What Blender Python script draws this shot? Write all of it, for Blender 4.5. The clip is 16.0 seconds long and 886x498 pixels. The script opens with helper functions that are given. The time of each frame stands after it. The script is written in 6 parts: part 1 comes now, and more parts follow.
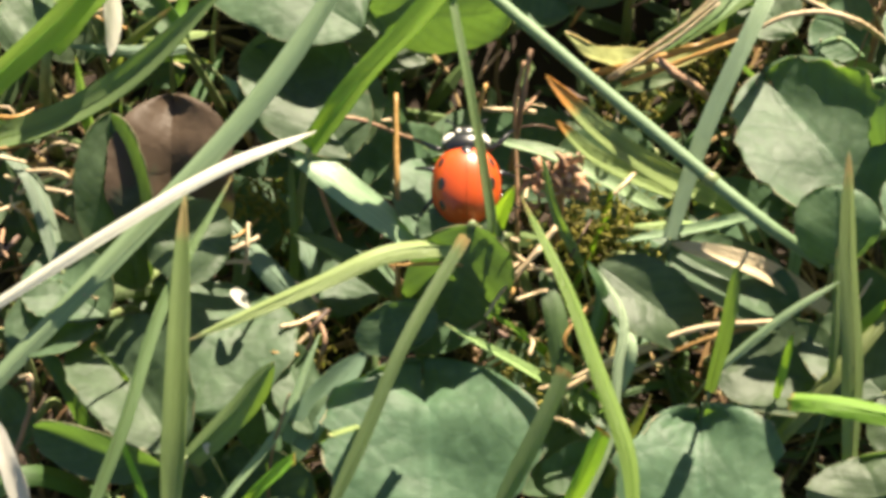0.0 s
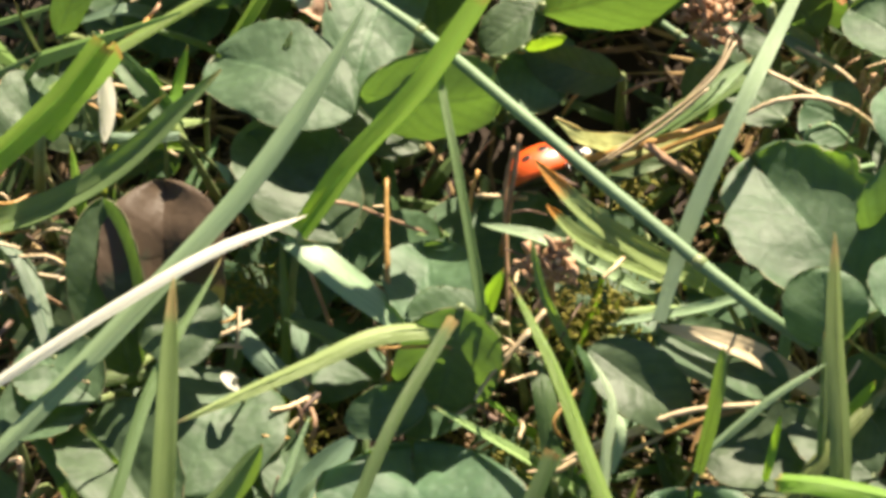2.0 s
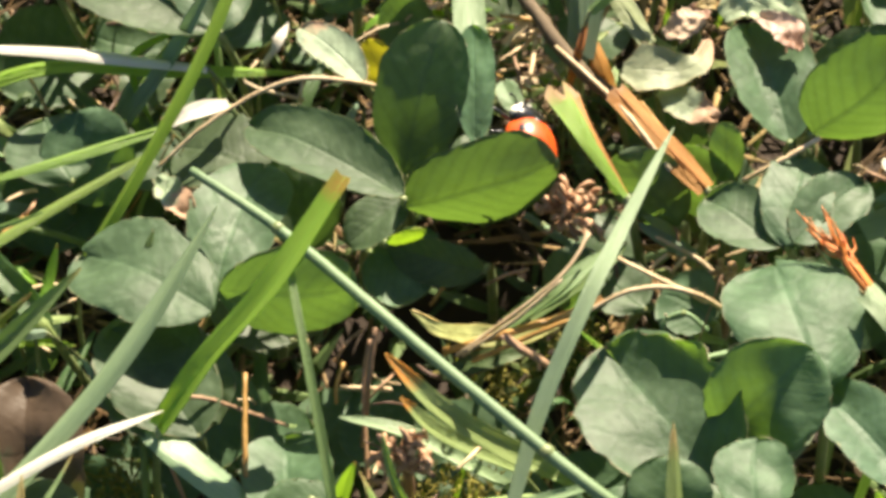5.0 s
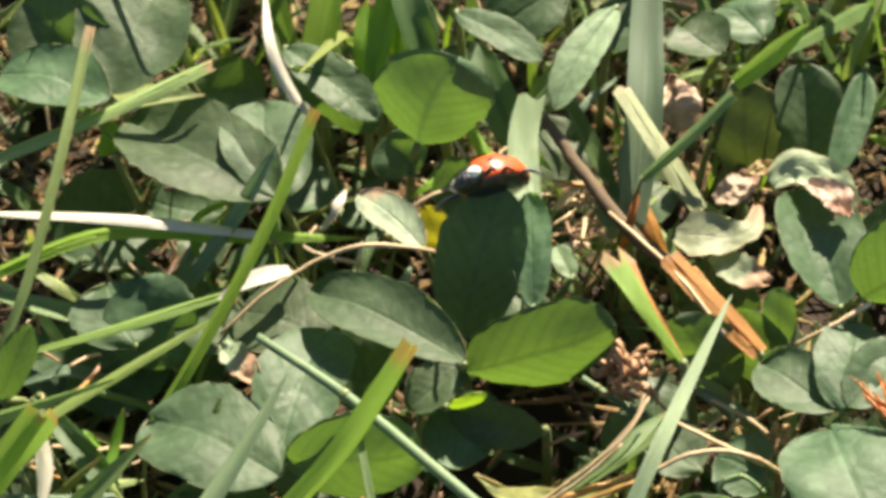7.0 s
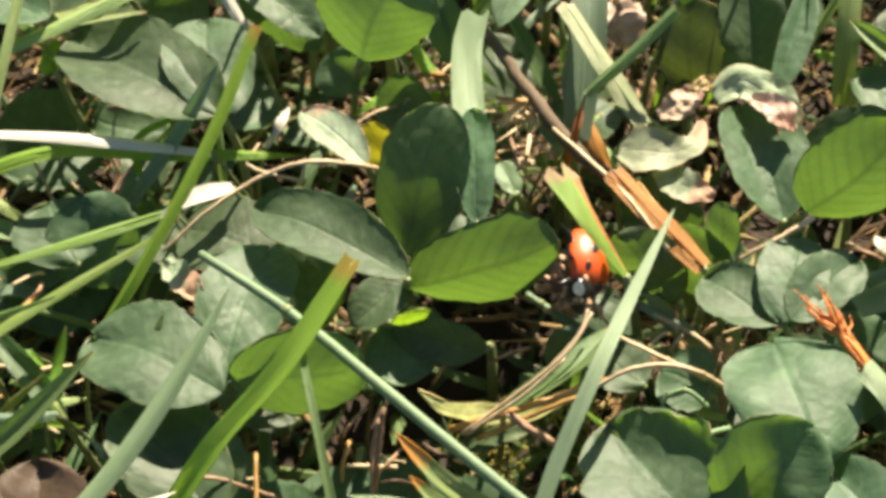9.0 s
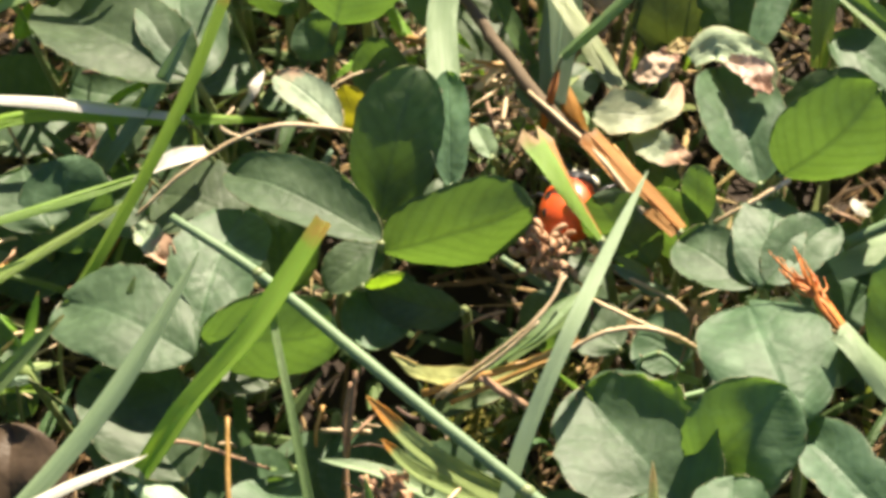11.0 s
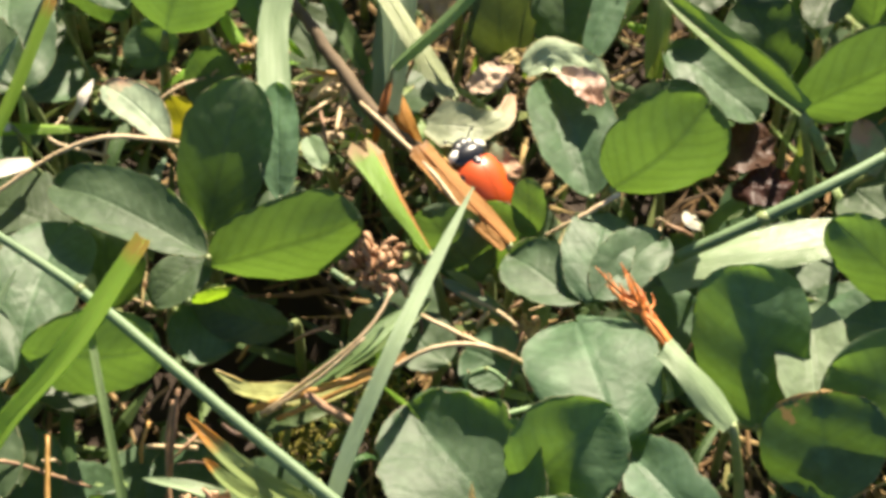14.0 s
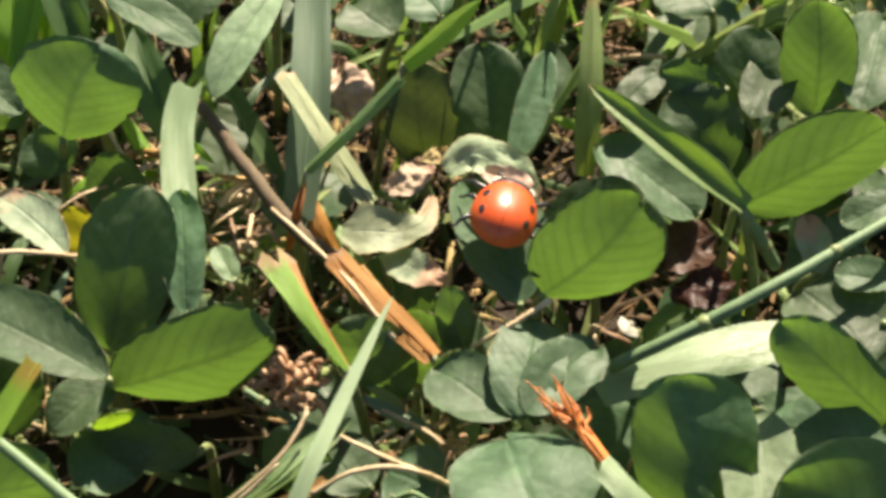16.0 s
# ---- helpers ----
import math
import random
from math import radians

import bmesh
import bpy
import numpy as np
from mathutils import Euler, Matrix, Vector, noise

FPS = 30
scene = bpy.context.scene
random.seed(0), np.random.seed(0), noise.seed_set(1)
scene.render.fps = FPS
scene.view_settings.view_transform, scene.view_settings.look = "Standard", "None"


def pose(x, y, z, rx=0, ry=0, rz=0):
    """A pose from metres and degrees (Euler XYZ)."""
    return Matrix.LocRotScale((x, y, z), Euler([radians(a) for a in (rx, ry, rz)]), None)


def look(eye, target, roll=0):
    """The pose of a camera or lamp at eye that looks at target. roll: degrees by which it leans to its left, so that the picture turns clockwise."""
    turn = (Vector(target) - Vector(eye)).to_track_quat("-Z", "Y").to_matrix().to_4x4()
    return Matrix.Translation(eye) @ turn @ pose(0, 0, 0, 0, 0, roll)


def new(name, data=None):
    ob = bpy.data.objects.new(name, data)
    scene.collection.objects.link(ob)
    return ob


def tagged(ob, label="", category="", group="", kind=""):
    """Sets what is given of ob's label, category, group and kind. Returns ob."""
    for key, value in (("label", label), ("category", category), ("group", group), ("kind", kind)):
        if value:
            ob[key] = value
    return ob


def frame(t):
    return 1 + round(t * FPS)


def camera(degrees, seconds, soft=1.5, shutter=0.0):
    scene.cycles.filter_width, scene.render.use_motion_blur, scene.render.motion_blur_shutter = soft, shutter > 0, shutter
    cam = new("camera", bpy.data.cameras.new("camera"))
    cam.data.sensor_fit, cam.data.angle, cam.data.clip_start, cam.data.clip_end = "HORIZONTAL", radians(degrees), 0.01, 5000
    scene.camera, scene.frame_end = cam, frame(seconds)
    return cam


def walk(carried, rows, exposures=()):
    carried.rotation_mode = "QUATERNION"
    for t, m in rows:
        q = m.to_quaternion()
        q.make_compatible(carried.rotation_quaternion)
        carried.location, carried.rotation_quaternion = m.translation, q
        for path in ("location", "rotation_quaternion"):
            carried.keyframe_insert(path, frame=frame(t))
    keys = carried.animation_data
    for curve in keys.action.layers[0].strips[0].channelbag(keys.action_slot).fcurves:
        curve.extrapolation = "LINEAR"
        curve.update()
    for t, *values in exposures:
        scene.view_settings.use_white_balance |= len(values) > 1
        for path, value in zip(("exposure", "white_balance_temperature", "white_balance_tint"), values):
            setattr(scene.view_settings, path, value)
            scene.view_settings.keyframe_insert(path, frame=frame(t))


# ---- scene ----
cam = camera(20.20, 16.0, soft=3.9)
cam.data.dof.use_dof, cam.data.dof.focus_distance, cam.data.dof.aperture_fstop = True, 0.180, 100
PATH = [
    (0, (0.00555, -0.07714, 0.14962), (5e-05, -0.00065, 0.0092), -0.24),
    (0.5, (0.00595, -0.0776, 0.14904), (0.00015, -0.00053, 0.00894), -0.40),
    (1, (0.00604, -0.07806, 0.14919), (-0.00082, 0.00135, 0.01046), -1.12),
    (1.5, (0.00661, -0.07911, 0.14964), (0.00013, 0.00273, 0.01231), -0.72),
    (2, (0.00806, -0.07915, 0.14912), (0.00048, 0.00369, 0.01244), -1.30),
    (2.5, (0.01149, -0.07932, 0.14941), (0.00214, 0.00419, 0.01325), -2.29),
    (3, (0.01759, -0.07888, 0.14946), (0.0074, 0.00753, 0.01518), -2.94),
    (3.5, (0.01974, -0.0782, 0.14971), (0.01195, 0.01105, 0.01714), -1.78),
    (3.7, (0.01996, -0.07815, 0.14982), (0.01247, 0.01091, 0.01711), -1.65),
    (5.8, (0.01883, -0.07918, 0.15368), (0.00793, 0.01515, 0.02491), -3.26),
    (6, (0.01845, -0.07928, 0.15419), (0.00781, 0.01556, 0.02576), -3.30),
    (6.5, (0.01607, -0.07958, 0.15589), (0.00673, 0.01788, 0.02934), -2.61),
    (7, (0.01418, -0.07902, 0.15668), (0.0052, 0.01956, 0.03098), -2.23),
    (7.5, (0.0137, -0.07954, 0.15768), (0.00426, 0.02085, 0.03346), -2.41),
    (8, (0.0141, -0.07946, 0.15718), (0.00505, 0.02048, 0.03256), -2.23),
    (8.5, (0.01548, -0.07938, 0.15547), (0.00785, 0.01779, 0.02859), -1.67),
    (9, (0.01547, -0.07978, 0.15539), (0.00915, 0.01565, 0.02712), -1.39),
    (9.5, (0.01659, -0.08012, 0.15425), (0.01042, 0.01543, 0.02607), -1.37),
    (9.7, (0.0168, -0.07992, 0.15382), (0.01078, 0.01446, 0.02477), -1.32),
    (12, (0.01908, -0.07993, 0.15405), (0.01212, 0.01431, 0.02493), -1.91),
    (12.5, (0.01999, -0.07957, 0.15392), (0.01551, 0.01524, 0.02512), -0.81),
    (13, (0.0206, -0.07888, 0.15399), (0.01743, 0.01507, 0.02452), -0.14),
    (13.5, (0.02191, -0.07779, 0.15423), (0.01929, 0.01596, 0.0246), -0.04),
    (14, (0.02293, -0.07629, 0.15445), (0.02266, 0.01669, 0.02424), 1.48),
    (14.5, (0.02567, -0.07555, 0.15483), (0.0286, 0.01925, 0.02597), 2.94),
    (15, (0.02621, -0.07171, 0.14994), (0.02852, 0.02412, 0.02183), 2.30),
    (15.5, (0.02521, -0.0689, 0.14637), (0.0285, 0.02797, 0.01907), 2.27),
    (16, (0.02524, -0.0683, 0.14545), (0.02789, 0.02964, 0.01896), 1.46),
]
walk(cam, [(t, look(eye, target, roll)) for t, eye, target, roll in PATH],
     exposures=[(0, 1.90), (3.5, 1.86), (6, 1.86), (7, 1.74), (9.5, 1.82), (13, 1.88), (14.2, 1.80), (16, 1.64)])

# ---- light: high summer sun from beyond the subject ----
SUN_ELEVATION, SUN_TURN = radians(42), radians(17)
world = bpy.data.worlds.new("sky")
scene.world = world
world.use_nodes = True
sky = world.node_tree.nodes.new("ShaderNodeTexSky")
sky.sky_type, sky.sun_disc = "NISHITA", False
sky.sun_elevation, sky.sun_rotation = SUN_ELEVATION, SUN_TURN
back = world.node_tree.nodes["Background"]
back.inputs["Strength"].default_value = 0.038
world.node_tree.links.new(sky.outputs[0], back.inputs["Color"])
sun_data = bpy.data.lights.new("sun", "SUN")
sun_data.energy, sun_data.angle, sun_data.color = 5.0, radians(0.53), (1.0, 0.872, 0.67)
sun = new("sun", sun_data)
sun_way = Vector((math.sin(SUN_TURN) * math.cos(SUN_ELEVATION), math.cos(SUN_TURN) * math.cos(SUN_ELEVATION), math.sin(SUN_ELEVATION)))
sun.matrix_world = look(sun_way * 3, (0, 0, 0))

# ---- materials ----
MM = 0.001
rng = random.Random(7)


def nodes_of(name):
    m = bpy.data.materials.new(name)
    m.use_nodes = True
    t = m.node_tree
    return m, t, t.nodes["Principled BSDF"], t.nodes["Material Output"]


def put(t, kind, **inputs):
    n = t.nodes.new(kind)
    for key, value in inputs.items():
        if key in n.inputs:
            n.inputs[key].default_value = value
    return n


def link(t, a, b):
    t.links.new(a, b)


def ramp(t, fac, stops):
    r = t.nodes.new("ShaderNodeValToRGB")
    while len(r.color_ramp.elements) < len(stops):
        r.color_ramp.elements.new(0.5)
    for e, (p, c) in zip(r.color_ramp.elements, stops):
        e.position, e.color = p, (*c, 1) if len(c) == 3 else c
    link(t, fac, r.inputs["Fac"])
    return r.outputs["Color"]


def math_node(t, op, a, b=0.0, c=0.0):
    n = t.nodes.new("ShaderNodeMath")
    n.operation = op
    for i, v in enumerate((a, b, c)):
        if isinstance(v, (int, float)):
            n.inputs[i].default_value = v
        else:
            link(t, v, n.inputs[i])
    return n.outputs[0]


def mix(t, fac, a, b, blend="MIX"):
    n = t.nodes.new("ShaderNodeMix")
    n.data_type, n.blend_type = "RGBA", blend
    for socket, v in ((n.inputs[0], fac), (n.inputs[6], a), (n.inputs[7], b)):
        if isinstance(v, (int, float)):
            socket.default_value = v
        elif isinstance(v, tuple):
            socket.default_value = (*v, 1)
        else:
            link(t, v, socket)
    return n.outputs[2]


def noise_of(t, scale, detail=4, rough=0.6, where="Object", stretch=None):
    co = t.nodes.new("ShaderNodeTexCoord").outputs[where]
    if stretch:
        m = put(t, "ShaderNodeMapping", Scale=stretch)
        link(t, co, m.inputs["Vector"])
        co = m.outputs[0]
    n = put(t, "ShaderNodeTexNoise", Scale=scale, Detail=detail, Roughness=rough)
    link(t, co, n.inputs["Vector"])
    return n.outputs["Fac"]


def uv_of(t):
    s = t.nodes.new("ShaderNodeSeparateXYZ")
    link(t, t.nodes.new("ShaderNodeUVMap").outputs[0], s.inputs[0])
    return s.outputs[0], s.outputs[1]


def random_of(t):
    return t.nodes.new("ShaderNodeObjectInfo").outputs["Random"]


def bump_into(t, p, height, strength, distance):
    b = put(t, "ShaderNodeBump", Strength=strength, Distance=distance)
    link(t, height, b.inputs["Height"])
    link(t, b.outputs[0], p.inputs["Normal"])
    return b.outputs[0]


def see_through(t, p, out, colour, amount, normal=None):
    """Thin tissue: part of the sunlight passes and comes out on the far side."""
    tr = t.nodes.new("ShaderNodeBsdfTranslucent")
    link(t, colour, tr.inputs["Color"])
    if normal:
        link(t, normal, tr.inputs["Normal"])
    ms = put(t, "ShaderNodeMixShader", Fac=amount)
    link(t, p.outputs[0], ms.inputs[1])
    link(t, tr.outputs[0], ms.inputs[2])
    link(t, ms.outputs[0], out.inputs["Surface"])


def leaf_material(name, upper, through_colour, rim, blotch=None, blotch_amount=0.0, amount=0.42):
    m, t, p, out = nodes_of(name)
    u, v = uv_of(t)
    side = math_node(t, "ABSOLUTE", math_node(t, "SUBTRACT", u, 0.5))
    side2 = math_node(t, "MULTIPLY", side, 2.0)
    wob = noise_of(t, 260, 3)
    # side veins run forward from the midrib to the margin
    way = math_node(t, "SUBTRACT", math_node(t, "MULTIPLY", v, 11.0), math_node(t, "MULTIPLY", side2, 3.2))
    way = math_node(t, "ADD", way, math_node(t, "MULTIPLY", wob, 0.9))
    fr = math_node(t, "ABSOLUTE", math_node(t, "SUBTRACT", math_node(t, "FRACT", way), 0.5))
    vein = math_node(t, "SMOOTH_MIN", math_node(t, "MULTIPLY", fr, 4.0), 1.0, 0.3)
    rib = math_node(t, "MINIMUM", math_node(t, "MULTIPLY", side2, 16.0), 1.0)
    cell = put(t, "ShaderNodeTexVoronoi", Scale=620)
    cell.feature = "DISTANCE_TO_EDGE"
    link(t, t.nodes.new("ShaderNodeTexCoord").outputs["Object"], cell.inputs["Vector"])
    net = math_node(t, "MINIMUM", math_node(t, "MULTIPLY", cell.outputs["Distance"], 3.0), 1.0)
    grain = noise_of(t, 900, 5, 0.7)
    cloud = noise_of(t, 170, 3)
    tone = mix(t, cloud, tuple(c * 0.62 for c in upper), tuple(min(1, c * 1.38) for c in upper))
    tone = mix(t, math_node(t, "MULTIPLY", grain, 0.4), tone, tuple(c * 0.6 for c in upper))
    tone = mix(t, ramp(t, noise_of(t, 420, 3, 0.5), [(0.48, (0, 0, 0)), (0.75, (0.55, 0.55, 0.55))]), tone, tuple(min(1, c * 1.55 + 0.012) for c in upper))
    tone = mix(t, math_node(t, "MULTIPLY", math_node(t, "SUBTRACT", 1.0, vein), 0.09), tone, tuple(min(1, c * 1.5) for c in upper))
    tone = mix(t, math_node(t, "MULTIPLY", math_node(t, "SUBTRACT", 1.0, rib), 0.4), tone, tuple(min(1, c * 1.7) for c in upper))
    tone = mix(t, math_node(t, "MULTIPLY", math_node(t, "SUBTRACT", 1.0, net), 0.30), tone, tuple(c * 0.5 for c in upper))
    tone = mix(t, ramp(t, noise_of(t, 1300, 2, 0.5), [(0.5, (0, 0, 0)), (0.72, (0.4, 0.4, 0.4))]), tone, tuple(min(1, c * 1.5 + 0.02) for c in upper))
    shift = t.nodes.new("ShaderNodeHueSaturation")
    link(t, tone, shift.inputs["Color"])
    ran = random_of(t)
    link(t, math_node(t, "MULTIPLY_ADD", ran, 0.05, 0.475), shift.inputs["Hue"])
    link(t, math_node(t, "MULTIPLY_ADD", ran, 0.5, 0.75), shift.inputs["Value"])
    tone = shift.outputs[0]
    glow = mix(t, cloud, tuple(c * 0.6 for c in through_colour), through_colour)
    glow = mix(t, math_node(t, "MULTIPLY", math_node(t, "SUBTRACT", 1.0, vein), 0.5), glow, tuple(c * 0.5 for c in through_colour))
    glow = mix(t, math_node(t, "MULTIPLY", math_node(t, "SUBTRACT", 1.0, rib), 0.75), glow, tuple(c * 0.4 for c in through_colour))
    if blotch:
        edge = math_node(t, "ADD", math_node(t, "MULTIPLY", v, 0.7), math_node(t, "MULTIPLY", noise_of(t, 330, 4), 0.8))
        mask = ramp(t, edge, [(max(0.0, 1.02 - blotch_amount), (0, 0, 0)), (min(1.0, 1.12 - blotch_amount), (1, 1, 1))])
        tone, glow = mix(t, mask, tone, blotch), mix(t, mask, glow, tuple(c * 0.6 for c in blotch))
    margin = ramp(t, side2, [(0.93, (0, 0, 0)), (0.99, (1, 1, 1))])
    tone = mix(t, math_node(t, "MULTIPLY", margin, 0.6), tone, rim)
    link(t, tone, p.inputs["Base Color"])
    link(t, math_node(t, "MULTIPLY_ADD", cloud, 0.3, 0.38), p.inputs["Roughness"])
    p.inputs["Specular IOR Level"].default_value = 0.38
    height = math_node(t, "ADD", math_node(t, "MULTIPLY", vein, 0.16), math_node(t, "ADD", math_node(t, "MULTIPLY", net, 0.6), math_node(t, "MULTIPLY", rib, 0.9)))
    nrm = bump_into(t, p, math_node(t, "ADD", height, math_node(t, "ADD", math_node(t, "MULTIPLY", grain, 0.5), math_node(t, "ADD", math_node(t, "MULTIPLY", cloud, 2.4), math_node(t, "MULTIPLY", noise_of(t, 480, 3), 1.2)))), 0.58, 0.00010)
    see_through(t, p, out, glow, amount)
    return m


def blade_material(name, low, high, through_colour, tip=None, tip_start=0.9, amount=0.4, rough=0.36, edge=None):
    m, t, p, out = nodes_of(name)
    u, v = uv_of(t)
    stripes = noise_of(t, 1.0, 3, 0.7, "UV", (26, 1.2, 1))
    fine = noise_of(t, 1.0, 2, 0.6, "UV", (90, 5, 1))
    cloud = noise_of(t, 190, 4)
    tone = mix(t, ramp(t, stripes, [(0.3, (0, 0, 0)), (0.7, (1, 1, 1))]), low, high)
    tone = mix(t, math_node(t, "MULTIPLY", cloud, 0.5), tone, tuple(c * 0.6 for c in low))
    shift = t.nodes.new("ShaderNodeHueSaturation")
    link(t, tone, shift.inputs["Color"])
    ran = random_of(t)
    link(t, math_node(t, "MULTIPLY_ADD", ran, 0.04, 0.48), shift.inputs["Hue"])
    link(t, math_node(t, "MULTIPLY_ADD", ran, 0.4, 0.8), shift.inputs["Value"])
    tone = shift.outputs[0]
    glow = mix(t, stripes, tuple(c * 0.7 for c in through_colour), through_colour)
    if edge:
        mask = math_node(t, "GREATER_THAN", math_node(t, "ADD", u, math_node(t, "MULTIPLY", cloud, 0.3)), 0.95)
        tone, glow = mix(t, mask, tone, edge), mix(t, mask, glow, edge)
    if tip:
        mask = ramp(t, math_node(t, "ADD", v, math_node(t, "MULTIPLY", math_node(t, "SUBTRACT", cloud, 0.5), 0.25)), [(tip_start - 0.03, (0, 0, 0)), (tip_start + 0.04, (1, 1, 1))])
        tone, glow = mix(t, mask, tone, tip), mix(t, mask, glow, tip)
    link(t, tone, p.inputs["Base Color"])
    p.inputs["Roughness"].default_value = rough + 0.06
    p.inputs["Specular IOR Level"].default_value = 0.5
    nrm = bump_into(t, p, math_node(t, "ADD", stripes, math_node(t, "MULTIPLY", fine, 0.5)), 0.5, 0.0001)
    see_through(t, p, out, glow, amount, nrm)
    return m


def plain_material(name, low, high, scale=500, rough=0.7, strength=0.5, stretch=None):
    m, t, p, out = nodes_of(name)
    n = noise_of(t, scale, 5, 0.65, "Object", stretch)
    big = noise_of(t, scale / 6, 3)
    tone = mix(t, ramp(t, n, [(0.3, (0, 0, 0)), (0.7, (1, 1, 1))]), low, high)
    tone = mix(t, math_node(t, "MULTIPLY", big, 0.5), tone, tuple(c * 0.55 for c in low))
    shift = t.nodes.new("ShaderNodeHueSaturation")
    link(t, tone, shift.inputs["Color"])
    link(t, math_node(t, "MULTIPLY_ADD", random_of(t), 0.5, 0.75), shift.inputs["Value"])
    link(t, shift.outputs[0], p.inputs["Base Color"])
    p.inputs["Roughness"].default_value = rough
    bump_into(t, p, n, strength, 0.0002)
    return m


def stuff_material(name, stops, rough=0.65, amount=0.0):
    """For joined masses: every piece takes its own colour."""
    m, t, p, out = nodes_of(name)
    isle = t.nodes.new("ShaderNodeNewGeometry").outputs["Random Per Island"]
    tone = ramp(t, isle, stops)
    tone = mix(t, math_node(t, "MULTIPLY", noise_of(t, 600, 4), 0.6), tone, (0.03, 0.025, 0.012))
    link(t, tone, p.inputs["Base Color"])
    p.inputs["Roughness"].default_value = rough
    if amount:
        see_through(t, p, out, mix(t, 0.5, tone, (0.2, 0.35, 0.02)), amount)
    return m


LEAF = {
    "clover": leaf_material("clover_green", (0.078, 0.128, 0.064), (0.165, 0.30, 0.034), (0.30, 0.26, 0.14)),
    "lime": leaf_material("lime_leaf", (0.26, 0.42, 0.05), (0.50, 0.80, 0.03), (0.42, 0.40, 0.10)),
    # lighter clover green: sunlight on one leaf half is put into the colour
    "sunlit_half": leaf_material("sunlit_clover", (0.11, 0.18, 0.10), (0.24, 0.44, 0.05), (0.40, 0.40, 0.26)),
    "pale": leaf_material("pale_leaf_green", (0.22, 0.31, 0.18), (0.34, 0.50, 0.10), (0.42, 0.40, 0.26)),
    "yellow": leaf_material("yellowed_leaf", (0.34, 0.36, 0.05), (0.60, 0.55, 0.02), (0.45, 0.30, 0.08)),
    "olive": leaf_material("olive_leaf", (0.08, 0.115, 0.04), (0.075, 0.105, 0.015), (0.40, 0.26, 0.10), (0.36, 0.22, 0.10), 0.02),
    "brownedge": leaf_material("scorched_clover", (0.075, 0.088, 0.055), (0.13, 0.13, 0.03), (0.20, 0.14, 0.09), (0.115, 0.078, 0.05), 0.36),
    "eaten": leaf_material("worn_clover", (0.078, 0.135, 0.072), (0.24, 0.44, 0.03), (0.5, 0.38, 0.24), (0.46, 0.36, 0.24), 0.01),
    "palebrown": leaf_material("fading_leaf", (0.32, 0.40, 0.25), (0.40, 0.46, 0.12), (0.55, 0.36, 0.22), (0.54, 0.34, 0.22), 0.20),
    "pinkdry": leaf_material("dried_pink_leaf", (0.58, 0.42, 0.31), (0.48, 0.32, 0.18), (0.62, 0.46, 0.34), (0.26, 0.14, 0.09), 0.14, 0.25),
    "darkolive": leaf_material("deep_green_leaf", (0.06, 0.10, 0.045), (0.09, 0.17, 0.015), (0.40, 0.28, 0.10), (0.30, 0.20, 0.08), 0.04, 0.35),
    "greyfade": leaf_material("grey_fading_leaf", (0.22, 0.28, 0.185), (0.24, 0.28, 0.10), (0.58, 0.36, 0.20), (0.44, 0.30, 0.20), 0.10, 0.25),
    "palefade": leaf_material("pale_dying_leaf", (0.38, 0.45, 0.28), (0.42, 0.48, 0.14), (0.58, 0.36, 0.20), (0.55, 0.34, 0.22), 0.14),
    "tornblade": leaf_material("torn_tan_blade", (0.34, 0.34, 0.13), (0.42, 0.40, 0.08), (0.60, 0.38, 0.14), (0.40, 0.22, 0.08), 0.05, 0.35),
    "darkdead": leaf_material("dark_dead_leaf", (0.075, 0.032, 0.020), (0.10, 0.035, 0.015), (0.10, 0.05, 0.03)),
    "dry": leaf_material("dried_tan_leaf", (0.42, 0.33, 0.15), (0.50, 0.36, 0.10), (0.5, 0.36, 0.18), (0.40, 0.20, 0.08), 0.2, 0.3),
}
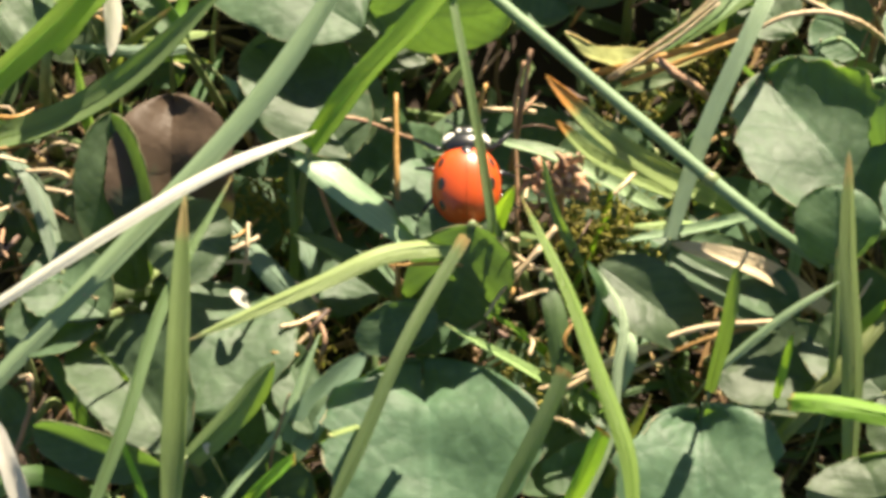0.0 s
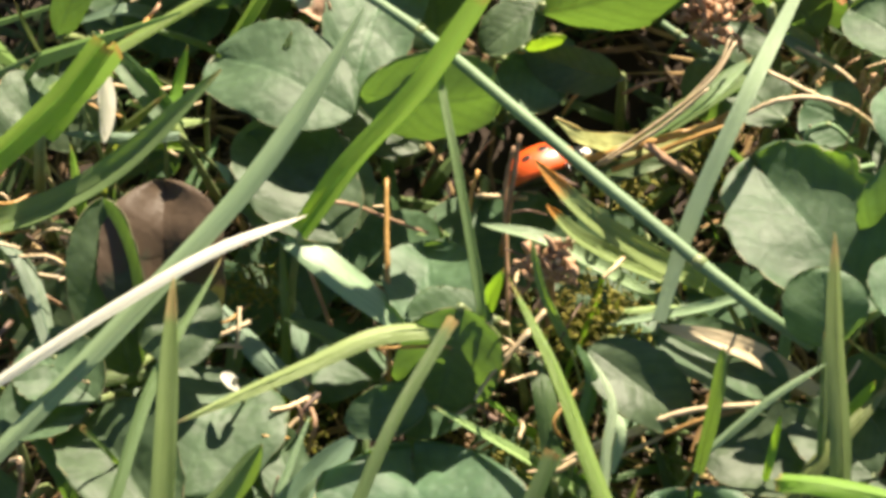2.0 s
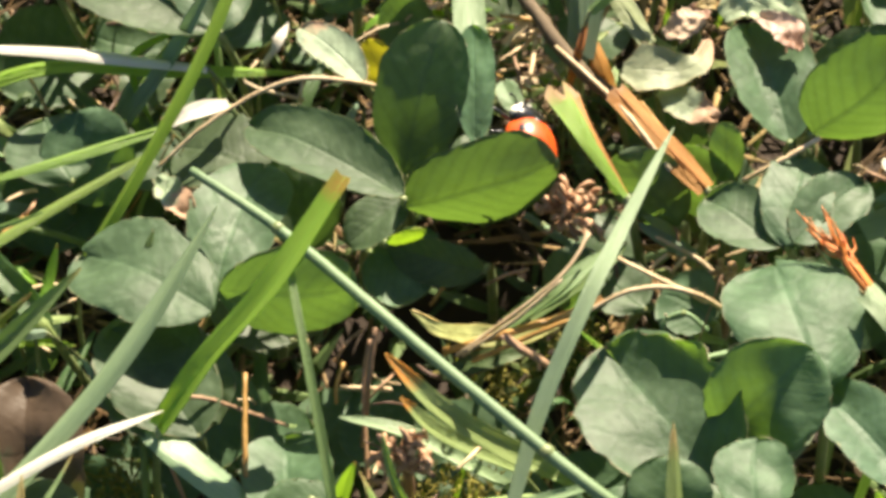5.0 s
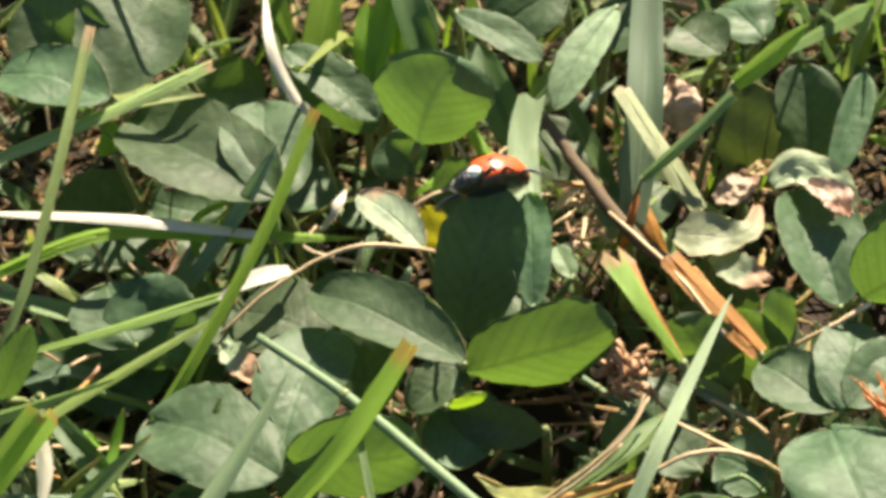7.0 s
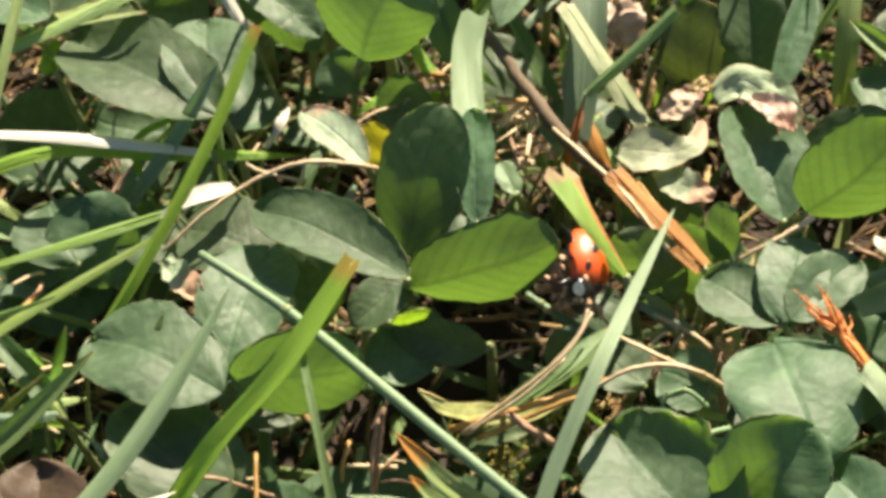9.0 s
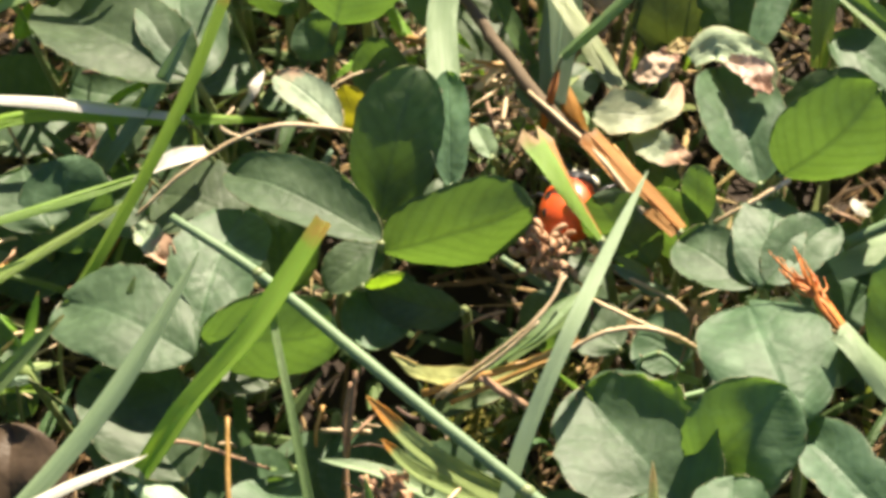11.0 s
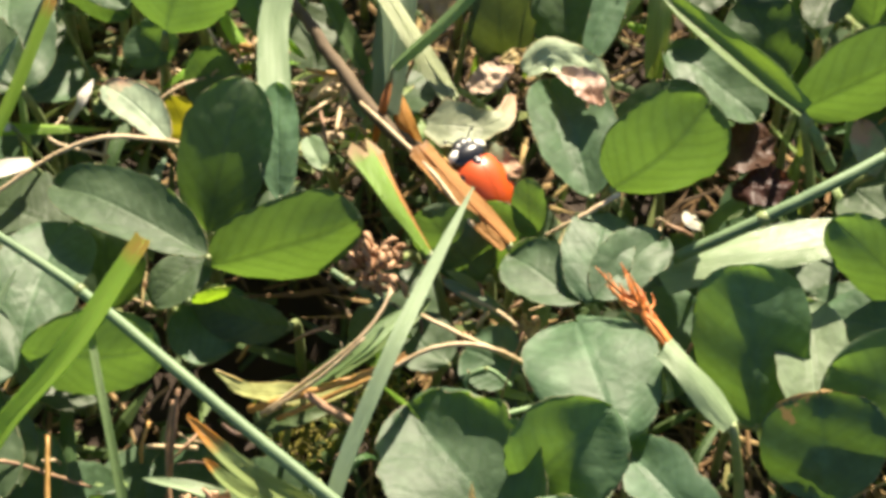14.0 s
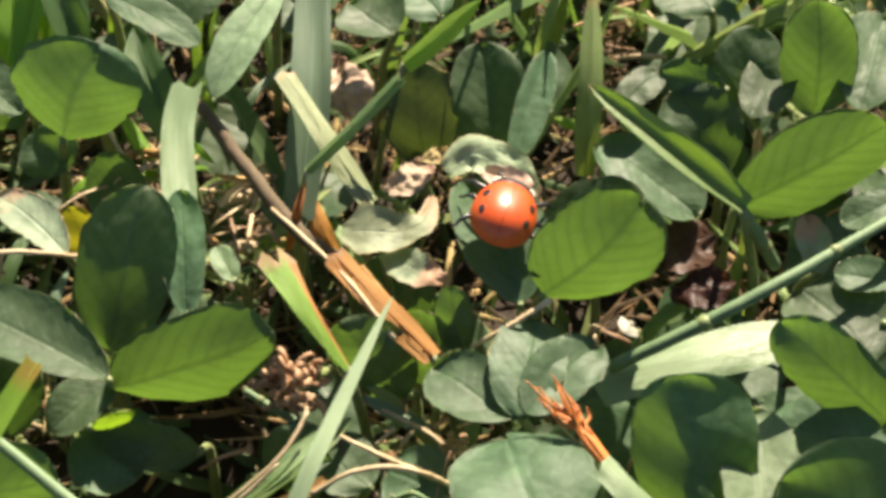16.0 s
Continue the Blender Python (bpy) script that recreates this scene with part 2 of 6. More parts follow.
BLADE = {
    "green": blade_material("grass_green", (0.13, 0.20, 0.075), (0.22, 0.30, 0.13), (0.28, 0.46, 0.03), (0.34, 0.24, 0.08), 0.97),
    "lime": blade_material("grass_lime", (0.20, 0.38, 0.04), (0.31, 0.51, 0.09), (0.42, 0.70, 0.03), (0.42, 0.26, 0.06), 0.975, 0.5),
    "limegreen": blade_material("grass_fresh_green", (0.17, 0.28, 0.05), (0.27, 0.40, 0.10), (0.36, 0.58, 0.03), (0.34, 0.24, 0.08), 0.97, 0.45),
    "tangreen": blade_material("grass_fading", (0.20, 0.26, 0.11), (0.35, 0.37, 0.19), (0.36, 0.40, 0.10), (0.5, 0.36, 0.2), 0.97, 0.25),
    # darkened grass green: the shade between the plants is put into the colour
    "deep": blade_material("grass_shaded_green", (0.06, 0.12, 0.04), (0.11, 0.19, 0.07), (0.16, 0.30, 0.03), None),
    "blue": blade_material("grass_blue_green", (0.12, 0.19, 0.12), (0.22, 0.30, 0.20), (0.24, 0.38, 0.08), None, 0.9, 0.3),
    "pale": blade_material("grass_pale", (0.20, 0.30, 0.15), (0.34, 0.43, 0.26), (0.40, 0.52, 0.14), None, 0.9, 0.3, 0.26),
    "palegreen": blade_material("grass_pale_green", (0.24, 0.36, 0.10), (0.44, 0.52, 0.24), (0.40, 0.55, 0.08), (0.5, 0.36, 0.2), 0.97, 0.35),
    "olive": blade_material("grass_olive", (0.16, 0.22, 0.06), (0.28, 0.32, 0.14), (0.34, 0.42, 0.05), (0.4, 0.3, 0.12), 0.9),
    "mottled": blade_material("grass_mottled", (0.18, 0.28, 0.07), (0.36, 0.40, 0.18), (0.30, 0.36, 0.07), (0.54, 0.24, 0.04), 0.82),
    "limerust": blade_material("grass_lime_rust", (0.17, 0.29, 0.025), (0.27, 0.40, 0.05), (0.42, 0.60, 0.03), (0.45, 0.3, 0.14), 0.95, 0.45, 0.42, (0.50, 0.22, 0.05)),
    "rust": blade_material("grass_rust", (0.40, 0.155, 0.035), (0.58, 0.27, 0.075), (0.70, 0.26, 0.03), (0.4, 0.22, 0.1), 0.95, 0.45, 0.55),
    "silver": blade_material("grass_silvery", (0.25, 0.35, 0.19), (0.43, 0.52, 0.33), (0.40, 0.52, 0.14), None, 0.9, 0.25, 0.4),
    # bleached white; it also stands in for sun sheen on a green blade
    "white": blade_material("bleached_and_sheen_grass", (0.62, 0.58, 0.46), (0.80, 0.78, 0.68), (0.6, 0.55, 0.35), None, 0.9, 0.25, 0.3),
    "husk": blade_material("dry_husk", (0.48, 0.34, 0.20), (0.72, 0.58, 0.42), (0.55, 0.36, 0.16), None, 0.9, 0.25),
}
STRAW = {
    "straw": plain_material("straw_tan", (0.42, 0.30, 0.16), (0.66, 0.52, 0.34), 700, 0.55),
    "gold": plain_material("straw_gold", (0.30, 0.155, 0.035), (0.48, 0.29, 0.09), 700, 0.5),
    "brown": plain_material("straw_brown", (0.20, 0.11, 0.06), (0.44, 0.27, 0.16), 700, 0.65),
    "dark": plain_material("stalk_dark", (0.06, 0.035, 0.025), (0.17, 0.10, 0.07), 700, 0.6),
    "olive": plain_material("stalk_olive_brown", (0.07, 0.048, 0.026), (0.14, 0.10, 0.06), 500, 0.85),
    "stem": plain_material("stem_green", (0.13, 0.21, 0.10), (0.21, 0.31, 0.15), 500, 0.62),
}
M_STALK = plain_material("clover_stalk", (0.13, 0.19, 0.06), (0.25, 0.26, 0.12), 600, 0.5)
M_SOIL, t_, p_, o_ = nodes_of("soil_and_far_turf")
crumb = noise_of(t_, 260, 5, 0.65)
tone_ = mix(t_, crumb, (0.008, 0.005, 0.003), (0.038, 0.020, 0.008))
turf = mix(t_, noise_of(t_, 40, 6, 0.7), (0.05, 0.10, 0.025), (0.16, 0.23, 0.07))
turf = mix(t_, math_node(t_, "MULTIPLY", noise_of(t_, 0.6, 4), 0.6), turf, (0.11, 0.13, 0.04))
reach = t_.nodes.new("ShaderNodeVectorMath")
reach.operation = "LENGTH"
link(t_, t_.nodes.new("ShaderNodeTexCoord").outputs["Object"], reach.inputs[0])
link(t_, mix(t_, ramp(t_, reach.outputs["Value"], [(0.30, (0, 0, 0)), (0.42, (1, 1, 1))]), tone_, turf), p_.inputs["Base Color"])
p_.inputs["Roughness"].default_value = 0.9
bump_into(t_, p_, crumb, 1.0, 0.0002)
M_THATCH = stuff_material("thatch_straw", [(0.0, (0.035, 0.018, 0.008)), (0.45, (0.12, 0.062, 0.018)), (0.76, (0.22, 0.12, 0.04)), (0.93, (0.50, 0.34, 0.14)), (1.0, (0.14, 0.18, 0.05))])
M_UNDER = stuff_material("undergrowth_green", [(0.0, (0.04, 0.075, 0.03)), (0.5, (0.08, 0.14, 0.05)), (0.8, (0.14, 0.22, 0.07)), (1.0, (0.22, 0.26, 0.09))], 0.5, 0.3)
M_LAWN = stuff_material("lawn_green", [(0.0, (0.09, 0.15, 0.06)), (0.5, (0.13, 0.24, 0.06)), (0.85, (0.22, 0.34, 0.07)), (1.0, (0.40, 0.34, 0.16))], 0.5, 0.35)
M_MOSS = stuff_material("moss", [(0.0, (0.10, 0.09, 0.01)), (0.5, (0.24, 0.20, 0.02)), (1.0, (0.38, 0.34, 0.06))], 0.7, 0.25)
M_FLOWER = plain_material("dried_flower", (0.26, 0.125, 0.06), (0.58, 0.37, 0.22), 900, 0.6)
M_SPARK = plain_material("frayed_fibre", (0.50, 0.13, 0.02), (0.68, 0.25, 0.05), 900, 0.5)


# ---- builders ----
GROUND = -8.0  # height of the soil under the leaf canopy, in millimetres

def finish(bm, name, material, parent=None, smooth=True):
    me = bpy.data.meshes.new(name)
    bm.to_mesh(me)
    bm.free()
    me.materials.append(material)
    if smooth:
        me.polygons.foreach_set("use_smooth", [True] * len(me.polygons))
    ob = new(name, me)
    if parent:
        ob.parent = parent
    return ob


def part(name, bm, material, parent, label=""):
    return tagged(finish(bm, name, material, parent), label)


def spline(points, n):
    """n places along a smooth line through the control points, in metres."""
    p = [Vector(q) * MM for q in points]
    p = [p[0] * 2 - p[1]] + p + [p[-1] * 2 - p[-2]]
    spans, made = len(p) - 3, []
    for i in range(n):
        s = i / (n - 1) * spans
        k = min(int(s), spans - 1)
        a, b, c, d = p[k:k + 4]
        s -= k
        made.append(0.5 * (2 * b + (c - a) * s + (2 * a - 5 * b + 4 * c - d) * s * s + (3 * b - a - 3 * c + d) * s ** 3))
    return made


def sheet(bm, rows, closed_rim=0.0, uv=True):
    """A smooth sheet through rows of places, with a narrow turned-down rim for its thickness."""
    lay = bm.loops.layers.uv.verify()
    n, m = len(rows), len(rows[0])
    vs = [[bm.verts.new(q) for q in row] for row in rows]
    for i in range(n - 1):
        for j in range(m - 1):
            fc = bm.faces.new((vs[i][j], vs[i][j + 1], vs[i + 1][j + 1], vs[i + 1][j]))
            for lp, (a, b) in zip(fc.loops, ((i, j), (i, j + 1), (i + 1, j + 1), (i + 1, j))):
                lp[lay].uv = (b / (m - 1), a / (n - 1))
    if closed_rim:
        ring = [(i, 0) for i in range(n)] + [(n - 1, j) for j in range(1, m)] + [(i, m - 1) for i in range(n - 2, -1, -1)] + [(0, j) for j in range(m - 2, 0, -1)]
        low = []
        for i, j in ring:
            a = rows[min(i + 1, n - 1)][j] - rows[max(i - 1, 0)][j]
            b = rows[i][min(j + 1, m - 1)] - rows[i][max(j - 1, 0)]
            nn = b.cross(a)
            nn = nn.normalized() if nn.length > 1e-12 else Vector((0, 0, 1))
            inner = rows[n // 2][m // 2] - rows[i][j]
            low.append(bm.verts.new(rows[i][j] - nn * closed_rim + inner.normalized() * closed_rim * 0.4))
        for k in range(len(ring)):
            i, j = ring[k]
            i2, j2 = ring[(k + 1) % len(ring)]
            rim = bm.edges.get((vs[i][j], vs[i2][j2]))
            if rim:
                rim.smooth = False
            fc = bm.faces.new((vs[i][j], vs[i2][j2], low[(k + 1) % len(ring)], low[k]))
            for lp, (a, b) in zip(fc.loops, ((i, j), (i2, j2), (i2, j2), (i, j))):
                lp[lay].uv = (b / (m - 1), a / (n - 1))


BLADE_LABEL = {
    "green": "mid-green blade of lawn grass with ribbed surface", "lime": "bright lime-green blade of grass lit through by the sun",
    "deep": "grass blade with shade put into its dark green", "blue": "blue-green matt blade of grass", "pale": "pale glossy grass blade catching the sun",
    "palegreen": "light yellowish-green ribbed blade of grass", "olive": "olive-green ageing blade of grass", "mottled": "mottled green and tan blade with orange torn tip",
    "limerust": "folded lime-green blade with a rust-orange edge", "rust": "dead rust-orange blade of grass", "white": "white blade: bleached dead grass, also sun sheen painted on a green one",
    "silver": "silvery pale green blade of grass", "limegreen": "fresh yellowish-green blade of grass", "tangreen": "broad fading blade, pale green turning tan", "husk": "dry tan grass husk lying on leaves",
}


def grass_blade(points, width, kind, tip="point", fold=25):
    """A keeled ribbon from its root to its tip; tips are pointed, mown square or torn."""
    n = 7 * (len(points) - 1)
    line = spline(points, n)
    r = random.Random(round(points[0][0] * 977 + points[-1][1] * 131))
    face = Vector((r.uniform(-0.25, 0.25), -0.066, 0.987))
    half, rows = width * MM / 2, []
    keel = math.tan(radians(fold)) * (1 if r.random() < 0.6 else -1)
    lean = r.uniform(-0.35, 0.35)
    if kind in ("pale", "white", "palegreen", "limerust", "silver"):
        face, lean = Vector((0.02, 0.047, 0.998)), lean * 0.25
    for i, c in enumerate(line):
        v = i / (n - 1)
        along = (line[min(i + 1, n - 1)] - line[max(i - 1, 0)]).normalized()
        across = along.cross(face).normalized()
        up = across.cross(along).normalized()
        across = (across + up * (lean * (0.4 + v))).normalized()
        up = across.cross(along).normalized()
        w = half * (0.72 + 0.28 * min(1, v * 4))
        if tip == "wedge":
            w = half * (0.2 + 0.8 * v)
        if tip == "point":
            w *= max(0.05, (1 - v ** 4.5) ** 0.8)
        elif tip != "wedge":
            w *= 1 - 0.18 * v
        row = []
        for k in range(5):
            s = k / 2 - 1
            drop = -abs(s) * w * keel + 0.12 * w * math.sin(s * 5 + v * 9)
            jag = 0.0
            if tip != "point" and i == n - 1:
                jag = r.uniform(-1, 1) * half * (0.25 if tip == "cut" else 0.9)
            row.append(c + across * (s * w) + up * drop + along * jag)
        rows.append(row)
    root = new("grass_shoot")
    root.empty_display_size = 0.002
    root.location = line[0]
    bm = bmesh.new()
    sheet(bm, [[q - line[0] for q in row] for row in rows], 0.07 * MM)
    blade = part("blade", bm, BLADE[kind], root)
    ridge = [row[2] - line[0] for row in rows]
    if kind not in ("pale", "silver", "white", "husk", "limerust"):
        bm = bmesh.new()
        tube(bm, ridge, [half * (0.065 - 0.045 * i / n) for i in range(n)], 5)
        part("midrib", bm, BLADE[kind], blade)
    if points[0][2] > 2.5:
        # the sheath below, down to the soil
        way = (line[0] - line[1]).normalized() * 1.5 * MM
        foot = line[0] + Vector((way.x * 2, way.y + 2.5 * MM, 0))
        foot.z = GROUND * MM
        mid = (line[0] + way * 1.2 + foot) / 2
        bm = bmesh.new()
        tube(bm, spline([tuple((q - line[0]) / MM) for q in (foot, mid, line[0])], 8), [half * 0.42 - half * 0.02 * i for i in range(8)], 6)
        part("sheath", bm, M_STALK, root)
    return tagged(root, BLADE_LABEL[kind], "grass", "grass shoots of the lawn")


def tube(bm, line, widths, sides=7):
    rings = []
    for i, c in enumerate(line):
        along = (line[min(i + 1, len(line) - 1)] - line[max(i - 1, 0)]).normalized()
        a = along.cross(Vector((0.3, 0.2, 1))).normalized()
        b = along.cross(a)
        rings.append([bm.verts.new(c + (a * math.cos(math.tau * k / sides) + b * math.sin(math.tau * k / sides)) * widths[i]) for k in range(sides)])
    for p, q in zip(rings, rings[1:]):
        for k in range(sides):
            bm.faces.new((p[k], p[(k + 1) % sides], q[(k + 1) % sides], q[k]))
    bm.faces.new(rings[0][::-1]), bm.faces.new(rings[-1])


STRAW_LABEL = {
    "straw": "thin dry tan straw bent over the leaves", "gold": "golden-brown dead grass stem", "brown": "brown withered grass stem",
    "dark": "dark brown bare stalk", "olive": "thick olive-brown old grass stalk", "stem": "smooth round green grass stem",
}


def straw(points, width, kind):
    n = 8 * (len(points) - 1)
    r = random.Random(round(points[0][0] * 577 + points[-1][1] * 231))
    line = [c + Vector((r.uniform(-1, 1), r.uniform(-1, 1), r.uniform(-1, 1))) * width * MM * (0.015 if kind == "stem" else 0.06) for c in spline(points, n)]
    knots = [r.random() for _ in range(2)]
    widths = [width * MM / 2 * (0.9 if kind == "stem" else 0.78 + 0.15 * math.sin(i * 1.7 + knots[0] * 9) ** 2) * (1 - 0.35 * (i / n) ** 3) for i in range(n)]
    bm = bmesh.new()
    if kind == "stem":
        root = new("grass_culm")
        root.empty_display_size = 0.002
        root.location = line[0]
        local = [c - line[0] for c in line]
        tube(bm, local, widths, 10)
        part("stem", bm, STRAW[kind], root)
        for k in (len(local) // 3, 3 * len(local) // 4):
            d = (local[k + 1] - local[k - 1]).normalized() * widths[k]
            bm = bmesh.new()
            tube(bm, [local[k] + d * q for q in (-1.1, -0.5, 0, 0.5, 1.1)], [widths[k] * q for q in (0.9, 1.16, 1.24, 1.14, 0.9)], 10)
            part("node", bm, M_STALK, root, "swollen pale joint")
        return tagged(root, STRAW_LABEL[kind], "grass", "straws and culms among the leaves")
    tube(bm, line, widths)
    return tagged(finish(bm, "straw", STRAW[kind]), STRAW_LABEL[kind], "straw", "straws and culms among the leaves")


def leaflet_rows(length, width, fold, curl, notch, r, ragged=0.0):
    """Rows of places of one obovate leaflet, midrib along +y, upper face to +z."""
    rows, n, m = [], 29, 15
    f, phase, wave = radians(fold), r.uniform(0, 6), r.uniform(0.5, 1.2)
    skew, bite, bite_side = r.uniform(-0.07, 0.07), (r.uniform(0.45, 0.9) if r.random() < 0.35 and ragged else 9), r.choice((-1, 1))
    bend = radians(curl) * 2
    for i in range(n):
        v = 0.5 - 0.5 * math.cos(math.pi * i / (n - 1))
        h = width / 2 * math.sqrt(max(0.0, 1 - abs(2 * max(v, 1e-4) ** 1.12 - 1) ** 2.25)) + width * 0.012
        row = []
        for j in range(m):
            u = math.sin((j / (m - 1) - 0.5) * math.pi)
            e = abs(u) ** 6
            tooth = 1 + r.uniform(-0.035, 0.03) * e + 0.02 * math.sin(v * 9 + phase + (2 if u > 0 else 0)) * e
            if ragged and v > 0.45:
                tooth *= 1 - ragged * e * max(0, noise.noise(Vector((v * 7, u * 2, phase)))) * 2
            tooth *= 1 + 0.035 * e * noise.noise(Vector((v * 4.5, u, phase)))
            if u * bite_side > 0:
                tooth *= 1 - 0.14 * e * math.exp(-((v - bite) / 0.035) ** 2)
            x = u * h * tooth + skew * width * math.sin(v * 3.1)
            y = length * v
            y -= length * notch * math.exp(-(u / 0.28) ** 2) * max(0, (v - 0.7) / 0.3)
            if ragged:
                y -= length * ragged * max(0, noise.noise(Vector((u * 3.1, 4.2, phase)))) * max(0, (v - 0.6) / 0.4)
            z = abs(x) * math.tan(f) + 0.018 * width * math.sin(v * 11 * wave + phase + u * 3) + (0.06 if fold > 0 else 0.02) * width * noise.noise(Vector((u * 1.3, v * 2.2, phase)))
            z += 0.02 * width * math.sin(u * 4 + phase) * v - 0.05 * width * u * u * math.cos(phase)
            # the leaflet bows along its length
            a = bend * v
            yy = length * math.sin(a) / bend * (y / max(length * v, 1e-9)) if bend and v > 0 else y
            zz = z - (length * (1 - math.cos(a)) / bend if bend else 0) + length * v * math.tan(bend / 2) * 0.5
            row.append(Vector((x, yy, zz)))
        rows.append(row)
    return rows


LEAF_LABEL = {
    "darkolive": "deep green leaf with a yellowing brown rim", "greyfade": "grey-green leaflet fading to tan along its rim", "palefade": "pale green leaflet fading to pinkish brown",
    "clover": "green white-clover leaf with fine veins and pale margin", "pale": "pale grey-green clover leaf in full sun", "yellow": "small yellowed clover leaflet", "lime": "tiny bright lime-green leaflet lit by the sun", "sunlit_half": "bumpy sunlit half of a folded clover leaflet, in a lighter green",
    "olive": "olive-green ageing leaf with brown nibbled tip", "brownedge": "clover leaf with a scorched brown upper edge", "eaten": "clover leaf with nibbled, browned margin",
    "palebrown": "fading pale leaf turning brown at the edge", "pinkdry": "dried pinkish-brown curled leaf", "dry": "torn dry tan leaf",
}


def clover_leaf(kind, leaflets):
    """A clover leaf: its leaflets on one stalk that rises from the ground."""
    base = sum((Vector(l[0]) for l in leaflets), Vector()) / len(leaflets) * MM
    root = new("clover_leaf")
    root.empty_display_size = 0.002
    r = random.Random(round(base.x * 9e5 + base.y * 7e5))
    foot = Vector((base.x + r.uniform(-2, 2) * MM, base.y + r.uniform(2, 5) * MM, GROUND * MM))
    root.location = foot
    for b, tip, width, normal, fold, curl, notch in leaflets:
        b, tip, nn = Vector(b) * MM, Vector(tip) * MM, Vector(normal)
        y = (tip - b).normalized()
        x = y.cross(nn).normalized()
        z = x.cross(y)
        turn = Matrix((x, y, z)).transposed()
        ragged = 0.22 if kind in ("eaten", "olive", "palebrown", "pinkdry") else 0.0
        rows = leaflet_rows((tip - b).length, width * MM, fold, curl, notch, r, ragged)
        rows = [[turn @ q + b - foot for q in row] for row in rows]
        bm = bmesh.new()
        sheet(bm, rows, 0.11 * MM)
        part("leaflet", bm, LEAF[kind], root)
    line = spline([(0, 0, -0.6), ((base.x - foot.x) * 300, (base.y - foot.y) * 250 + 0.6, (base.z - foot.z) * 550), tuple((base - foot) / MM)], 9)
    bm = bmesh.new()
    tube(bm, line, [0.42 * MM * (1 - 0.3 * i / 8) for i in range(9)], 6)
    part("stalk", bm, M_STALK, root, "thin pale green stalk")
    return tagged(root, LEAF_LABEL[kind], "clover leaf", "clover leaves of the lawn")


def withered_leaf(base, tip, width, normal, kind):
    """A crumpled dead leaf, rolled and creased."""
    b, tp, nn = Vector(base) * MM, Vector(tip) * MM, Vector(normal)
    y = (tp - b).normalized()
    x = y.cross(nn).normalized()
    turn = Matrix((x, y, x.cross(y))).transposed()
    r = random.Random(round(base[0] * 91 + base[1] * 37))
    seed = r.uniform(0, 50)
    rows = leaflet_rows((tp - b).length, width * MM, 18, 16, 0.02, r, 0.35)
    for row in rows:
        for q in row:
            k = Vector((q.x / MM * 0.55, q.y / MM * 0.45, seed))
            q += noise.noise_vector(k) * 0.9 * MM + noise.noise_vector(k * 2.7) * 0.5 * MM + noise.noise_vector(k * 6.5) * 0.2 * MM
    bm = bmesh.new()
    sheet(bm, [[turn @ q + b for q in row] for row in rows], 0.12 * MM)
    return tagged(finish(bm, "withered_leaf", LEAF[kind]), LEAF_LABEL[kind], "dead leaf", "withered leaves")


def leaf_scrap(spine, widths, kind, label, crumple=0.3):
    """A dying leaf that has bent and torn: a wavy sheet of changing width along a bent spine."""
    n, m = 26, 11
    line = spline(spine, n)
    r = random.Random(round(spine[0][0] * 91 + spine[-1][1] * 37))
    seed = r.uniform(0, 50)
    rows = []
    for i, c in enumerate(line):
        along = (line[min(i + 1, n - 1)] - line[max(i - 1, 0)]).normalized()
        across = along.cross(Vector((0.0, -0.25, 0.97))).normalized()
        up = across.cross(along).normalized()
        s = i / (n - 1) * (len(widths) - 1)
        k = min(int(s), len(widths) - 2)
        half = (widths[k] + (widths[k + 1] - widths[k]) * (s - k)) * MM / 2
        row = []
        for j in range(m):
            u = j / (m - 1) * 2 - 1
            place = Vector((i * 0.16, u * 0.9, seed))
            edge = 1 + 0.22 * abs(u) ** 4 * noise.noise(place * 2.3)
            lift = 0.22 * half * u * u + crumple * MM * (noise.noise(place) + 0.4 * noise.noise(place * 2.9))
            row.append(c + across * (u * half * edge) + up * lift + along * (crumple * 0.3 * MM * noise.noise(place * 1.7)))
        rows.append(row)
    bm = bmesh.new()
    sheet(bm, rows, 0.1 * MM)
    return tagged(finish(bm, "withered_leaf", LEAF[kind]), label, "dead leaf", "withered leaves")


HOLLOW = Vector((9.2, 25.8, 0.0)) * MM  # a bare dip added to the soil to deepen the shade here
GAP = Vector((3.0, 17.0, 0.0)) * MM  # and a smaller one beside it, added for the same shade


def dip_at(x, y):
    """How far the soil lies lower in the hollow, in millimetres."""
    return sum(deep * math.exp(-((x * MM - c.x) ** 2 + (y * MM - c.y) ** 2) / wide ** 2) for c, deep, wide in ((HOLLOW, 6.0, 0.008), (GAP, 4.0, 0.006)))


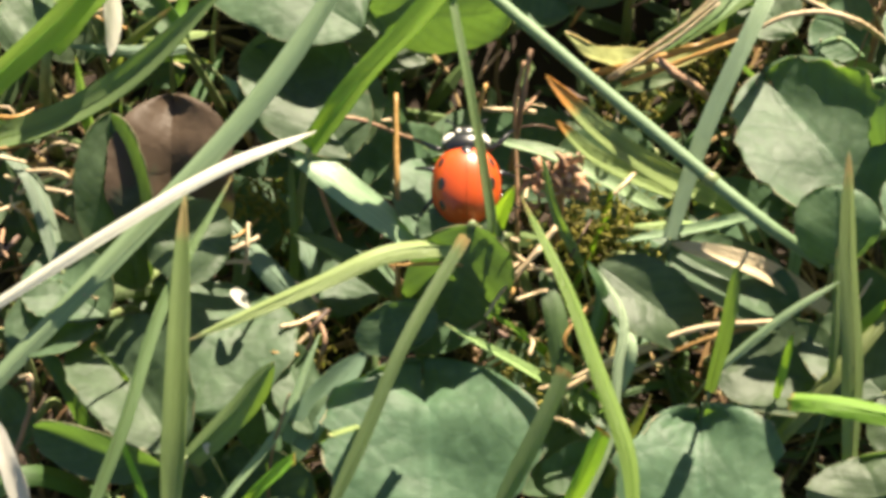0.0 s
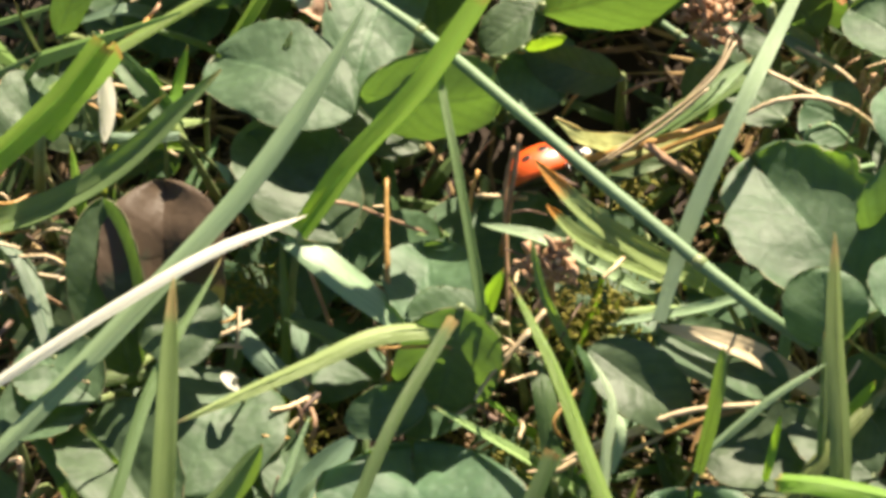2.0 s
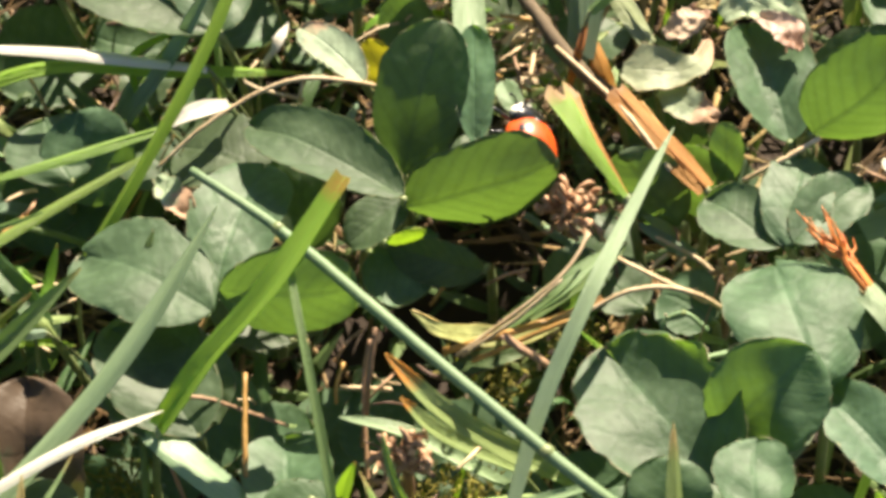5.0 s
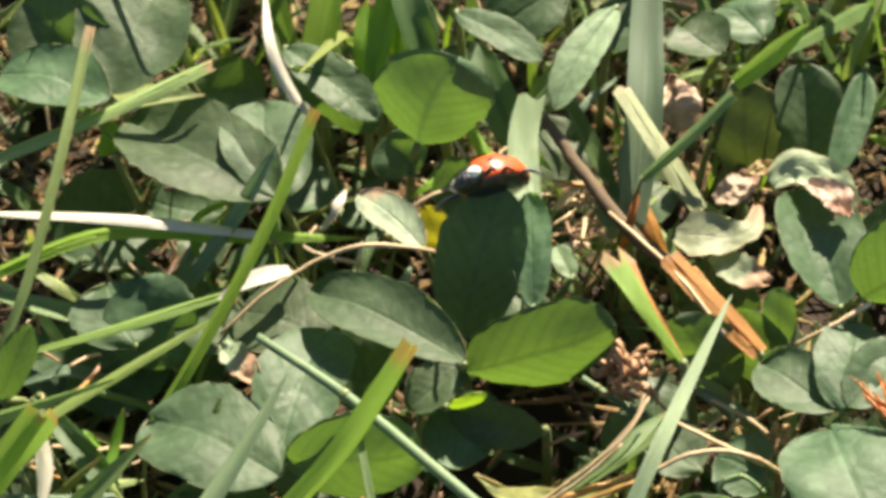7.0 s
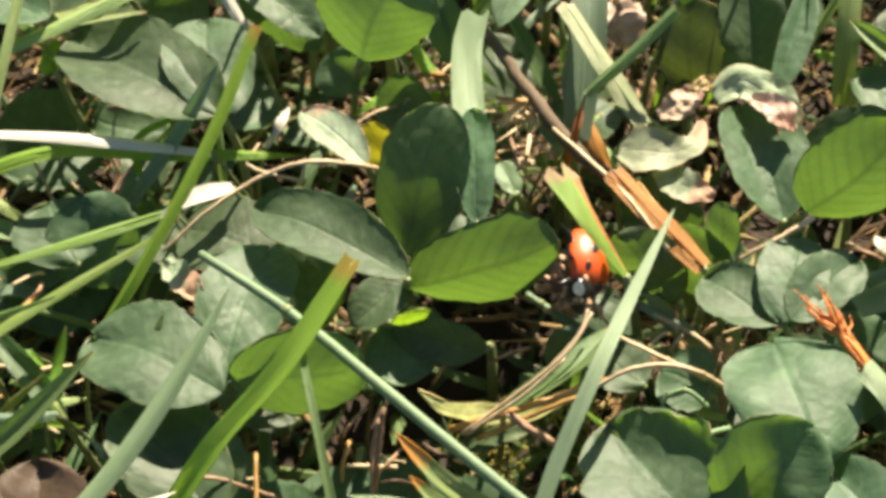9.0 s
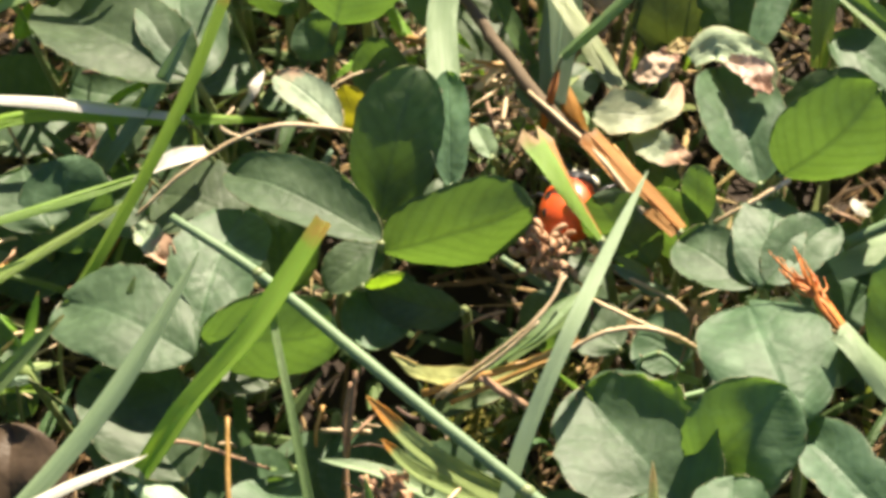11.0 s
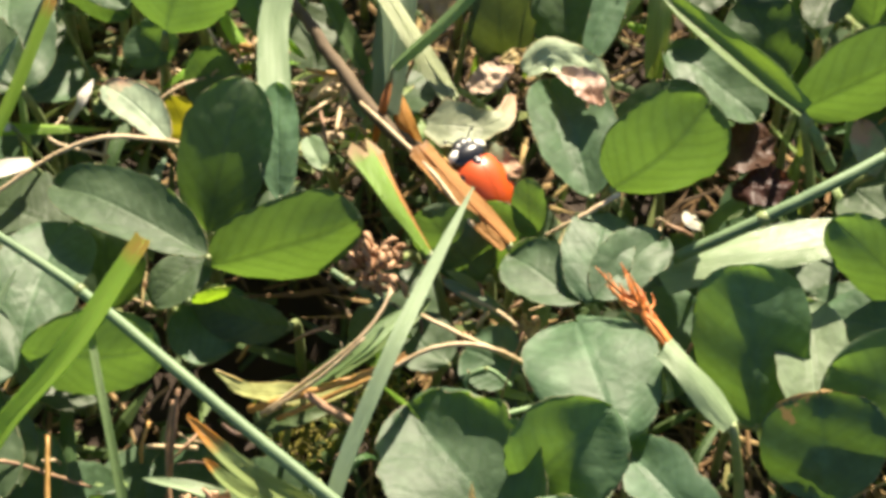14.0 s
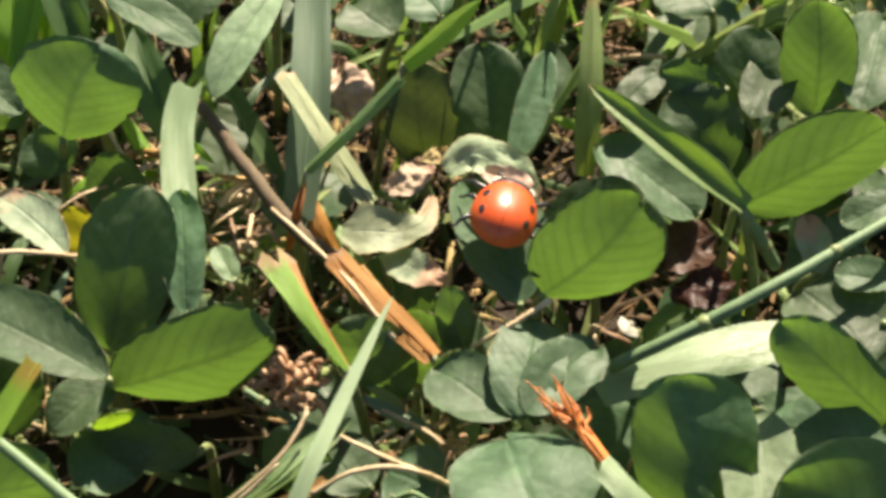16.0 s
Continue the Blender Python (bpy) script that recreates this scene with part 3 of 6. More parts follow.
# ---- ground: one sheet of soil to the horizon ----
def ground():
    inner = [-0.16 + 0.0032 * i for i in range(126)]
    far = [0.03, 0.08, 0.2, 0.5, 1.5, 5, 20, 80, 300, 1000]
    xs = [inner[0] - d for d in reversed(far)] + inner + [inner[-1] + d for d in far]
    verts, faces, n = [], [], len(xs)
    for yy in xs:
        for xx in xs:
            k = Vector((xx * 60, yy * 60, 0))
            near = max(0.0, 1 - max(abs(xx), abs(yy)) / 0.4)
            z = (-dip_at(xx / MM, yy / MM) + noise.noise(k) * 1.3 + noise.noise(k * 4.1) * 0.7 - 0.6) * MM * near + GROUND * MM
            verts.append((xx, yy, z))
    for i in range(n - 1):
        for j in range(n - 1):
            faces.append((i * n + j, i * n + j + 1, (i + 1) * n + j + 1, (i + 1) * n + j))
    me = bpy.data.meshes.new("ground")
    me.from_pydata(verts, [], faces)
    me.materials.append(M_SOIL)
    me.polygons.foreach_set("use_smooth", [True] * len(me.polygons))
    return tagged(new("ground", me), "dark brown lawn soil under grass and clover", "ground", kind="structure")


ground()


def mass(name, pieces, material, label, category):
    """Many small strips joined into one uncounted mass. A piece: root, mid, tip, half width."""
    verts, faces = [], []
    for a, b, c, w, side in pieces:
        k = len(verts)
        keel = Vector((0, 0, w * 0.6))
        for q, ww in ((a, w * 0.8), (b, w), (c, w * 0.12)):
            verts += [q - side * ww, q + keel * (ww / w), q + side * ww]
        for i in (0, 3):
            faces += [(k + i, k + i + 1, k + i + 4, k + i + 3), (k + i + 1, k + i + 2, k + i + 5, k + i + 4)]
    me = bpy.data.meshes.new(name)
    me.from_pydata([tuple(v) for v in verts], [], faces)
    me.materials.append(material)
    return tagged(new(name, me), label, category, kind="stuff")


def strip(x, y, z, length, way, rise, width, bend=0.3):
    d = Vector((math.cos(way), math.sin(way), 0))
    side = Vector((-d.y, d.x, 0))
    a = Vector((x, y, z - dip_at(x, y)))
    flat, high = length * math.cos(rise), length * math.sin(rise)
    b = a + d * flat * 0.45 + Vector((0, 0, high * 0.62)) + side * length * bend * rng.uniform(-0.3, 0.3)
    c = a + d * flat + Vector((0, 0, high))
    return (a * MM, b * MM, c * MM, width * MM / 2, side)


X0, X1, Y0, Y1 = -32, 68, -30, 62
litter = []
while len(litter) < 7000:
    x, y = rng.uniform(X0 - 15, X1 + 15), rng.uniform(Y0 - 15, Y1 + 25)
    if dip_at(x, y) > 0.7 and rng.random() < 0.85:
        continue
    litter.append(strip(x, y, GROUND + rng.uniform(0.0, 2.0), rng.uniform(2, 11), rng.uniform(0, 6.28), rng.uniform(-0.05, 0.28), rng.uniform(0.12, 0.62)))
mass("thatch", litter,
     M_THATCH, "brown and straw-coloured dead thatch on the soil", "thatch")
mass("undergrowth", [strip(rng.uniform(X0 - 15, X1 + 15), rng.uniform(Y0 - 15, Y1 + 25), GROUND, rng.uniform(3, 10), rng.uniform(0, 6.28), rng.uniform(0.15, 0.9), rng.uniform(0.5, 1.5)) for _ in range(1900)],
     M_UNDER, "low dark green sprouts between the leaves", "undergrowth")


def lawn_around():
    pieces = []
    while len(pieces) < 15000:
        x, y = rng.uniform(-300, 340), rng.uniform(-260, 380)
        if X0 - 6 < x < X1 + 6 and Y0 - 14 < y < Y1 + 1:
            continue
        if abs(x - 20) < 60 and y < Y0 and rng.random() < 0.6:
            continue
        tall = 14 if y < Y0 else 27
        pieces.append(strip(x, y, GROUND, rng.uniform(6, tall * 1.4), rng.uniform(0, 6.28), rng.uniform(0.3, 1.35), rng.uniform(0.9, 2.2)))
    for _ in range(16000):
        x, y = rng.uniform(-1500, 1540), rng.uniform(-1460, 1580)
        if max(abs(x - 20), abs(y - 60)) > 320:
            pieces.append(strip(x, y, GROUND, rng.uniform(16, 42), rng.uniform(0, 6.28), rng.uniform(0.3, 1.3), rng.uniform(2.0, 4.5)))
    mass("lawn_grass", pieces, M_LAWN, "green mown lawn grass spreading around", "grass")


lawn_around()


# ---- grass, clover and stems, one by one ----
# a green blade whose glossy sun sheen is painted as white
grass_blade([(-30.8, -5.9, 5.0), (-21.2, -1.0, 10.0), (-14.2, 3.0, 12.0), (-8.7, 6.6, 11.0)], 0.96, 'white', 'point', 25)
grass_blade([(-29.7, -10.3, 3.0), (-19.6, -0.1, 9.0), (-13.0, 6.9, 13.0), (-9.0, 12.3, 16.0), (-5.6, 17.8, 19.0)], 1.66, 'pale', 'point', 25)
grass_blade([(-9.2, 6.4, 9.0), (-5.8, 9.6, 13.0), (-1.4, 13.4, 16.8), (2.9, 19.9, 20.0)], 1.92, 'lime', 'cut', 25)
grass_blade([(-33.3, 6.7, 9.0), (-29.7, 9.0, 12.0), (-25.3, 12.2, 15.0), (-22.7, 15.2, 17.0)], 2.1, 'lime', 'cut', 25)
grass_blade([(-33.2, 7.8, 4.0), (-26.9, 9.2, 6.0), (-21.4, 11.5, 9.0), (-15.2, 15.8, 14.0)], 2.1, 'green', 'point', 25)
grass_blade([(3.2, -0.4, 9.0), (3.0, 1.0, 11.0), (1.2, 7.8, 15.0), (-0.3, 13.5, 17.0), (-0.6, 16.7, 17.5)], 0.62, 'green', 'point', 25)
grass_blade([(14.7, 1.8, 8.0), (16.5, 7.7, 12.0), (19.4, 14.0, 16.0), (21.8, 19.8, 17.0), (24.6, 26.5, 18.0)], 1.15, 'silver', 'point', 10)
grass_blade([(19.0, 5.2, 6.0), (13.5, 6.3, 9.0), (9.6, 7.3, 12.0), (6.0, 9.9, 14.0)], 1.55, 'mottled', 'point', 25)
grass_blade([(14.9, 6.8, 5.0), (9.8, 7.5, 8.0), (6.9, 9.0, 10.0)], 1.15, 'mottled', 'point', 25)
grass_blade([(14.5, 5.8, 4.0), (7.6, 7.9, 7.0), (2.6, 9.1, 7.0)], 1.11, 'pale', 'point', 25)
grass_blade([(19.9, 2.7, 10.0), (16.3, 2.6, 8.0), (11.3, 2.4, 6.0)], 0.85, 'pale', 'point', 25)
grass_blade([(13.0, -17.7, 8.0), (12.4, -14.0, 9.0), (10.3, -8.8, 10.0), (8.0, -3.5, 11.0), (4.8, 2.4, 11.5)], 1.15, 'limegreen', 'point', 25)
grass_blade([(3.5, 0.2, 8.5), (-2.8, -1.9, 11.0), (-7.7, -4.6, 11.0), (-15.5, -8.7, 10.0)], 1.3, 'palegreen', 'point', 25)
grass_blade([(-15.4, -19.6, 8.0), (-15.4, -15.3, 11.0), (-15.5, -9.0, 14.0), (-15.8, -2.2, 17.0)], 1.5, 'olive', 'point', 25)
grass_blade([(-19.8, -20.7, 11.0), (-18.2, -15.6, 13.0), (-16.6, -8.2, 14.5), (-13.2, 0.3, 15.5)], 1.0, 'green', 'point', 25)
grass_blade([(-5.5, -18.8, 9.0), (-3.9, -15.1, 10.8), (-1.6, -9.2, 13.2), (1.6, -2.5, 14.5)], 0.94, 'green', 'cut', 25)
grass_blade([(-8.0, -2.7, 2.0), (-11.8, 0.2, 4.0), (-15.4, 3.7, 5.0)], 1.67, 'blue', 'point', 25)
grass_blade([(-1.5, 1.2, 6.0), (-8.7, 5.9, 8.0), (-15.9, 13.0, 7.0)], 2.2, 'pale', 'point', 12)
grass_blade([(30.3, -12.2, 12.0), (24.7, -11.8, 13.0), (21.9, -11.2, 12.0)], 1.44, 'lime', 'cut', 25)
grass_blade([(17.4, -9.1, 8.0), (18.1, -6.3, 13.0), (18.3, -4.3, 16.0)], 0.97, 'green', 'point', 25)
grass_blade([(26.4, -13.1, 7.0), (26.1, -8.2, 11.0), (25.3, -2.5, 15.0), (24.9, 3.1, 18.0)], 1.41, 'olive', 'point', 25)
grass_blade([(25.1, -8.3, 7.0), (25.1, -5.1, 10.0), (24.8, -1.0, 13.0)], 0.57, 'green', 'point', 25)
grass_blade([(17.8, -7.2, 7.0), (21.6, -4.6, 10.0), (25.2, -2.7, 12.0)], 0.64, 'pale', 'point', 25)
grass_blade([(21.8, -8.3, 6.0), (22.1, -7.0, 8.0), (22.4, -5.6, 10.0)], 0.61, 'lime', 'point', 25)
grass_blade([(9.8, -15.7, 4.0), (11.4, -11.6, 6.0), (11.6, -7.8, 8.0), (11.8, -4.6, 9.0), (10.1, -1.4, 9.0)], 0.69, 'silver', 'point', 25)
grass_blade([(8.9, -16.1, 5.0), (10.0, -14.5, 8.0), (10.7, -13.2, 10.0)], 1.39, 'lime', 'cut', 25)
grass_blade([(4.7, -16.4, 5.0), (6.9, -12.4, 8.0), (8.3, -9.1, 10.0)], 1.30, 'green', 'cut', 25)
grass_blade([(22.0, -10.8, 5.0), (25.4, -7.2, 8.0), (29.6, -2.2, 9.0)], 1.19, 'olive', 'point', 25)
grass_blade([(-25.0, -18.8, 5.0), (-26.1, -16.5, 7.0), (-27.2, -13.9, 8.0)], 1.31, 'white', 'point', 25)
grass_blade([(-11.5, -17.3, 4.0), (-9.6, -16.5, 7.0), (-8.0, -15.9, 9.0)], 1.12, 'lime', 'cut', 25)
grass_blade([(-15.3, -14.6, 5.0), (-12.1, -12.1, 8.0), (-9.8, -10.3, 11.0)], 1.9, 'green', 'point', 40)
grass_blade([(-13.0, -16.0, 2.0), (-9.6, -11.3, 4.0), (-7.6, -5.6, 6.0)], 0.56, 'pale', 'point', 25)
grass_blade([(-17.5, -17.7, 5.0), (-18.5, -16.0, 7.0), (-19.2, -14.8, 9.0)], 0.46, 'lime', 'point', 25)
grass_blade([(-18.6, 15.0, 7.0), (-22.4, 14.5, 7.0), (-27.0, 15.3, 6.0)], 0.91, 'blue', 'point', 25)
grass_blade([(-25.3, -1.2, 4.0), (-27.9, 5.0, 5.0), (-30.6, 7.3, 5.0)], 1.41, 'blue', 'point', 25)
grass_blade([(2.4, 0.1, 5.0), (3.4, 2.0, 8.0), (4.4, 3.3, 11.0)], 1.22, 'lime', 'point', 25)
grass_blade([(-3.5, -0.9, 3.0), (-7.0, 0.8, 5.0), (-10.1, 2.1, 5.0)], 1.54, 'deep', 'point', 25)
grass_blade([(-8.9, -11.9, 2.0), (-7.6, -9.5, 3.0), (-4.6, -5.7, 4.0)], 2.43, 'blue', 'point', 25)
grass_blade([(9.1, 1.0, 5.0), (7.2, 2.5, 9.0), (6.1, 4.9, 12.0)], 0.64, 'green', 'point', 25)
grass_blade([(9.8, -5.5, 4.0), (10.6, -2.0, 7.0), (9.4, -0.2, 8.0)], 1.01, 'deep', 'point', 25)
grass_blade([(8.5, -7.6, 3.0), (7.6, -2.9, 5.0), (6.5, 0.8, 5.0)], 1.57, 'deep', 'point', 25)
grass_blade([(26.2, -4.9, 5.0), (27.2, -3.9, 8.0), (28.4, -2.8, 10.0)], 0.91, 'lime', 'point', 25)
grass_blade([(-24.0, 18.2, 9.0), (-23.7, 16.1, 8.0), (-23.7, 14.0, 7.0)], 1.23, 'white', 'point', 25)
grass_blade([(25.4, -0.7, 4.0), (20.1, 0.7, 7.0), (14.7, 2.0, 7.0)], 1.45, 'husk', 'point', 25)
grass_blade([(24.5, -0.6, 4.0), (20.3, 0.5, 5.0), (15.4, 2.0, 6.0)], 1.12, 'husk', 'point', 25)
grass_blade([(10.2, 36.4, 9.5), (9.3, 45.8, 10.5), (9.8, 50.3, 11.5)], 2.6, 'pale', 'cut', 6)
grass_blade([(17.9, 42.2, 6.0), (18.6, 50.0, 10.0), (18.7, 58.1, 12.0), (18.7, 71.9, 16.0)], 2.95, 'blue', 'point', 25)
grass_blade([(23.0, 41.0, 9.5), (20.0, 45.5, 11.0), (16.7, 51.0, 12.0)], 1.85, 'tangreen', 'cut', 10)
grass_blade([(18.5, 43.1, 10.5), (22.0, 45.2, 13.2), (25.2, 47.6, 15.5)], 1.1, 'green', 'cut', 25)
grass_blade([(25.3, 50.0, 14.0), (27.7, 50.9, 16.0), (30.7, 52.6, 18.0)], 1.76, 'lime', 'point', 25)
grass_blade([(17.2, 40.2, 5.0), (17.8, 41.2, 8.0), (18.4, 43.7, 9.0)], 0.69, 'rust', 'point', 25)
grass_blade([(27.4, 28.5, 8.5), (23.7, 32.2, 9.8), (20.5, 35.8, 10.5)], 2.14, 'rust', 'cut', 14)
grass_blade([(21.7, 26.8, 9.5), (19.0, 30.3, 11.2), (16.8, 34.1, 12.0)], 2.52, 'limerust', 'wedge', 12)
grass_blade([(28.4, 24.9, 2.0), (24.9, 27.1, 5.0), (21.0, 30.4, 6.0)], 1.19, 'mottled', 'point', 25)
grass_blade([(38.5, 46.4, 6.0), (38.8, 50.9, 11.0), (39.1, 58.1, 14.0)], 1.91, 'olive', 'point', 25)
grass_blade([(49.1, 40.1, 10.0), (43.8, 44.1, 12.0), (38.5, 49.1, 13.0)], 2.32, 'green', 'point', 46)
grass_blade([(53.2, 31.9, 7.0), (45.7, 29.8, 7.0), (38.7, 28.0, 6.0)], 3.87, 'pale', 'cut', 8)
grass_blade([(42.6, 12.2, 11.0), (40.2, 14.8, 12.5), (38.0, 17.3, 13.0)], 2.32, 'pale', 'cut', 25)
grass_blade([(15.1, 19.8, 4.0), (19.6, 22.5, 6.0), (21.8, 25.3, 6.0)], 1.51, 'green', 'point', 25)
grass_blade([(27.2, 25.7, 4.0), (24.9, 26.4, 5.0), (22.6, 27.1, 6.0)], 1.26, 'blue', 'point', 25)
grass_blade([(8.6, 50.1, 6.0), (6.9, 53.3, 8.0), (5.2, 58.0, 9.0)], 3.19, 'deep', 'point', 25)
grass_blade([(-3.2, 56.7, 6.0), (-3.6, 58.3, 8.0), (-4.1, 61.6, 10.0)], 2.71, 'lime', 'point', 25)
grass_blade([(-1.9, 56.7, 6.0), (-1.4, 58.3, 8.0), (-1.7, 61.6, 10.0)], 1.80, 'lime', 'point', 25)
grass_blade([(-0.7, 57.3, 6.0), (0.7, 58.3, 8.0), (1.0, 61.6, 10.0)], 2.28, 'deep', 'point', 25)
grass_blade([(16.5, 47.0, 4.0), (13.5, 51.5, 7.0), (11.7, 54.1, 9.0)], 1.58, 'deep', 'point', 25)
grass_blade([(9.3, 53.1, 7.0), (11.9, 54.9, 10.0), (14.0, 55.9, 12.0)], 1.31, 'green', 'point', 25)
grass_blade([(39.5, 51.1, 6.0), (37.5, 49.9, 8.0), (36.3, 50.2, 8.0)], 1.04, 'lime', 'point', 25)
grass_blade([(54.2, 56.8, 7.0), (54.0, 56.9, 10.0), (54.7, 59.2, 13.0)], 1.16, 'palegreen', 'point', 25)
grass_blade([(20.7, 40.2, 4.0), (19.5, 41.7, 6.0), (18.3, 44.5, 7.0)], 1.52, 'rust', 'point', 25)
grass_blade([(7.5, 52.3, 5.0), (9.4, 49.6, 6.0), (11.5, 48.3, 5.0)], 0.79, 'lime', 'point', 25)
grass_blade([(7.1, 49.1, 4.0), (5.5, 50.9, 5.0), (4.2, 52.8, 6.0)], 1.13, 'lime', 'point', 25)
grass_blade([(-12.3, 32.8, 8.0), (-20.6, 29.1, 8.0), (-30.7, 26.8, 6.0)], 1.0, 'limegreen', 'point', 25)
grass_blade([(-7.7, 34.2, 9.0), (-10.2, 32.4, 10.0), (-12.9, 31.3, 9.0)], 1.47, 'white', 'point', 25)
grass_blade([(-27.6, 16.8, 9.0), (-24.8, 19.5, 9.0), (-18.6, 24.9, 9.0), (-11.7, 30.6, 9.0)], 0.95, 'limegreen', 'point', 25)
grass_blade([(-9.9, 38.5, 8.0), (-21.6, 38.1, 10.0), (-32.4, 38.9, 9.0)], 1.15, 'white', 'point', 25)
grass_blade([(-32.5, 35.4, 5.0), (-23.0, 38.9, 7.0), (-12.5, 39.1, 7.0), (-2.7, 40.0, 6.0)], 1.35, 'lime', 'point', 25)
grass_blade([(-16.8, 19.8, 8.0), (-13.2, 24.5, 12.0), (-8.7, 32.1, 17.0), (-5.6, 39.9, 21.0)], 1.1, 'lime', 'cut', 25)
grass_blade([(-28.8, 27.7, 7.0), (-27.1, 31.6, 10.0), (-25.1, 40.1, 15.0), (-23.8, 49.3, 19.0)], 0.9, 'palegreen', 'cut', 25)
grass_blade([(-16.2, 36.3, 4.0), (-12.3, 39.2, 9.0), (-9.1, 42.3, 14.0)], 1.47, 'blue', 'point', 25)
grass_blade([(-32.3, 45.3, 8.0), (-22.9, 48.2, 11.0), (-15.3, 51.5, 13.0)], 1.58, 'palegreen', 'cut', 25)
grass_blade([(-27.4, 48.4, 8.0), (-20.7, 48.7, 11.0), (-15.6, 49.0, 12.0)], 1.03, 'palegreen', 'point', 25)
grass_blade([(-7.8, 50.4, 8.0), (-9.6, 52.1, 10.0), (-11.2, 55.0, 12.0), (-12.2, 60.6, 12.0)], 1.0, 'white', 'point', 25)
grass_blade([(-6.2, 40.8, 6.0), (-5.1, 41.2, 8.0), (-4.3, 43.2, 8.0)], 1.03, 'white', 'point', 25)
grass_blade([(-27.5, 12.6, 10.0), (-25.2, 15.2, 12.0), (-22.8, 18.0, 13.0)], 2.67, 'lime', 'cut', 25)
grass_blade([(-8.1, 56.4, 6.0), (-7.1, 62.7, 10.0), (-5.7, 73.3, 14.0)], 2.88, 'lime', 'point', 25)
grass_blade([(-3.5, 55.9, 6.0), (-2.2, 61.6, 10.0), (-1.0, 73.4, 14.0)], 2.18, 'lime', 'point', 25)
grass_blade([(1.5, 56.4, 7.0), (-0.7, 60.7, 11.0), (-2.7, 70.7, 14.0)], 2.74, 'deep', 'point', 25)
grass_blade([(-15.5, 34.9, 2.0), (-16.9, 36.2, 3.0), (-22.1, 40.1, 5.0)], 1.23, 'deep', 'point', 25)
grass_blade([(-22.9, 32.5, 4.0), (-26.8, 33.0, 5.0), (-31.3, 34.1, 5.0)], 1.53, 'green', 'point', 25)
grass_blade([(-23.9, 35.1, 3.0), (-26.3, 35.4, 5.0), (-29.3, 37.5, 5.0)], 1.15, 'palegreen', 'point', 25)
grass_blade([(-17.6, 37.0, 2.0), (-16.7, 38.8, 4.0), (-15.1, 41.5, 5.0)], 1.09, 'blue', 'point', 25)
grass_blade([(-13.1, 42.0, 8.0), (-16.3, 40.6, 6.0), (-14.3, 36.4, 3.0)], 0.66, 'lime', 'point', 25)
grass_blade([(-24.0, 49.5, 4.0), (-24.4, 49.9, 5.0), (-24.0, 51.4, 6.0)], 1.94, 'lime', 'point', 25)
grass_blade([(-19.4, 17.3, 4.0), (-22.2, 20.4, 5.0), (-26.0, 24.1, 6.0)], 1.90, 'deep', 'point', 25)
grass_blade([(-20.2, 16.8, 4.0), (-19.7, 20.1, 5.0), (-19.0, 22.7, 7.0)], 0.89, 'lime', 'point', 25)
grass_blade([(-12.0, 18.2, 9.0), (-11.6, 19.3, 11.0), (-11.1, 20.6, 12.0)], 0.61, 'green', 'point', 25)
grass_blade([(42.4, 2.9, 10.0), (35.8, 1.2, 11.0), (32.2, -0.5, 10.0), (29.1, -1.8, 8.0)], 1.12, 'palegreen', 'point', 25)
grass_blade([(41.1, -1.0, 8.0), (39.1, 0.6, 11.0), (38.0, 1.7, 13.0)], 0.98, 'lime', 'point', 25)
grass_blade([(13.6, 17.1, 7.0), (17.0, 18.7, 9.0), (20.4, 22.5, 9.0)], 1.46, 'green', 'point', 25)
grass_blade([(28.9, 17.8, 5.0), (26.9, 18.6, 5.0), (25.7, 20.7, 6.0)], 0.84, 'palegreen', 'point', 25)
grass_blade([(18.0, 43.2, 4.0), (17.5, 46.4, 5.0), (16.9, 50.2, 6.0)], 1.23, 'blue', 'point', 25)
grass_blade([(-12.5, -3.7, 5.0), (-12.9, -3.7, 6.5), (-13.6, -2.8, 6.0)], 0.94, 'white', 'point', 25)
grass_blade([(-13.8, -14.2, 5.0), (-14.0, -13.9, 6.0), (-14.0, -12.6, 5.0)], 0.46, 'white', 'point', 25)
grass_blade([(-25.5, 16.4, 8.0), (-26.1, 17.6, 9.0), (-27.1, 17.7, 8.0)], 1.30, 'white', 'point', 25)
grass_blade([(12.0, -7.9, 5.0), (12.5, -5.6, 7.0), (11.1, -2.5, 6.0)], 0.77, 'silver', 'point', 25)
grass_blade([(41.6, 32.6, 6.0), (40.9, 32.4, 7.0), (40.5, 33.8, 6.0)], 1.24, 'white', 'point', 25)
clover_leaf('eaten', [((0.2, -18.4, 2.5), (-1.1, -5.3, 5.0), 13.9, (0.00, -0.2, 0.98), 10, 14, 0.22)])
clover_leaf('eaten', [((18.3, -18.5, 3.5), (17.0, -8.2, 6.0), 10.7, (0.00, -0.2, 0.98), 8, 16, 0.16)])
clover_leaf('clover', [((-16.1, -13.5, 3.6), (-23.1, -4.3, 3.4), 7.2, (-0.08, -0.04, 1.00), 34, 12, 0.05)])
clover_leaf('clover', [((-15.9, -10.7, 3.6), (-11.8, -0.9, 3.4), 9.2, (0.02, 0.00, 1.00), 10, 10, 0.05)])
clover_leaf('clover', [((-20.5, -0.7, 1.3), (-22.6, 7.3, 10.5), 5.0, (0.00, -0.75, 0.66), 30, 10, 0.05)])
clover_leaf('brownedge', [((-17.3, 0.6, 2.4), (-19.1, 9.7, 11.5), 8.4, (0.00, -0.72, 0.70), 20, 25, 0.05)])
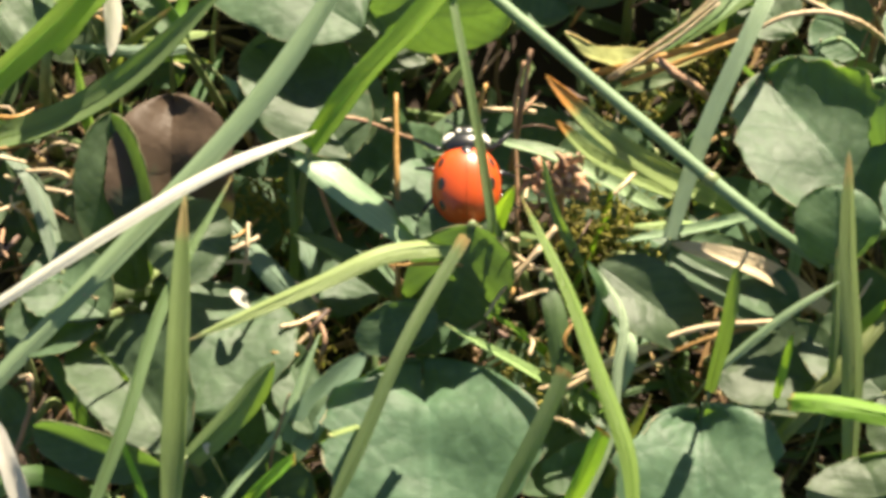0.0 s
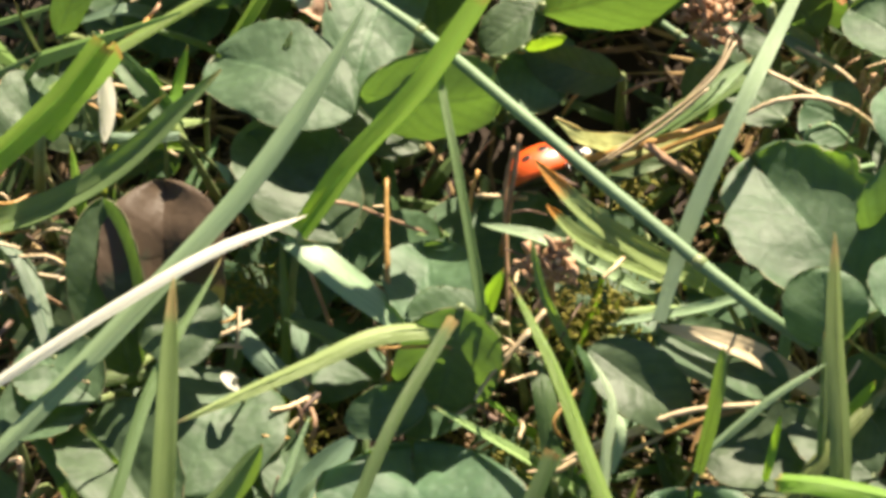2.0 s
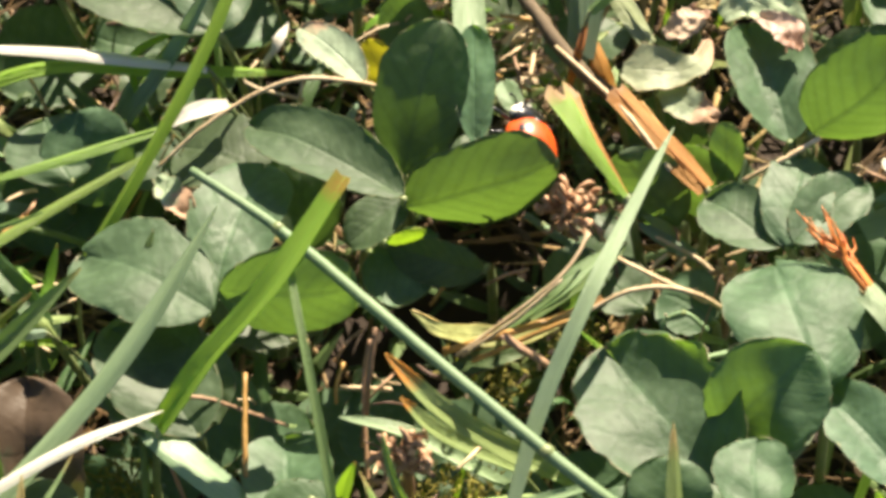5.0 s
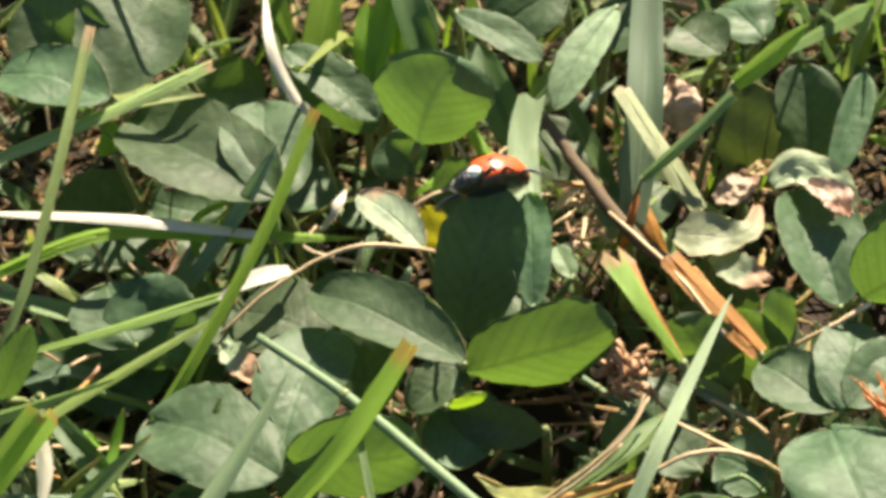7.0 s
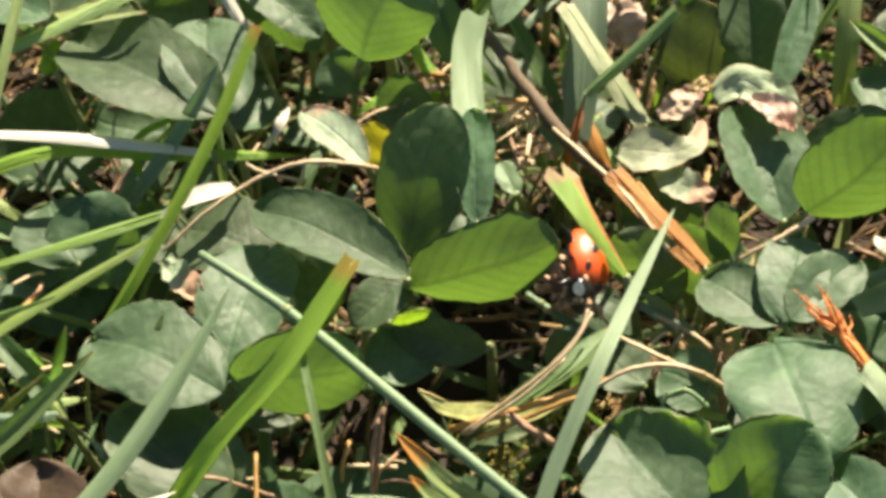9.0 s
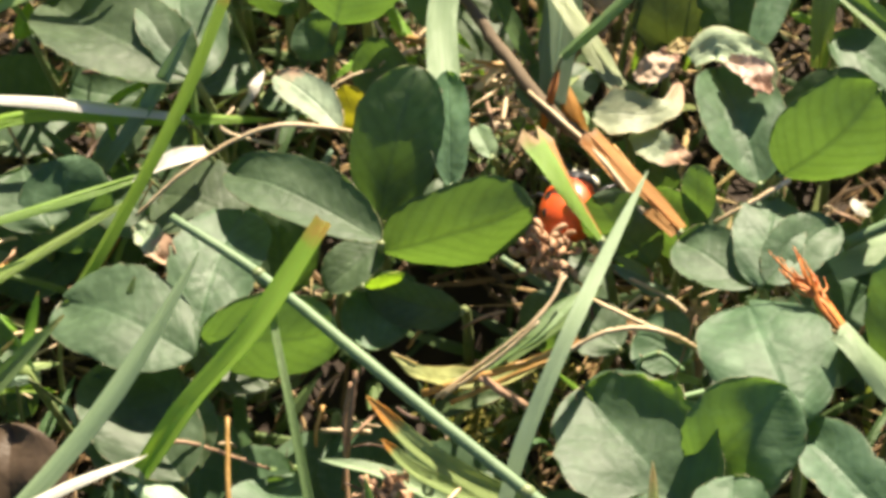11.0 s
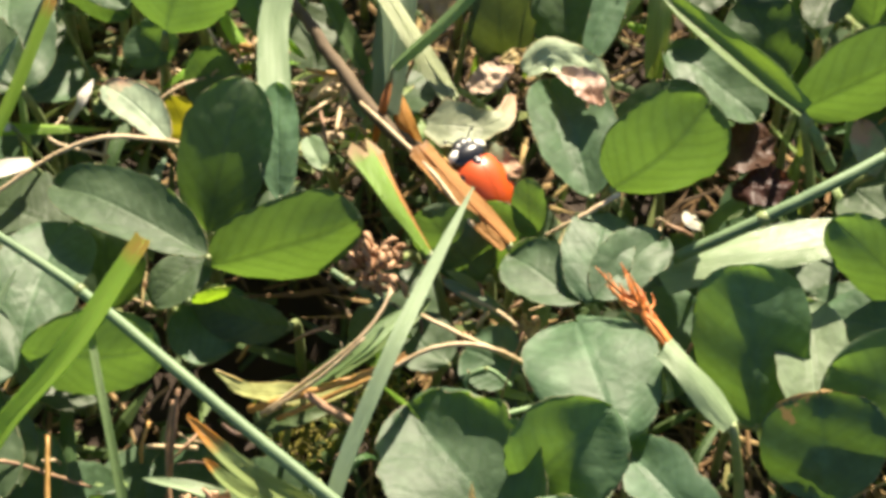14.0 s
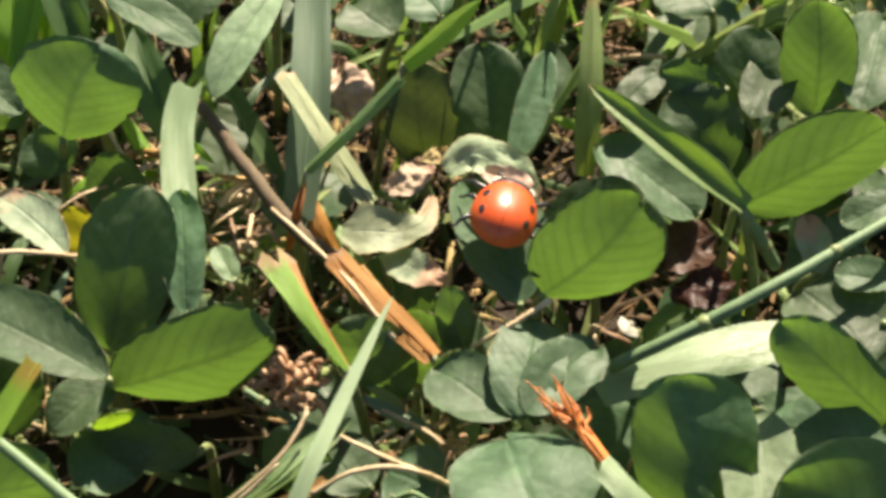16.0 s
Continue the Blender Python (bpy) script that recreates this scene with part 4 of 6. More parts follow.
clover_leaf('clover', [((-19.2, 0.1, 7.9), (-13.8, -1.3, 8.1), 6.0, (-0.04, -0.05, 1.00), 10, 12, 0.05)])
clover_leaf('clover', [((-16.6, -15.5, 5.3), (-25.2, -14.0, 6.7), 3.1, (0.00, -0.70, 0.71), 25, 10, 0.05)])
clover_leaf('clover', [((-7.4, -11.6, 2.5), (-10.2, -5.0, 3.5), 3.3, (0.05, -0.13, 0.99), 10, 10, 0.05)])
clover_leaf('clover', [((-2.0, -5.4, 3.8), (-3.6, -3.2, 6.1), 5.6, (0.00, -0.72, 0.70), 10, 10, 0.05)])
clover_leaf('clover', [((-6.6, 6.6, 7.7), (-12.9, 17.1, 8.3), 7.8, (0.00, -0.05, 1.00), 15, 12, 0.05)])
clover_leaf('clover', [((28.1, -17.6, 7.5), (26.7, -12.8, 8.5), 8.4, (0.00, -0.22, 0.98), 10, 15, 0.05)])
clover_leaf('clover', [((10.2, 0.3, 6.5), (17.0, -4.1, 5.5), 5.1, (0.05, -0.13, 0.99), 25, 12, 0.05), ((14.6, 2.1, 6.1), (23.5, -2.7, 5.9), 5.0, (0.02, 0.00, 1.00), 25, 12, 0.05)])
clover_leaf('clover', [((26.5, -7.3, 4.9), (17.8, -4.7, 5.1), 6.8, (0.00, -0.05, 1.00), 15, 12, 0.05)])
clover_leaf('clover', [((28.8, -7.6, 6.0), (24.2, -2.3, 6.0), 5.4, (-0.04, -0.05, 1.00), 15, 12, 0.05)])
clover_leaf('clover', [((-21.9, -4.3, 3.9), (-27.3, -0.1, 4.1), 5.7, (0.00, -0.05, 1.00), 15, 12, 0.05)])
clover_leaf('clover', [((-27.8, -7.2, 4.0), (-23.2, -2.7, 4.0), 5.4, (0.00, 0.00, 1.00), 15, 12, 0.05)])
clover_leaf('clover', [((-30.6, 14.9, 4.8), (-29.1, 21.5, 5.2), 5.8, (0.00, -0.05, 1.00), 15, 12, 0.05)])
clover_leaf('clover', [((-6.4, 14.7, 11.0), (-17.0, 20.5, 11.0), 8.1, (-0.02, -0.01, 1.00), 10, 14, 0.05), ((-13.8, 14.5, 8.2), (-5.5, 8.3, 7.8), 8.9, (0.00, -0.05, 1.00), 10, 10, 0.05), ((-6.1, 16.4, 11.0), (3.6, 16.5, 11.0), 7.3, (0.00, -0.95, 0.31), -13, 8, 0.05)])
clover_leaf('clover', [((-0.3, 1.1, 5.9), (-1.3, 8.7, 6.1), 6.2, (0.00, -0.01, 1.00), 14, 16, 0.05)])
clover_leaf('clover', [((3.9, 1.2, 8.0), (-2.0, 1.1, 8.0), 4.0, (0.00, -0.05, 1.00), 3, 8, 0.05)])
clover_leaf('clover', [((1.85, 0.2, 11.2), (0.45, -3.8, 3.4), 7.0, (0.00, -0.93, 0.38), -4, 12, 0.05)])
clover_leaf('eaten', [((28.9, 3.1, 8.5), (20.2, 14.7, 9.5), 9.9, (-0.08, -0.24, 0.97), 20, 8, 0.1)])
clover_leaf('clover', [((28.5, 7.6, 8.4), (34.3, 11.6, 13.5), 7.9, (0.05, -0.70, 0.71), 28, 4, 0.05)])
clover_leaf('pale', [((30.9, 4.7, 8.9), (35.1, 13.5, 9.1), 3.5, (0.04, -0.05, 1.00), 8, 10, 0.05)])
clover_leaf('clover', [((30.7, -0.4, 11.8), (30.6, 5.9, 12.2), 5.1, (0.00, -0.05, 1.00), 8, 8, 0.05)])
clover_leaf('clover', [((25.0, -0.7, 10.1), (24.7, 3.0, 13.8), 5.4, (0.00, -0.70, 0.71), 8, 12, 0.05)])
clover_leaf('clover', [((34.9, 10.7, 11.0), (31.9, 21.9, 11.1), 9.3, (-0.02, -0.01, 1.00), 8, 14, 0.05)])
clover_leaf('clover', [((32.9, 22.9, 9.7), (34.4, 31.0, 10.3), 5.1, (0.00, -0.08, 1.00), 10, 10, 0.05), ((33.4, 23.1, 9.8), (38.6, 28.9, 10.2), 4.4, (0.08, -0.13, 0.99), 10, 10, 0.05), ((32.6, 23.1, 9.1), (27.3, 27.9, 8.9), 5.1, (-0.08, -0.04, 1.00), 14, 10, 0.05)])
clover_leaf('clover', [((5.9, 25.0, 10.9), (-6.4, 32.3, 11.1), 5.3, (-0.02, -0.05, 1.00), 18, 14, 0.05), ((5.7, 27.5, 7.1), (1.7, 23.7, 6.9), 3.7, (0.00, -0.05, 1.00), 18, 14, 0.05)])
clover_leaf('clover', [((-6.7, 18.3, 8.9), (-4.5, 30.1, 9.1), 6.7, (0.02, -0.01, 1.00), 12, 12, 0.05), ((-1.5, 25.7, 3.1), (-2.1, 30.8, 8.9), 5.9, (0.00, -0.75, 0.66), 12, 12, 0.05)])
clover_leaf('clover', [((-9.3, 40.4, 10.0), (-22.6, 49.7, 10.0), 8.8, (-0.02, -0.01, 1.00), 14, 14, 0.05), ((-8.9, 40.5, 9.9), (-11.5, 51.2, 10.1), 7.0, (0.05, -0.01, 1.00), 14, 10, 0.05)])
clover_leaf('clover', [((-24.4, 52.9, 7.4), (-31.9, 58.1, 12.6), 8.1, (0.00, -0.70, 0.71), 10, 12, 0.05), ((-23.9, 51.0, 9.4), (-20.6, 61.0, 12.6), 9.0, (0.00, -0.31, 0.95), 10, 12, 0.05), ((-23.4, 48.8, 11.1), (-33.1, 52.6, 10.9), 6.1, (-0.02, 0.00, 1.00), 10, 12, 0.05)])
clover_leaf('clover', [((-16.6, 29.7, 2.4), (-19.4, 34.4, 7.6), 7.3, (0.00, -0.74, 0.67), 10, 12, 0.05)])
clover_leaf('clover', [((-3.8, 29.6, 6.9), (-11.7, 32.8, 7.1), 7.3, (0.00, -0.05, 1.00), 10, 12, 0.05)])
clover_leaf('clover', [((1.1, 46.4, 10.0), (4.2, 48.6, 17.0), 9.0, (0.00, -0.97, 0.25), -4, 8, 0.13)])
clover_leaf('clover', [((-10.3, 56.8, 9.2), (-2.2, 50.4, 8.8), 4.1, (0.00, -0.05, 1.00), 20, 12, 0.05)])
clover_leaf('clover', [((-9.6, 54.2, 9.6), (-2.6, 51.9, 4.4), 3.5, (0.00, -0.91, 0.41), -4, 12, 0.05)])
clover_leaf('clover', [((5.4, 30.3, 6.6), (7.9, 37.7, 15.3), 6.5, (0.03, -0.76, 0.65), 6, 6, 0.05)])
# sunlit half of the folded leaflet above, added as a leaflet of its own
clover_leaf('sunlit_half', [((10.6, 31.6, 9.0), (10.2, 38.9, 13.6), 3.0, (0.20, -0.35, 0.92), 4, 5, 0)])
clover_leaf('clover', [((5.8, 26.7, 7.5), (16.7, 28.0, 11.5), 7.5, (0.00, -0.97, 0.24), -9, 4, 0.05)])
clover_leaf('greyfade', [((2.2, 36.1, 9.9), (-3.2, 41.6, 10.1), 3.1, (-0.02, -0.05, 1.00), 12, 10, 0)])
clover_leaf('yellow', [((3.8, 38.0, 7.4), (2.1, 39.5, 10.6), 2.8, (0.00, -0.91, 0.41), -4, 10, 0.05)])
clover_leaf('clover', [((-28.7, 24.2, 5.1), (-26.0, 26.8, 10.9), 2.7, (0.00, -0.91, 0.41), -4, 10, 0.05)])
clover_leaf('clover', [((-20.2, 59.0, 3.9), (-26.7, 62.6, 12.0), 6.0, (0.00, -0.91, 0.41), -4, 10, 0.05)])
clover_leaf('clover', [((3.5, 58.6, 12.0), (10.6, 54.3, 12.0), 3.1, (0.00, -0.01, 1.00), 14, 12, 0)])
clover_leaf('clover', [((12.0, 62.7, 10.8), (6.2, 59.0, 9.2), 5.8, (0.00, -0.39, 0.92), 14, 12, 0)])
clover_leaf('pale', [((16.2, 59.2, 12.4), (11.4, 49.5, 11.7), 3.2, (0.02, -0.08, 1.00), 18, 14, 0)])
clover_leaf('olive', [((27.0, 47.3, 5.9), (26.4, 50.6, 14.0), 5.5, (0.00, -0.93, 0.38), -4, 12, 0.05)])
clover_leaf('clover', [((32.0, 48.5, 4.9), (30.9, 55.2, 11.1), 5.6, (0.00, -0.68, 0.73), 16, 12, 0.05)])
clover_leaf('clover', [((33.1, 44.4, 9.7), (35.8, 53.2, 12.3), 2.5, (0.08, -0.30, 0.95), 25, 6, 0)])
clover_leaf('clover', [((48.7, 41.2, 8.7), (58.9, 43.3, 15.2), 7.0, (0.00, -0.97, 0.24), -15, 3, 0.05)])
clover_leaf('clover', [((34.9, 33.3, 9.2), (41.6, 35.2, 16.7), 8.5, (0.00, -0.97, 0.25), -4, 8, 0.05)])
clover_leaf('clover', [((34.6, 38.4, 8.0), (42.6, 41.8, 9.5), 5.6, (0.00, -0.52, 0.85), 4, 10, 0.05)])
clover_leaf('clover', [((41.0, 49.6, 9.9), (44.1, 53.3, 10.1), 2.7, (0.02, -0.08, 1.00), 10, 8, 0.05)])
clover_leaf('clover', [((39.4, 48.5, 7.2), (46.8, 42.5, 6.8), 5.4, (0.02, -0.05, 1.00), 14, 10, 0.05)])
clover_leaf('clover', [((48.8, 46.9, 5.9), (45.1, 51.5, 10.0), 5.7, (0.00, -0.67, 0.75), 14, 10, 0.05)])
clover_leaf('clover', [((48.8, 51.8, 9.5), (43.9, 52.7, 10.5), 2.7, (0.00, -0.76, 0.65), 14, 10, 0.05)])
clover_leaf('clover', [((49.8, 51.7, 6.7), (51.5, 56.5, 11.3), 5.0, (0.00, -0.68, 0.73), 14, 10, 0.05), ((50.6, 49.5, 8.9), (53.0, 55.7, 9.1), 3.9, (0.04, -0.05, 1.00), 14, 10, 0.05)])
clover_leaf('clover', [((55.6, 51.7, 6.7), (55.3, 55.2, 15.2), 5.6, (0.00, -0.76, 0.65), -4, 8, 0.05)])
clover_leaf('clover', [((58.5, 50.2, 8.8), (61.6, 60.5, 9.2), 5.4, (0.02, -0.05, 1.00), 12, 10, 0.05)])
clover_leaf('clover', [((57.8, 24.0, 7.4), (49.7, 26.8, 14.5), 5.1, (0.00, -0.93, 0.38), -4, 10, 0.05)])
clover_leaf('clover', [((57.2, 28.5, 7.9), (52.8, 35.3, 8.1), 6.7, (-0.02, -0.05, 1.00), 10, 10, 0.05), ((59.3, 34.6, 9.0), (55.1, 35.6, 9.0), 3.0, (0.00, -0.05, 1.00), 10, 10, 0.05)])
clover_leaf('palebrown', [((54.6, 36.8, 7.1), (53.8, 41.0, 8.9), 2.5, (0.00, -0.39, 0.92), 10, 14, 0.05)])
clover_leaf('clover', [((61.1, 43.1, 8.1), (56.3, 40.8, 7.9), 3.0, (0.00, -0.05, 1.00), 10, 10, 0.05)])
clover_leaf('clover', [((33.4, 32.9, 8.5), (30.3, 43.2, 10.0), 6.4, (0.05, -0.07, 0.99), 20, 8, 0.08)])
clover_leaf('clover', [((44.9, 14.9, 6.4), (43.0, 22.3, 15.5), 8.2, (-0.05, -0.78, 0.62), -24, 6, 0.05)])
clover_leaf('pale', [((48.8, 12.7, 8.3), (48.5, 24.4, 9.7), 5.3, (0.11, -0.12, 0.99), 12, 10, 0.05)])
clover_leaf('clover', [((57.8, 20.6, 7.9), (49.4, 23.9, 8.1), 5.4, (0.00, -0.05, 1.00), 14, 10, 0.05)])
clover_leaf('clover', [((59.9, 12.9, 8.5), (48.9, 15.2, 13.5), 9.1, (0.00, -0.80, 0.60), -4, 10, 0.05)])
clover_leaf('darkolive', [((49.5, 9.6, 5.5), (48.2, 13.4, 13.5), 8.6, (-0.10, -0.80, 0.60), -6, 10, 0.05)])
clover_leaf('clover', [((28.9, 30.5, 6.7), (28.6, 32.2, 11.3), 2.5, (0.00, -0.94, 0.35), -4, 8, 0.05)])
clover_leaf('clover', [((26.0, 33.0, 4.4), (26.2, 34.5, 8.6), 2.7, (0.00, -0.94, 0.35), -4, 8, 0.05)])
clover_leaf('clover', [((25.6, 27.9, 4.6), (21.0, 29.9, 10.0), 5.2, (0.00, -0.94, 0.35), -4, 10, 0.05)])
clover_leaf('clover', [((28.8, 29.3, 3.5), (25.4, 31.2, 9.4), 4.5, (0.00, -0.95, 0.31), -4, 10, 0.05)])
clover_leaf('lime', [((4.7, 23.4, 7.5), (7.6, 23.7, 8.5), 1.1, (0.00, -0.97, 0.25), -4, 8, 0.05)])
clover_leaf('clover', [((11.6, 23.5, 4.4), (4.6, 24.6, 5.6), 3.5, (0.00, -0.74, 0.67), 10, 8, 0.05)])
clover_leaf('clover', [((0.6, 48.5, 3.9), (-1.8, 50.5, 6.1), 4.6, (0.00, -0.73, 0.68), 10, 8, 0.05)])
clover_leaf('clover', [((6.6, 46.8, 4.2), (2.0, 46.5, 3.8), 5.0, (0.00, -0.73, 0.68), 10, 8, 0.05)])
clover_leaf('clover', [((19.5, 21.8, 1.5), (17.3, 24.0, 6.5), 4.3, (0.00, -0.91, 0.41), -4, 8, 0.05)])
clover_leaf('clover', [((24.7, 56.7, 9.9), (21.3, 60.0, 10.1), 5.4, (0.00, -0.05, 1.00), 14, 10, 0.05)])
clover_leaf('clover', [((28.1, 59.4, 8.9), (24.7, 63.3, 9.1), 5.4, (0.00, -0.05, 1.00), 14, 10, 0.05)])
clover_leaf('clover', [((48.8, 62.0, 6.9), (45.6, 65.4, 7.1), 6.3, (0.00, -0.05, 1.00), 14, 10, 0.05)])
clover_leaf('clover', [((27.2, 51.5, 7.1), (24.3, 48.9, 6.9), 3.8, (0.00, -0.05, 1.00), 14, 10, 0.05)])
clover_leaf('eaten', [((41.4, 4.2, 8.4), (34.9, 11.9, 9.6), 5.0, (0.03, -0.13, 0.99), 20, 10, 0.05)])
clover_leaf('clover', [((39.0, 1.8, 4.9), (31.6, 3.9, 5.1), 6.3, (0.00, -0.05, 1.00), 10, 8, 0.05)])
clover_leaf('clover', [((38.6, 37.4, 5.9), (35.3, 40.4, 6.1), 4.5, (0.00, -0.05, 1.00), 10, 8, 0.05)])
clover_leaf('clover', [((23.2, 21.0, 3.9), (19.8, 24.7, 4.1), 4.9, (0.00, -0.05, 1.00), 10, 8, 0.05)])
clover_leaf('clover', [((28.0, 19.0, 5.7), (24.3, 20.9, 6.3), 5.0, (0.00, -0.31, 0.95), 10, 8, 0.05)])
clover_leaf('clover', [((-19.5, 30.0, 4.6), (-22.4, 35.6, 5.4), 7.0, (0.00, -0.14, 0.99), 10, 8, 0.05)])
clover_leaf('clover', [((-11.6, 30.3, 4.8), (-16.1, 33.4, 5.2), 5.7, (0.00, -0.14, 0.99), 10, 8, 0.05)])
clover_leaf('clover', [((3.4, 24.8, 4.2), (7.7, 21.9, 3.8), 6.5, (0.00, -0.14, 0.99), 10, 8, 0.05)])
clover_leaf('clover', [((19.0, 43.7, 3.5), (15.3, 46.6, 4.5), 3.8, (0.00, -0.31, 0.95), 14, 10, 0.05)])
clover_leaf('pale', [((13.5, 37.0, 5.7), (12.1, 39.7, 6.3), 1.8, (0.00, -0.22, 0.98), 10, 8, 0.05)])
straw([(24.6, 0.6, 8.0), (19.7, 2.3, 11.0), (8.8, 10.6, 13.0), (-1.3, 19.0, 14.0), (-8.7, 24.4, 14.0)], 1.0, 'stem')
straw([(-2.9, -1.1, 3.0), (-3.4, 5.1, 7.0), (-3.9, 11.1, 9.0)], 0.49, 'gold')
straw([(-7.2, 3.2, 2.0), (-8.9, 6.0, 7.0), (-8.6, 8.4, 9.0), (-6.4, 8.9, 9.0), (-3.8, 9.2, 7.0), (-1.1, 9.4, 5.0)], 0.37, 'brown')
straw([(4.0, 9.2, 3.0), (4.5, 11.1, 8.0), (4.9, 13.8, 11.0)], 0.49, 'brown')
straw([(4.8, 4.5, 2.0), (4.1, 11.3, 7.0), (4.5, 13.5, 10.0)], 0.42, 'brown')
straw([(10.6, 15.1, 6.0), (14.4, 16.4, 9.0), (17.4, 18.4, 11.0)], 0.34, 'straw')
straw([(11.3, 15.3, 5.0), (16.0, 16.0, 8.0), (19.0, 16.9, 9.0)], 0.46, 'gold')
straw([(17.6, 15.0, 4.0), (16.2, 15.0, 6.0), (13.5, 15.6, 8.0)], 0.62, 'brown')
straw([(29.4, 19.3, 6.0), (27.1, 18.8, 9.0), (24.3, 18.8, 10.0), (21.7, 18.2, 10.0), (19.4, 17.3, 9.0)], 0.46, 'straw')
straw([(3.8, -0.6, 7.0), (-0.0, -1.6, 9.0), (-3.3, -2.0, 9.0)], 0.33, 'gold')
straw([(15.9, -3.6, 5.0), (11.6, -5.4, 4.0), (8.4, -7.2, 3.0)], 0.59, 'straw')
straw([(21.9, -3.3, 7.0), (16.9, -3.6, 6.0), (11.9, -5.4, 5.0), (8.8, -6.9, 4.0)], 0.44, 'straw')
straw([(21.7, -2.9, 6.0), (18.4, -3.9, 6.0), (15.2, -5.0, 5.0)], 0.44, 'gold')
straw([(-26.9, -13.9, 2.0), (-25.7, -11.6, 5.0), (-25.7, -10.6, 7.0)], 0.43, 'brown')
straw([(-25.6, -10.9, 6.0), (-25.6, -10.4, 7.0), (-26.5, -10.1, 6.0)], 0.36, 'straw')
straw([(6.4, 0.5, 8.0), (4.4, -1.6, 7.0), (3.0, -3.7, 6.0)], 0.37, 'straw')
straw([(7.3, 2.2, 8.0), (5.4, -0.3, 7.0), (4.0, -2.0, 6.0)], 0.44, 'straw')
straw([(11.5, -0.2, 4.0), (10.4, -1.3, 4.0), (8.2, -2.9, 4.0)], 0.30, 'brown')
straw([(-8.5, -4.4, 5.0), (-8.3, -5.1, 4.0), (-9.1, -6.2, 2.0)], 0.30, 'brown')
straw([(-23.6, 18.4, 8.0), (-24.6, 17.0, 8.0), (-26.6, 16.6, 7.0)], 0.35, 'straw')
straw([(21.2, 38.7, 5.0), (17.6, 40.9, 7.0), (13.8, 45.8, 8.0), (10.4, 50.8, 9.0)], 1.4, 'olive')
straw([(24.8, 29.7, 9.0), (21.0, 34.6, 10.0), (16.1, 40.9, 9.0)], 0.42, 'straw')
straw([(27.7, 30.5, 7.0), (24.8, 32.5, 9.0), (22.5, 35.1, 10.0)], 0.35, 'gold')
straw([(52.2, 40.6, 3.0), (50.6, 40.1, 7.0), (48.9, 40.5, 10.0)], 1.04, 'stem')
straw([(39.4, 28.7, 7.0), (45.4, 30.2, 10.0), (51.5, 32.8, 12.0), (61.6, 39.7, 12.0)], 1.03, 'stem')
straw([(40.5, 23.0, 3.0), (42.0, 24.4, 6.0), (43.2, 25.8, 8.0)], 0.34, 'brown')
straw([(35.3, 31.5, 11.0), (32.4, 30.0, 10.0), (30.0, 29.7, 8.0)], 0.46, 'straw')
straw([(22.5, 25.2, 2.0), (17.5, 27.3, 3.0), (14.4, 28.9, 4.0)], 0.78, 'stem')
straw([(29.8, 22.3, 3.0), (27.2, 24.6, 5.0), (21.0, 28.2, 5.0)], 0.42, 'straw')
straw([(14.7, 20.2, 4.0), (18.1, 22.8, 7.0), (19.0, 24.8, 8.0)], 0.34, 'straw')
straw([(7.7, 49.1, 5.0), (5.5, 50.2, 4.0), (4.0, 48.5, 4.0)], 0.67, 'gold')
straw([(6.7, 49.4, 3.0), (5.2, 49.1, 4.0), (3.4, 51.5, 5.0)], 0.37, 'straw')
straw([(16.5, 47.5, 4.0), (14.1, 46.8, 5.0), (11.6, 47.2, 5.0)], 0.49, 'gold')
straw([(3.0, 36.5, 9.0), (1.1, 35.3, 11.0), (-2.2, 34.5, 12.0), (-5.6, 33.7, 11.0), (-9.2, 31.3, 10.0), (-12.5, 28.9, 8.0)], 0.42, 'straw')
straw([(-2.8, 38.1, 5.0), (-7.2, 38.8, 6.0), (-6.6, 41.0, 6.0)], 0.35, 'straw')
straw([(-3.1, 37.5, 5.0), (-3.0, 38.1, 6.0), (-2.9, 39.8, 6.0)], 0.35, 'straw')
straw([(10.2, 15.0, 6.0), (17.0, 19.0, 10.0), (19.2, 22.4, 11.0)], 0.35, 'straw')
straw([(9.3, 16.1, 5.0), (13.6, 16.4, 7.0), (18.2, 18.3, 7.0)], 0.70, 'gold')
straw([(16.6, 14.6, 6.0), (15.3, 14.8, 7.0), (13.3, 15.5, 8.0)], 0.62, 'brown')
straw([(29.3, 20.2, 5.0), (24.4, 20.7, 8.0), (21.2, 22.5, 8.0)], 0.43, 'straw')
straw([(27.7, 18.0, 6.0), (26.0, 18.7, 7.0), (24.5, 18.3, 6.0), (25.4, 17.1, 5.0)], 0.39, 'stem')
straw([(29.3, 16.9, 5.0), (26.5, 15.6, 6.0), (24.5, 16.9, 6.0)], 0.47, 'stem')
straw([(-26.7, 4.0, 2.1), (-28.1, 3.3, 3.3), (-29.5, 4.5, 2.1)], 0.46, 'gold')
straw([(-30.9, 8.5, 3.4), (-30.8, 7.8, 3.0), (-31.2, 7.1, 2.3)], 0.23, 'dark')
straw([(-24.1, 6.8, 3.3), (-25.1, 5.6, 3.4), (-25.9, 4.7, 3.8)], 0.35, 'straw')
straw([(-26.5, 7.0, 2.5), (-27.9, 7.8, 3.5), (-29.6, 9.2, 2.9)], 0.27, 'dark')
straw([(-29.6, 7.0, 2.3), (-29.3, 5.4, 3.7), (-29.7, 5.5, 2.6)], 0.35, 'dark')
straw([(-31.5, 10.8, 1.7), (-31.6, 7.8, 4.0), (-32.1, 7.5, 2.6)], 0.42, 'gold')
